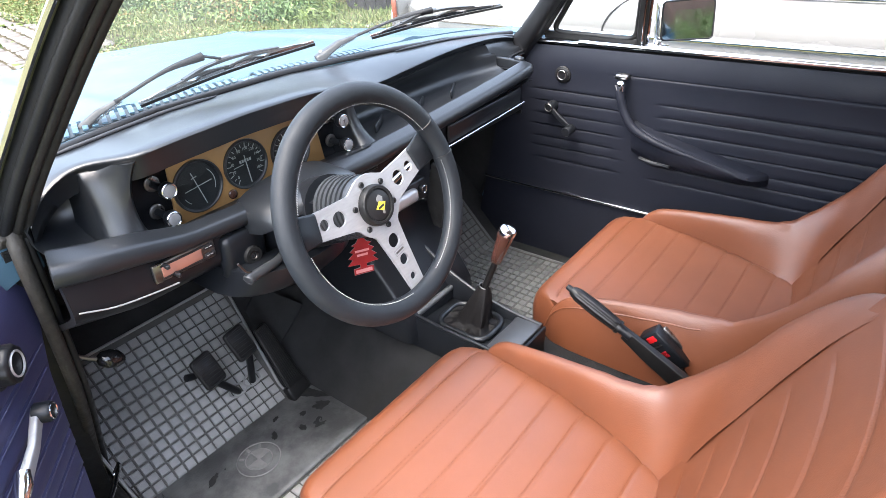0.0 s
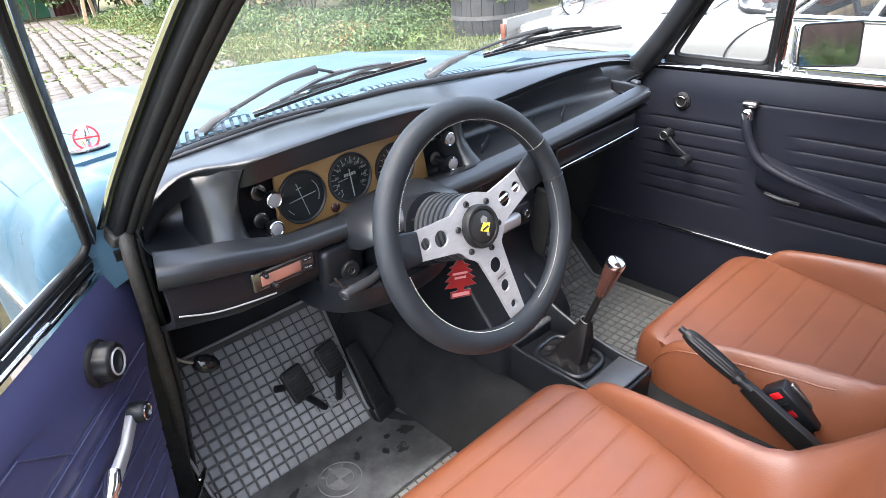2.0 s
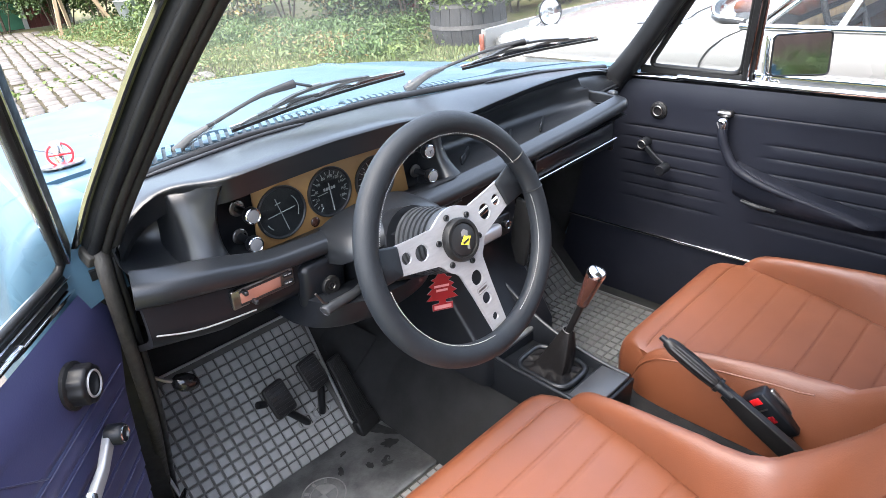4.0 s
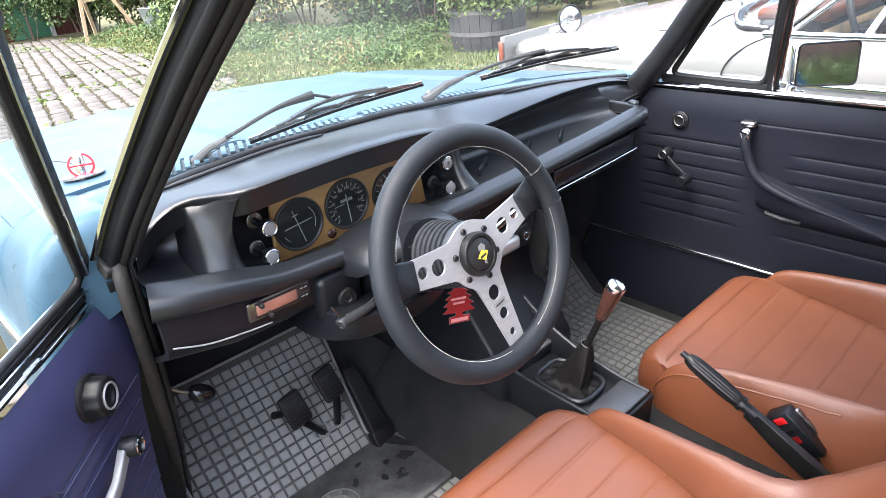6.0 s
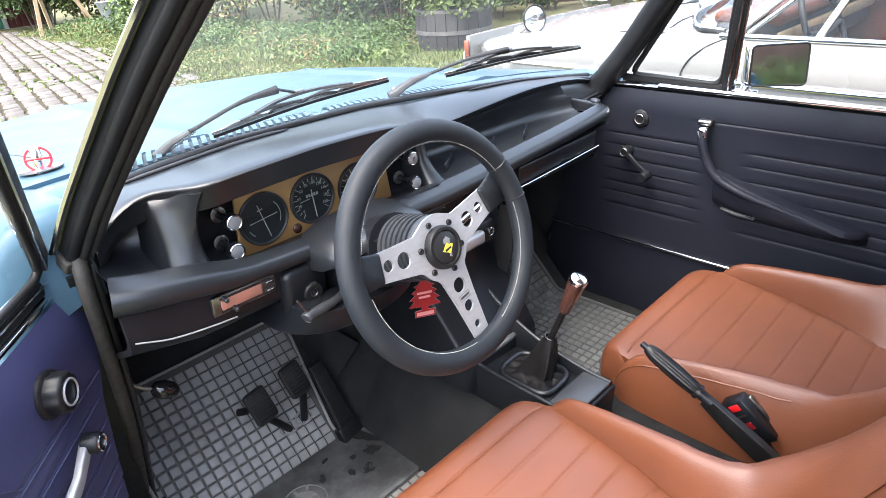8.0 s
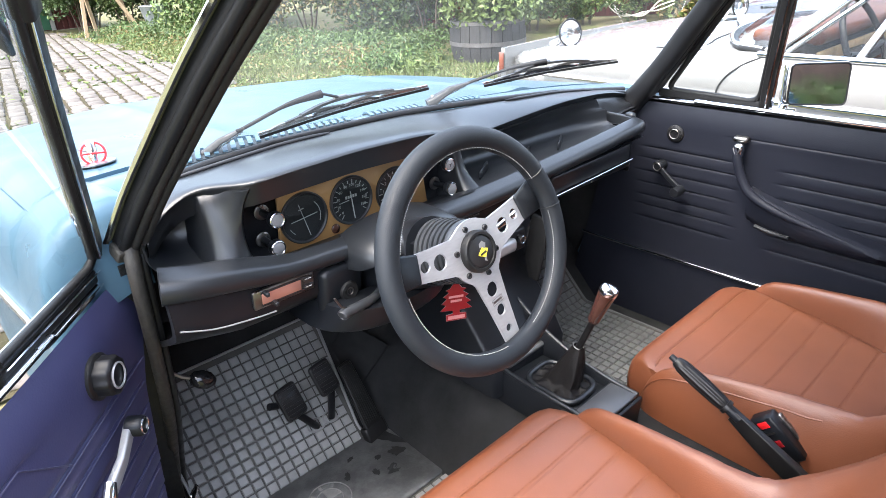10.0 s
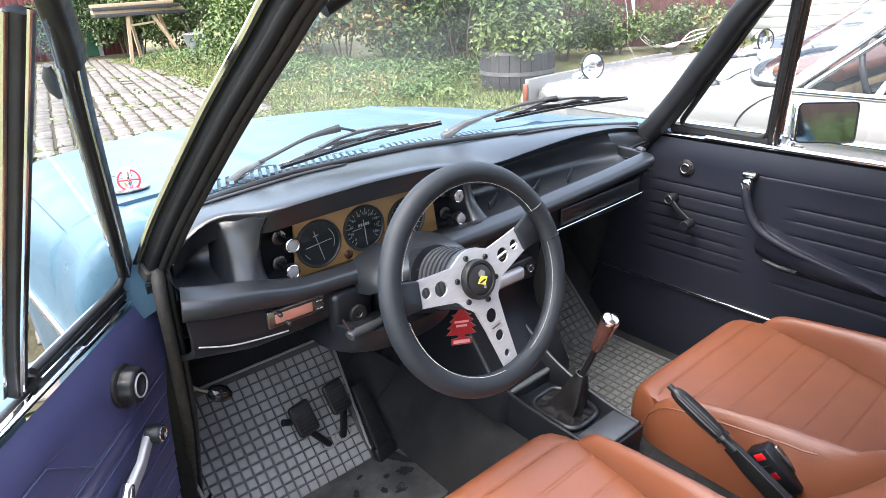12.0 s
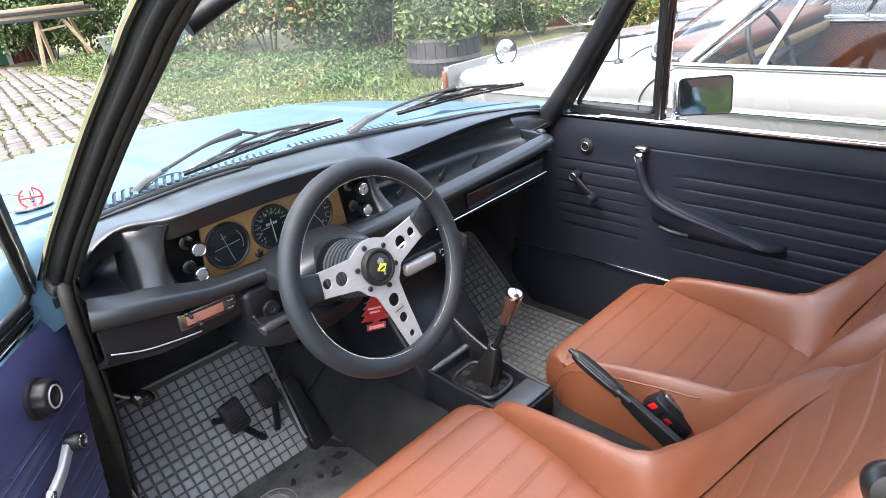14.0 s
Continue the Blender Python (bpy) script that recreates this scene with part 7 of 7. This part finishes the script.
part("door_frame", box((0.10, 0.06, 2.0), (1.58, -0.03, 1.0), 0.005), WHITE_BOARD, shed)
part("roof", box((4.2, 2.4, 0.10), (0, 1.0, 2.75), 0.01, (12, 0, 0)), BARREL_WOOD, shed)

tr = thing("trestle_table", "bare wood trestle with stacked planks", "trestle", (3.06, 14.7, 0.0))
for a, b in (((-0.12, -0.05, 0.0), (0.02, 0.0, 1.02)), ((0.25, 0.5, 0.0), (0.15, 0.35, 1.02)), ((1.05, -0.05, 0.0), (0.55, 0.05, 1.02)), ((1.1, 0.6, 0.0), (0.8, 0.4, 1.02))):
    part("leg", tube([a, b], 0.032, section=[(-1, -1), (1, -1), (1, 1), (-1, 1)], up=(0, 1, 0)), PALE_WOOD, tr)
part("brace", tube([(0.0, 0.0, 0.82), (0.66, 0.05, 0.88)], 0.02, section=[(-1, -1), (1, -1), (1, 1), (-1, 1)], up=(0, 1, 0)), PALE_WOOD, tr)
for k, z in enumerate((1.055, 1.125, 1.195, 1.262)):
    part("plank", box((2.0 - 0.1 * k, 0.20, 0.066), (0.35 - 0.05 * k, 0.05 + 0.06 * (k % 2), z), 0.004, (0, 0.5 - 0.3 * k, 3 - 2 * k)), PALE_WOOD if k % 2 else BARREL_WOOD, tr)

bu = thing("zinc_bucket", "dented zinc bucket with dry stalks", "bucket", (4.32, 14.25, 0.10))
part("tub", lathe([(0.19, 0.0), (0.285, 0.46), (0.295, 0.47), (0.285, 0.465), (0.19, 0.02)], 28), ZINC, bu)
part("rim", tube(circle(0.292, 28, pose(0, 0, 0.47)), 0.010, 6, closed=True), ZINC, bu)
part("stalks", join(*[tube([(0.1 * math.cos(k), 0.1 * math.sin(k), 0.3), (0.35 * math.cos(k), 0.35 * math.sin(k), 0.52 + 0.12 * (k % 3))], 0.008, 5) for k in range(9)]), BARK, bu)
part("stand", box((0.40, 0.40, 0.10), (0, 0, -0.05), 0.02), BARREL_WOOD, bu, "rough wooden block")

# red board wall behind the hedge, and the hose placed before it to fit the camera's view
wl = thing("red_board_wall", "red board outbuilding wall behind the hedge", "wall", (10.6, 6.0, 0.0), kind="structure")
wm = pose(0, 0, 0, 0, 0, -52)
for k in range(33):
    part("board", moved(box((0.175, 0.03, 3.2), (-4.6 + 0.18 * k, 0, 1.6), 0.004, segments=1), wm), RED_WOOD, wl)
part("backing", moved(box((5.95, 0.06, 3.2), (-1.72, 0.05, 1.6)), wm), RED_WOOD, wl)
hs = thing("garden_hose", "pale garden hose draped in loops before the red wall", "hose", (9.3, 5.5, 0.0))
for k in range(3):
    part("loop", tube(spline([(0.05 * k, 0.72 - 0.03 * k, 1.25), (0, 0.64 - 0.02 * k, 0.81), (0, 0.49, 0.41 - 0.04 * k), (0, 0.15, 0.17 - 0.03 * k), (0.02 * k, -0.25, 0.13 + 0.03 * k), (0.05, -0.50, 0.36 - 0.07 * k), (0.1, -0.75, 0.42 - 0.05 * k)], 30), 0.011, 8), HOSE, hs)
hw = thing("white_house_corner", "white boarded house front with a window", "house", (13.5, 3.2, 0.0))
hmx = pose(0, 0, 0, 0, 0, -52)
for k in range(16):
    part("board", moved(box((5.2, 0.03, 0.19), (0.05, 0, 0.1 + 0.2 * k), 0.004, segments=1), hmx), WHITE_BOARD, hw)
part("backing", moved(box((5.2, 0.1, 3.3), (0.05, 0.07, 1.6)), hmx), WHITE_BOARD, hw)
wi = part("window", moved(box((1.1, 0.04, 1.2), (-1.2, -0.02, 1.35)), hmx), material("dark_pane", (0.03, 0.035, 0.04), 0.05, coat=0.6), hw)
for dx in (-0.55, 0, 0.55):
    part("window_bar", moved(box((0.07, 0.06, 1.3), (-1.2 + dx, -0.04, 1.35), 0.006), hmx), WHITE_BOARD, wi)

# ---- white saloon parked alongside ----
# black for thin lines that paint the shade in the shut gaps
GAP_SHADE = material("black_gap_shade", (0.03, 0.03, 0.03), 0.8)
wc = thing("white_car", "ivory white vintage saloon parked alongside, chrome trim", "car")
X0, X1 = 1.56, 3.14
XM = 0.5 * (X0 + X1)
Y_FRONT = 1.53


def white_section(y):
    """Half-section of the body at y: (x from the side, z)."""
    f = max(0.0, (y - 0.95) / 0.45)
    tuck = 0.10 * f ** 3
    b = 0.905 - 0.03 * max(0.0, y - 0.2) - 0.05 * f ** 2
    return [(0.10 + tuck, 0.28), (0.06 + tuck, 0.36), (0.022 + tuck, 0.55), (0.006 + tuck, 0.70), (0.001 + tuck, 0.735), (0.008 + tuck, 0.745), (0.004 + tuck, 0.755), (0.002 + tuck, 0.78), (0.010 + tuck, b - 0.045), (0.030 + tuck, b - 0.012), (0.065 + tuck, b), (0.13 + tuck, b - 0.006)]


ys = np.concatenate([np.linspace(-3.0, 0.9, 28), np.linspace(0.98, Y_FRONT, 12)])
for s in (0, 1):
    rows = [[((X0 + x) if s == 0 else (X1 - x), y, z) for x, z in white_section(y)] for y in ys]
    part("body_side", slab(loft(rows), (0.02 if s == 0 else -0.02, 0, 0)), WHITE_PAINT, wc)


def hood(u, v):
    y = 0.42 + (Y_FRONT - 0.02 - 0.42) * v
    f = max(0.0, (y - 0.95) / 0.45)
    x = X0 + 0.12 + 0.10 * f ** 3 + (X1 - X0 - 0.24 - 0.20 * f ** 3) * u
    e = 0.905 - 0.03 * max(0.0, y - 0.2) - 0.05 * f ** 2
    return x, y, e - 0.006 + 0.035 * math.sin(math.pi * u) ** 0.6 * (1 - 0.4 * f)


part("bonnet", slab(grid(hood, 24, 24), (0, 0, -0.02)), WHITE_PAINT, wc)
part("front_face", slab(loft([[(x, Y_FRONT - 0.02 + 0.03 * math.sin(math.pi * (x - X0) / (X1 - X0)), z) for x in np.linspace(X0 + 0.1, X1 - 0.1, 13)] for z in (0.835, 0.70, 0.45, 0.30)]), (0, -0.03, 0)), WHITE_PAINT, wc)
part("headlight_rim", lathe([(0.10, 0.0), (0.105, 0.02), (0.09, 0.03)], 28, pose(X0 + 0.22, Y_FRONT + 0.01, 0.70, -90)), CHROME, wc)
part("side_lamp", box((0.014, 0.030, 0.10), (X0 + 0.085, Y_FRONT - 0.03, 0.765), 0.005), material("orange_red_lens", (0.17, 0.045, 0.022), 0.25, coat=0.5), wc, "orange-red side lamp")
part("cowl", slab(grid(lambda u, v: (X0 + 0.10 + (X1 - X0 - 0.2) * u, 0.20 + 0.23 * v, 0.900 + 0.03 * math.sin(math.pi * u) ** 0.6), 16, 4), (0, 0, -0.02)), WHITE_PAINT, wc)
# greenhouse
WB = [(X0 + 0.10, 0.16, 0.905), (X0 + 0.16, 0.30, 0.915), (XM - 0.3, 0.42, 0.935), (XM + 0.3, 0.42, 0.935), (X1 - 0.16, 0.30, 0.915), (X1 - 0.10, 0.16, 0.905)]
WT = [(X0 + 0.20, -0.36, 1.36), (X0 + 0.26, -0.27, 1.375), (XM - 0.25, -0.20, 1.39), (XM + 0.25, -0.20, 1.39), (X1 - 0.26, -0.27, 1.375), (X1 - 0.20, -0.36, 1.36)]
wb, wt = spline(WB, 22), spline(WT, 22)
ws = part("windscreen", loft([[b.lerp(t, k) for b, t in zip(wb, wt)] for k in (0, 0.25, 0.5, 0.75, 1.0)]), CLEAR_GLASS, wc)
ws.visible_shadow = False
part("screen_rubber", tube(wb, 0.016, 8), RUBBER, ws)
part("screen_chrome", tube([p + Vector((-0.0, 0.012, 0.012)) for p in wb], 0.008, 8), CHROME, ws)
for s in (-1, 1):
    X = (lambda d: X0 + d) if s < 0 else (lambda d: X1 - d)
    part("screen_pillar", tube([(X(0.10), 0.15, 0.90), (X(0.20), -0.36, 1.365)], 0.022, section=BAR, up=(1, 0, 0)), WHITE_PAINT, wc)
    part("pillar_chrome", tube([(X(0.088), 0.13, 0.905), (X(0.188), -0.38, 1.368)], 0.008, 8), CHROME, wc)
    part("belt_chrome", tube([(X(0.035), 0.16, 0.908), (X(0.035), -1.5, 0.905), (X(0.04), -2.6, 0.90)], 0.011, 8), CHROME, wc, "chrome strip below the windows")
    part("door_top", box((0.03, 2.6, 0.02), (X(0.075), -1.12, 0.900), 0.006), WHITE_PAINT, wc)
    for y0, y1 in ((-0.16, -0.36), (-1.05, -1.10)):
        part("window_post", tube([(X(0.075), y0, 0.905), (X(0.185), y1, 1.36)], 0.012, section=BAR, up=(1, 0, 0)), CHROME, wc, "chrome window post")
    part("upper_frame", tube([(X(0.09), 0.08, 0.912), (X(0.195), -0.42, 1.345), (X(0.20), -1.6, 1.36)], 0.010, 8), CHROME, wc)
    part("side_glass", loft([[(X(0.08), 0.10, 0.91), (X(0.08), -2.0, 0.91)], [(X(0.19), -0.40, 1.36), (X(0.19), -2.0, 1.36)]]), SHADED_GLASS, wc)
    # door gap, a curved line of painted shade ahead of the windscreen pillar, and the lower flank crease
    gap = spline([(X(0.020), 0.290, 0.55), (X(0.004), 0.288, 0.70), (X(0.000), 0.286, 0.755), (X(0.000), 0.277, 0.787), (X(0.003), 0.255, 0.822), (X(0.007), 0.225, 0.850), (X(0.018), 0.190, 0.875), (X(0.036), 0.140, 0.895), (X(0.064), 0.085, 0.907)], 30)
    shut = spline([(X(0.11), 0.62, 0.893), (X(0.115), 0.50, 0.897), (X(0.150), 0.425, 0.905), (X(0.30), 0.425, 0.925), (XM, 0.43, 0.938)], 24)
    part("bonnet_gap", tube(shut, 0.0032, 6), GAP_SHADE, wc)
    part("door_gap", tube(gap, 0.0032, 6), GAP_SHADE, wc)
    part("flank_trim", tube([(X(-0.004), 1.15, 0.748), (X(-0.004), -2.9, 0.745)], 0.009, 8), CHROME, wc)
part("roof", slab(grid(lambda u, v: (X0 + 0.19 + (X1 - X0 - 0.38) * u, -0.22 - 1.9 * v, 1.37 + 0.045 * math.sin(math.pi * u)), 12, 12), (0, 0, -0.03)), WHITE_PAINT, wc)
part("tail_panel", box((X1 - X0 - 0.1, 0.05, 0.6), (XM, -3.0, 0.60), 0.02), WHITE_PAINT, wc)
part("boot_lid", box((X1 - X0 - 0.2, 0.9, 0.04), (XM, -2.55, 0.89), 0.015), WHITE_PAINT, wc)
part("rear_window_frame", tube([(X0 + 0.2, -2.1, 1.36), (X0 + 0.15, -2.4, 0.92)], 0.04, section=BAR, up=(1, 0, 0)), WHITE_PAINT, wc)
part("rear_window_frame", tube([(X1 - 0.2, -2.1, 1.36), (X1 - 0.15, -2.4, 0.92)], 0.04, section=BAR, up=(1, 0, 0)), WHITE_PAINT, wc)
part("cabin_floor", box((X1 - X0 - 0.16, 2.6, 0.05), (XM, -1.0, 0.42)), DARK_INSIDE, wc)
part("door_card", box((0.03, 2.3, 0.42), (X0 + 0.10, -1.0, 0.68), 0.01), BROWN_TRIM, wc)
part("door_card", box((0.03, 2.3, 0.42), (X1 - 0.10, -1.0, 0.68), 0.01), BROWN_TRIM, wc)
part("dashboard", box((X1 - X0 - 0.26, 0.24, 0.18), (XM, 0.12, 0.86), 0.04), DARK_INSIDE, wc)
part("dash_pad", box((X1 - X0 - 0.28, 0.26, 0.05), (XM, 0.11, 0.955), 0.02), BROWN_TRIM, wc, "brown padded dashboard top")
part("dash_strip", box((X1 - X0 - 0.28, 0.02, 0.05), (XM, -0.01, 0.885), 0.008), PALE_WOOD, wc, "pale wood dashboard strip")
for s in (-1, 1):
    part("seat_back", box((0.55, 0.14, 0.60), (XM + s * 0.34, -1.05, 0.78), 0.05, (-12, 0, 0)), BROWN_TRIM, wc, "brown leather seat back")
    part("seat_cushion", box((0.55, 0.5, 0.16), (XM + s * 0.34, -0.75, 0.55), 0.05), BROWN_TRIM, wc)
swc = thing("white_car_steering_wheel", "thin black steering wheel inside the white car", "steering wheel", (XM - 0.36, -0.08, 0.89))
part("rim", tube(circle(0.20, 40, face(0, 0, 0, (1, 0, 0), (0, 0.42, 0.9))), 0.012, 8, closed=True), GAUGE_BLACK, swc)
part("spoke", tube([face(0, 0, 0, (1, 0, 0), (0, 0.42, 0.9)) @ Vector(p) for p in ((-0.19, 0, 0), (0, -0.02, -0.02), (0.19, 0, 0))], 0.012, 8), GAUGE_BLACK, swc)
part("column", tube([(0, 0, -0.01), (0, 0.30, -0.14)], 0.03, 10), GAUGE_BLACK, swc)

def wing_mirror(x, y, z):
    w = thing("wing_mirror", "round chrome wing mirror on the white car", "wing mirror", (x, y, z), "wing mirrors of the white car")
    d = Vector((-0.30, -0.947, 0.12)).to_track_quat("Z", "Y").to_matrix().to_4x4()
    part("bowl", lathe([(0.004, -0.085), (0.030, -0.070), (0.052, -0.035), (0.062, 0.0), (0.064, 0.008), (0.060, 0.012), (0.056, 0.008)], 32, Matrix.Translation((0, 0, 0.060)) @ d), CHROME, w)
    part("glass", lathe([(0.056, 0.007), (0.0005, 0.0085)], 32, Matrix.Translation((0, 0, 0.060)) @ d), MIRROR, w)
    part("rim", tube(circle(0.0615, 32, Matrix.Translation((0, 0, 0.060)) @ d @ Matrix.Translation((0, 0, 0.010))), 0.0045, 6, closed=True), RUBBER, w, "dark mirror rim")
    part("foot", tube(spline([(0.0, 0.10, 0.0), (0.0, 0.055, 0.022), (0.0, 0.02, 0.045)], 7), [0.020, 0.018, 0.016, 0.014, 0.012, 0.011, 0.010], 10), CHROME, w)


wing_mirror(X0 + 0.12, 1.09, 0.868)
wing_mirror(X1 - 0.10, 0.89, 0.872)
ant = thing("antenna", "short black aerial on the white car", "antenna", (1.640, 0.430, 0.896))
part("mast", tube([(0, 0, 0), (0.004, 0.0, 0.15)], 0.004, 6), GAUGE_BLACK, ant)
part("foot", lathe([(0.022, 0), (0.018, 0.014), (0.006, 0.022)], 16), GAUGE_BLACK, ant)
for px in (XM - 0.30, XM + 0.25):
    ww = thing("white_car_wiper", "chrome wiper on the white car", "windscreen wiper", (px, 0.44, 0.945), "wipers of the white car")
    part("arm", tube([(0, 0, 0), (-0.20, -0.06, 0.05), (-0.42, -0.10, 0.075)], 0.006, 6), CHROME, ww)
    part("blade", tube([(-0.22, -0.075, 0.055), (-0.62, -0.11, 0.085)], 0.006, 6), RUBBER, ww)



def road_wheel(parent, x, y, r=0.30):
    w = part("wheel", lathe([(r - 0.09, -0.08), (r - 0.02, -0.085), (r, -0.06), (r, 0.06), (r - 0.02, 0.085), (r - 0.09, 0.08)], 36, pose(x, y, r, 0, 90, 0)), RUBBER, parent, "black tyre on a steel rim")
    part("rim", lathe([(r - 0.09, -0.07), (r - 0.10, 0.05), (0.05, 0.06), (0.001, 0.065)], 28, pose(x, y, r, 0, 90, 0)), STEEL, w)


for cx, half, parent, ya in ((0.0, 0.67, car, 0.95), (XM, 0.68, wc, 0.98)):
    for s in (-1, 1):
        for y in (ya, ya - 2.5):
            road_wheel(parent, cx + s * half, y)

# ---- grey car beyond the white one ----
gc = thing("grey_car", "dark grey saloon parked beyond the white car", "car", (5.15, 0.0, 0.0))
GREY_PAINT = material("dark_grey_paint", (0.055, 0.060, 0.070), 0.25, tint=(0.066, 0.071, 0.081), scale=3, coat=0.4)
rows = []
for y, h, w in ((1.62, 0.55, 0.66), (1.60, 0.70, 0.70), (1.50, 0.80, 0.73), (1.0, 0.85, 0.77), (0.45, 0.89, 0.79), (-0.6, 0.91, 0.80), (-1.8, 0.90, 0.79), (-2.4, 0.82, 0.74), (-2.5, 0.55, 0.70)):
    rows.append([(-w + 0.06, y, 0.28), (-w, y, 0.38), (-w, y, 0.62), (-w + 0.01, y, h - 0.07), (-w + 0.06, y, h - 0.01), (-0.3, y, h + 0.02), (0.3, y, h + 0.02), (w - 0.06, y, h - 0.01), (w - 0.01, y, h - 0.07), (w, y, 0.62), (w, y, 0.38), (w - 0.06, y, 0.28)])
part("body", loft(rows, True, True), GREY_PAINT, gc, smooth=50)
part("glasshouse", loft([[(s * x, y, z) for s, x in ((-1, 1), (1, 1)) for x in [w]] + [(w, yb, z), (-w, yb, z)] for w, y, yb, z in ((0.70, 0.42, -1.75, 0.88), (0.60, -0.22, -1.45, 1.30))], True, True), material("dark_car_glass", (0.03, 0.035, 0.04), 0.06, coat=0.6), gc, "dark window glass", smooth=20)
part("roof", slab(grid(lambda u, v: (-0.61 + 1.22 * u, -0.20 - 1.28 * v, 1.30 + 0.05 * math.sin(math.pi * u) ** 0.7 * math.sin(math.pi * (0.1 + 0.8 * v))), 10, 10), (0, 0, -0.03)), GREY_PAINT, gc)
for s in (-1, 1):
    part("pillar", tube([(s * 0.70, 0.42, 0.88), (s * 0.60, -0.22, 1.31)], 0.022, section=BAR, up=(1, 0, 0)), GREY_PAINT, gc)
    part("door_mirror", lathe([(0.02, -0.06), (0.06, -0.02), (0.07, 0.01), (0.06, 0.015), (0.001, 0.012)], 20, pose(s * 0.80, 0.62, 0.95, 90, 0, 0)), CHROME, gc, "round chrome mirror")
    for y in (0.95, -1.55):
        road_wheel(gc, s * 0.70, y)

# ---- setts ----
sett_mesh = []
for k in range(6):
    r = random.Random(k)
    sx, sy = 0.146 + 0.022 * r.random(), 0.188 + 0.034 * r.random()
    top = [(x * sx / 2 * (0.90 + 0.14 * r.random()), y * sy / 2 * (0.90 + 0.14 * r.random())) for x, y in ((-1, -1), (0, -1.03), (1, -1), (1.03, 0), (1, 1), (0, 1.03), (-1, 1), (-1.03, 0))]
    rows = [[(x * 1.02, y * 1.02, -0.05) for x, y in top], [(x * 1.0, y * 1.0, 0.010) for x, y in top], [(x * 0.93, y * 0.93, 0.019) for x, y in top], [(x * 0.74, y * 0.74, 0.025) for x, y in top]]
    g = loft(rows, True, False)
    g[1].append([24 + i for i in range(8)])
    me = bpy.data.meshes.new("sett")
    me.from_pydata(g[0], [], g[1])
    me.polygons.foreach_set("use_smooth", [True] * len(me.polygons))
    me.set_sharp_from_angle(angle=radians(50))
    me.materials.append(SETT)
    me.materials.append(JOINT)
    # sides take the joint colour, which paints the shade between the setts
    for q in me.polygons[:8]:
        q.material_index = 1
    sett_mesh.append((me, g))
paving = tagged(part("pavement", loft([[(x, y, 0.003) for x in np.linspace(-6, 2.05 if y < 6 else 2.75, 12)] for y in np.linspace(1.5, 17.6, 20)]), JOINT), "worn granite setts with moss in the joints", "pavement", kind="structure")
rowdir = radians(-8.5)
near, v, f = [], [], []
rs = random.Random(5)
cells = []
for i in range(-60, 100):
    for j in range(-14, 84):
        lx, ly = i * 0.186 + 0.010 * rs.random(), (j + 0.5 * (i % 2) + 0.12 * rs.random()) * 0.240
        x, y = lx * math.cos(rowdir) - ly * math.sin(rowdir), lx * math.sin(rowdir) + ly * math.cos(rowdir) + 2.0
        lim = float(np.interp(y, [0, 4, 6, 7, 9, 12, 17], [1.9, 2.0, 2.1, 2.4, 2.7, 2.9, 2.9])) + 0.15 * math.sin(3.1 * y)
        if -5.95 < x < lim and 1.6 < y < 17.5 and rs.random() > 0.03:
            cells.append((x, y, rs.random()))
cells.sort(key=lambda c: (c[0] - 1.0) ** 2 + (c[1] - 6.0) ** 2)
for n, (x, y, r) in enumerate(cells):
    m = pose(x, y, -0.002 + 0.004 * rs.random(), 3.2 * rs.random() - 1.6, 3.2 * rs.random() - 1.6, math.degrees(rowdir) + 9 * rs.random() - 4.5)
    me, g = sett_mesh[int(r * 6) % 6]
    if n < 300:
        ob = new("sett", me)
        ob.parent, ob.matrix_basis = paving, m
    else:
        n0 = len(v)
        v += [tuple(m @ Vector(p)) for p in g[0]]
        f += [[i + n0 for i in q] for q in g[1]]
far = tagged(part("far_setts", (v, f), SETT, paving, smooth=50), kind="stuff")
far.data.materials.append(JOINT)
# same painted shade on the sides of the far setts
far.data.polygons.foreach_set("material_index", [1 if k % 25 < 8 else 0 for k in range(len(f))])
n = 5000
p = np.stack([-3 + 5.6 * rng.random(n), 4.6 + 12 * rng.random(n), 0.02 * rng.random(n)], 1)
spot = np.array([noise.noise(Vector((a * 0.9, b * 0.9, 0))) for a, b, _ in p])
p = p[spot > 0.12]
q = rng.normal(size=p.shape) + np.array([0, -0.4, 0.6])
q /= np.linalg.norm(q, axis=1)[:, None]
tagged(part("joint_moss", cards(p, q, 0.05, 1.8), LEAF_LIGHT, smooth=0), "low weeds growing between the setts", "weeds", kind="stuff")
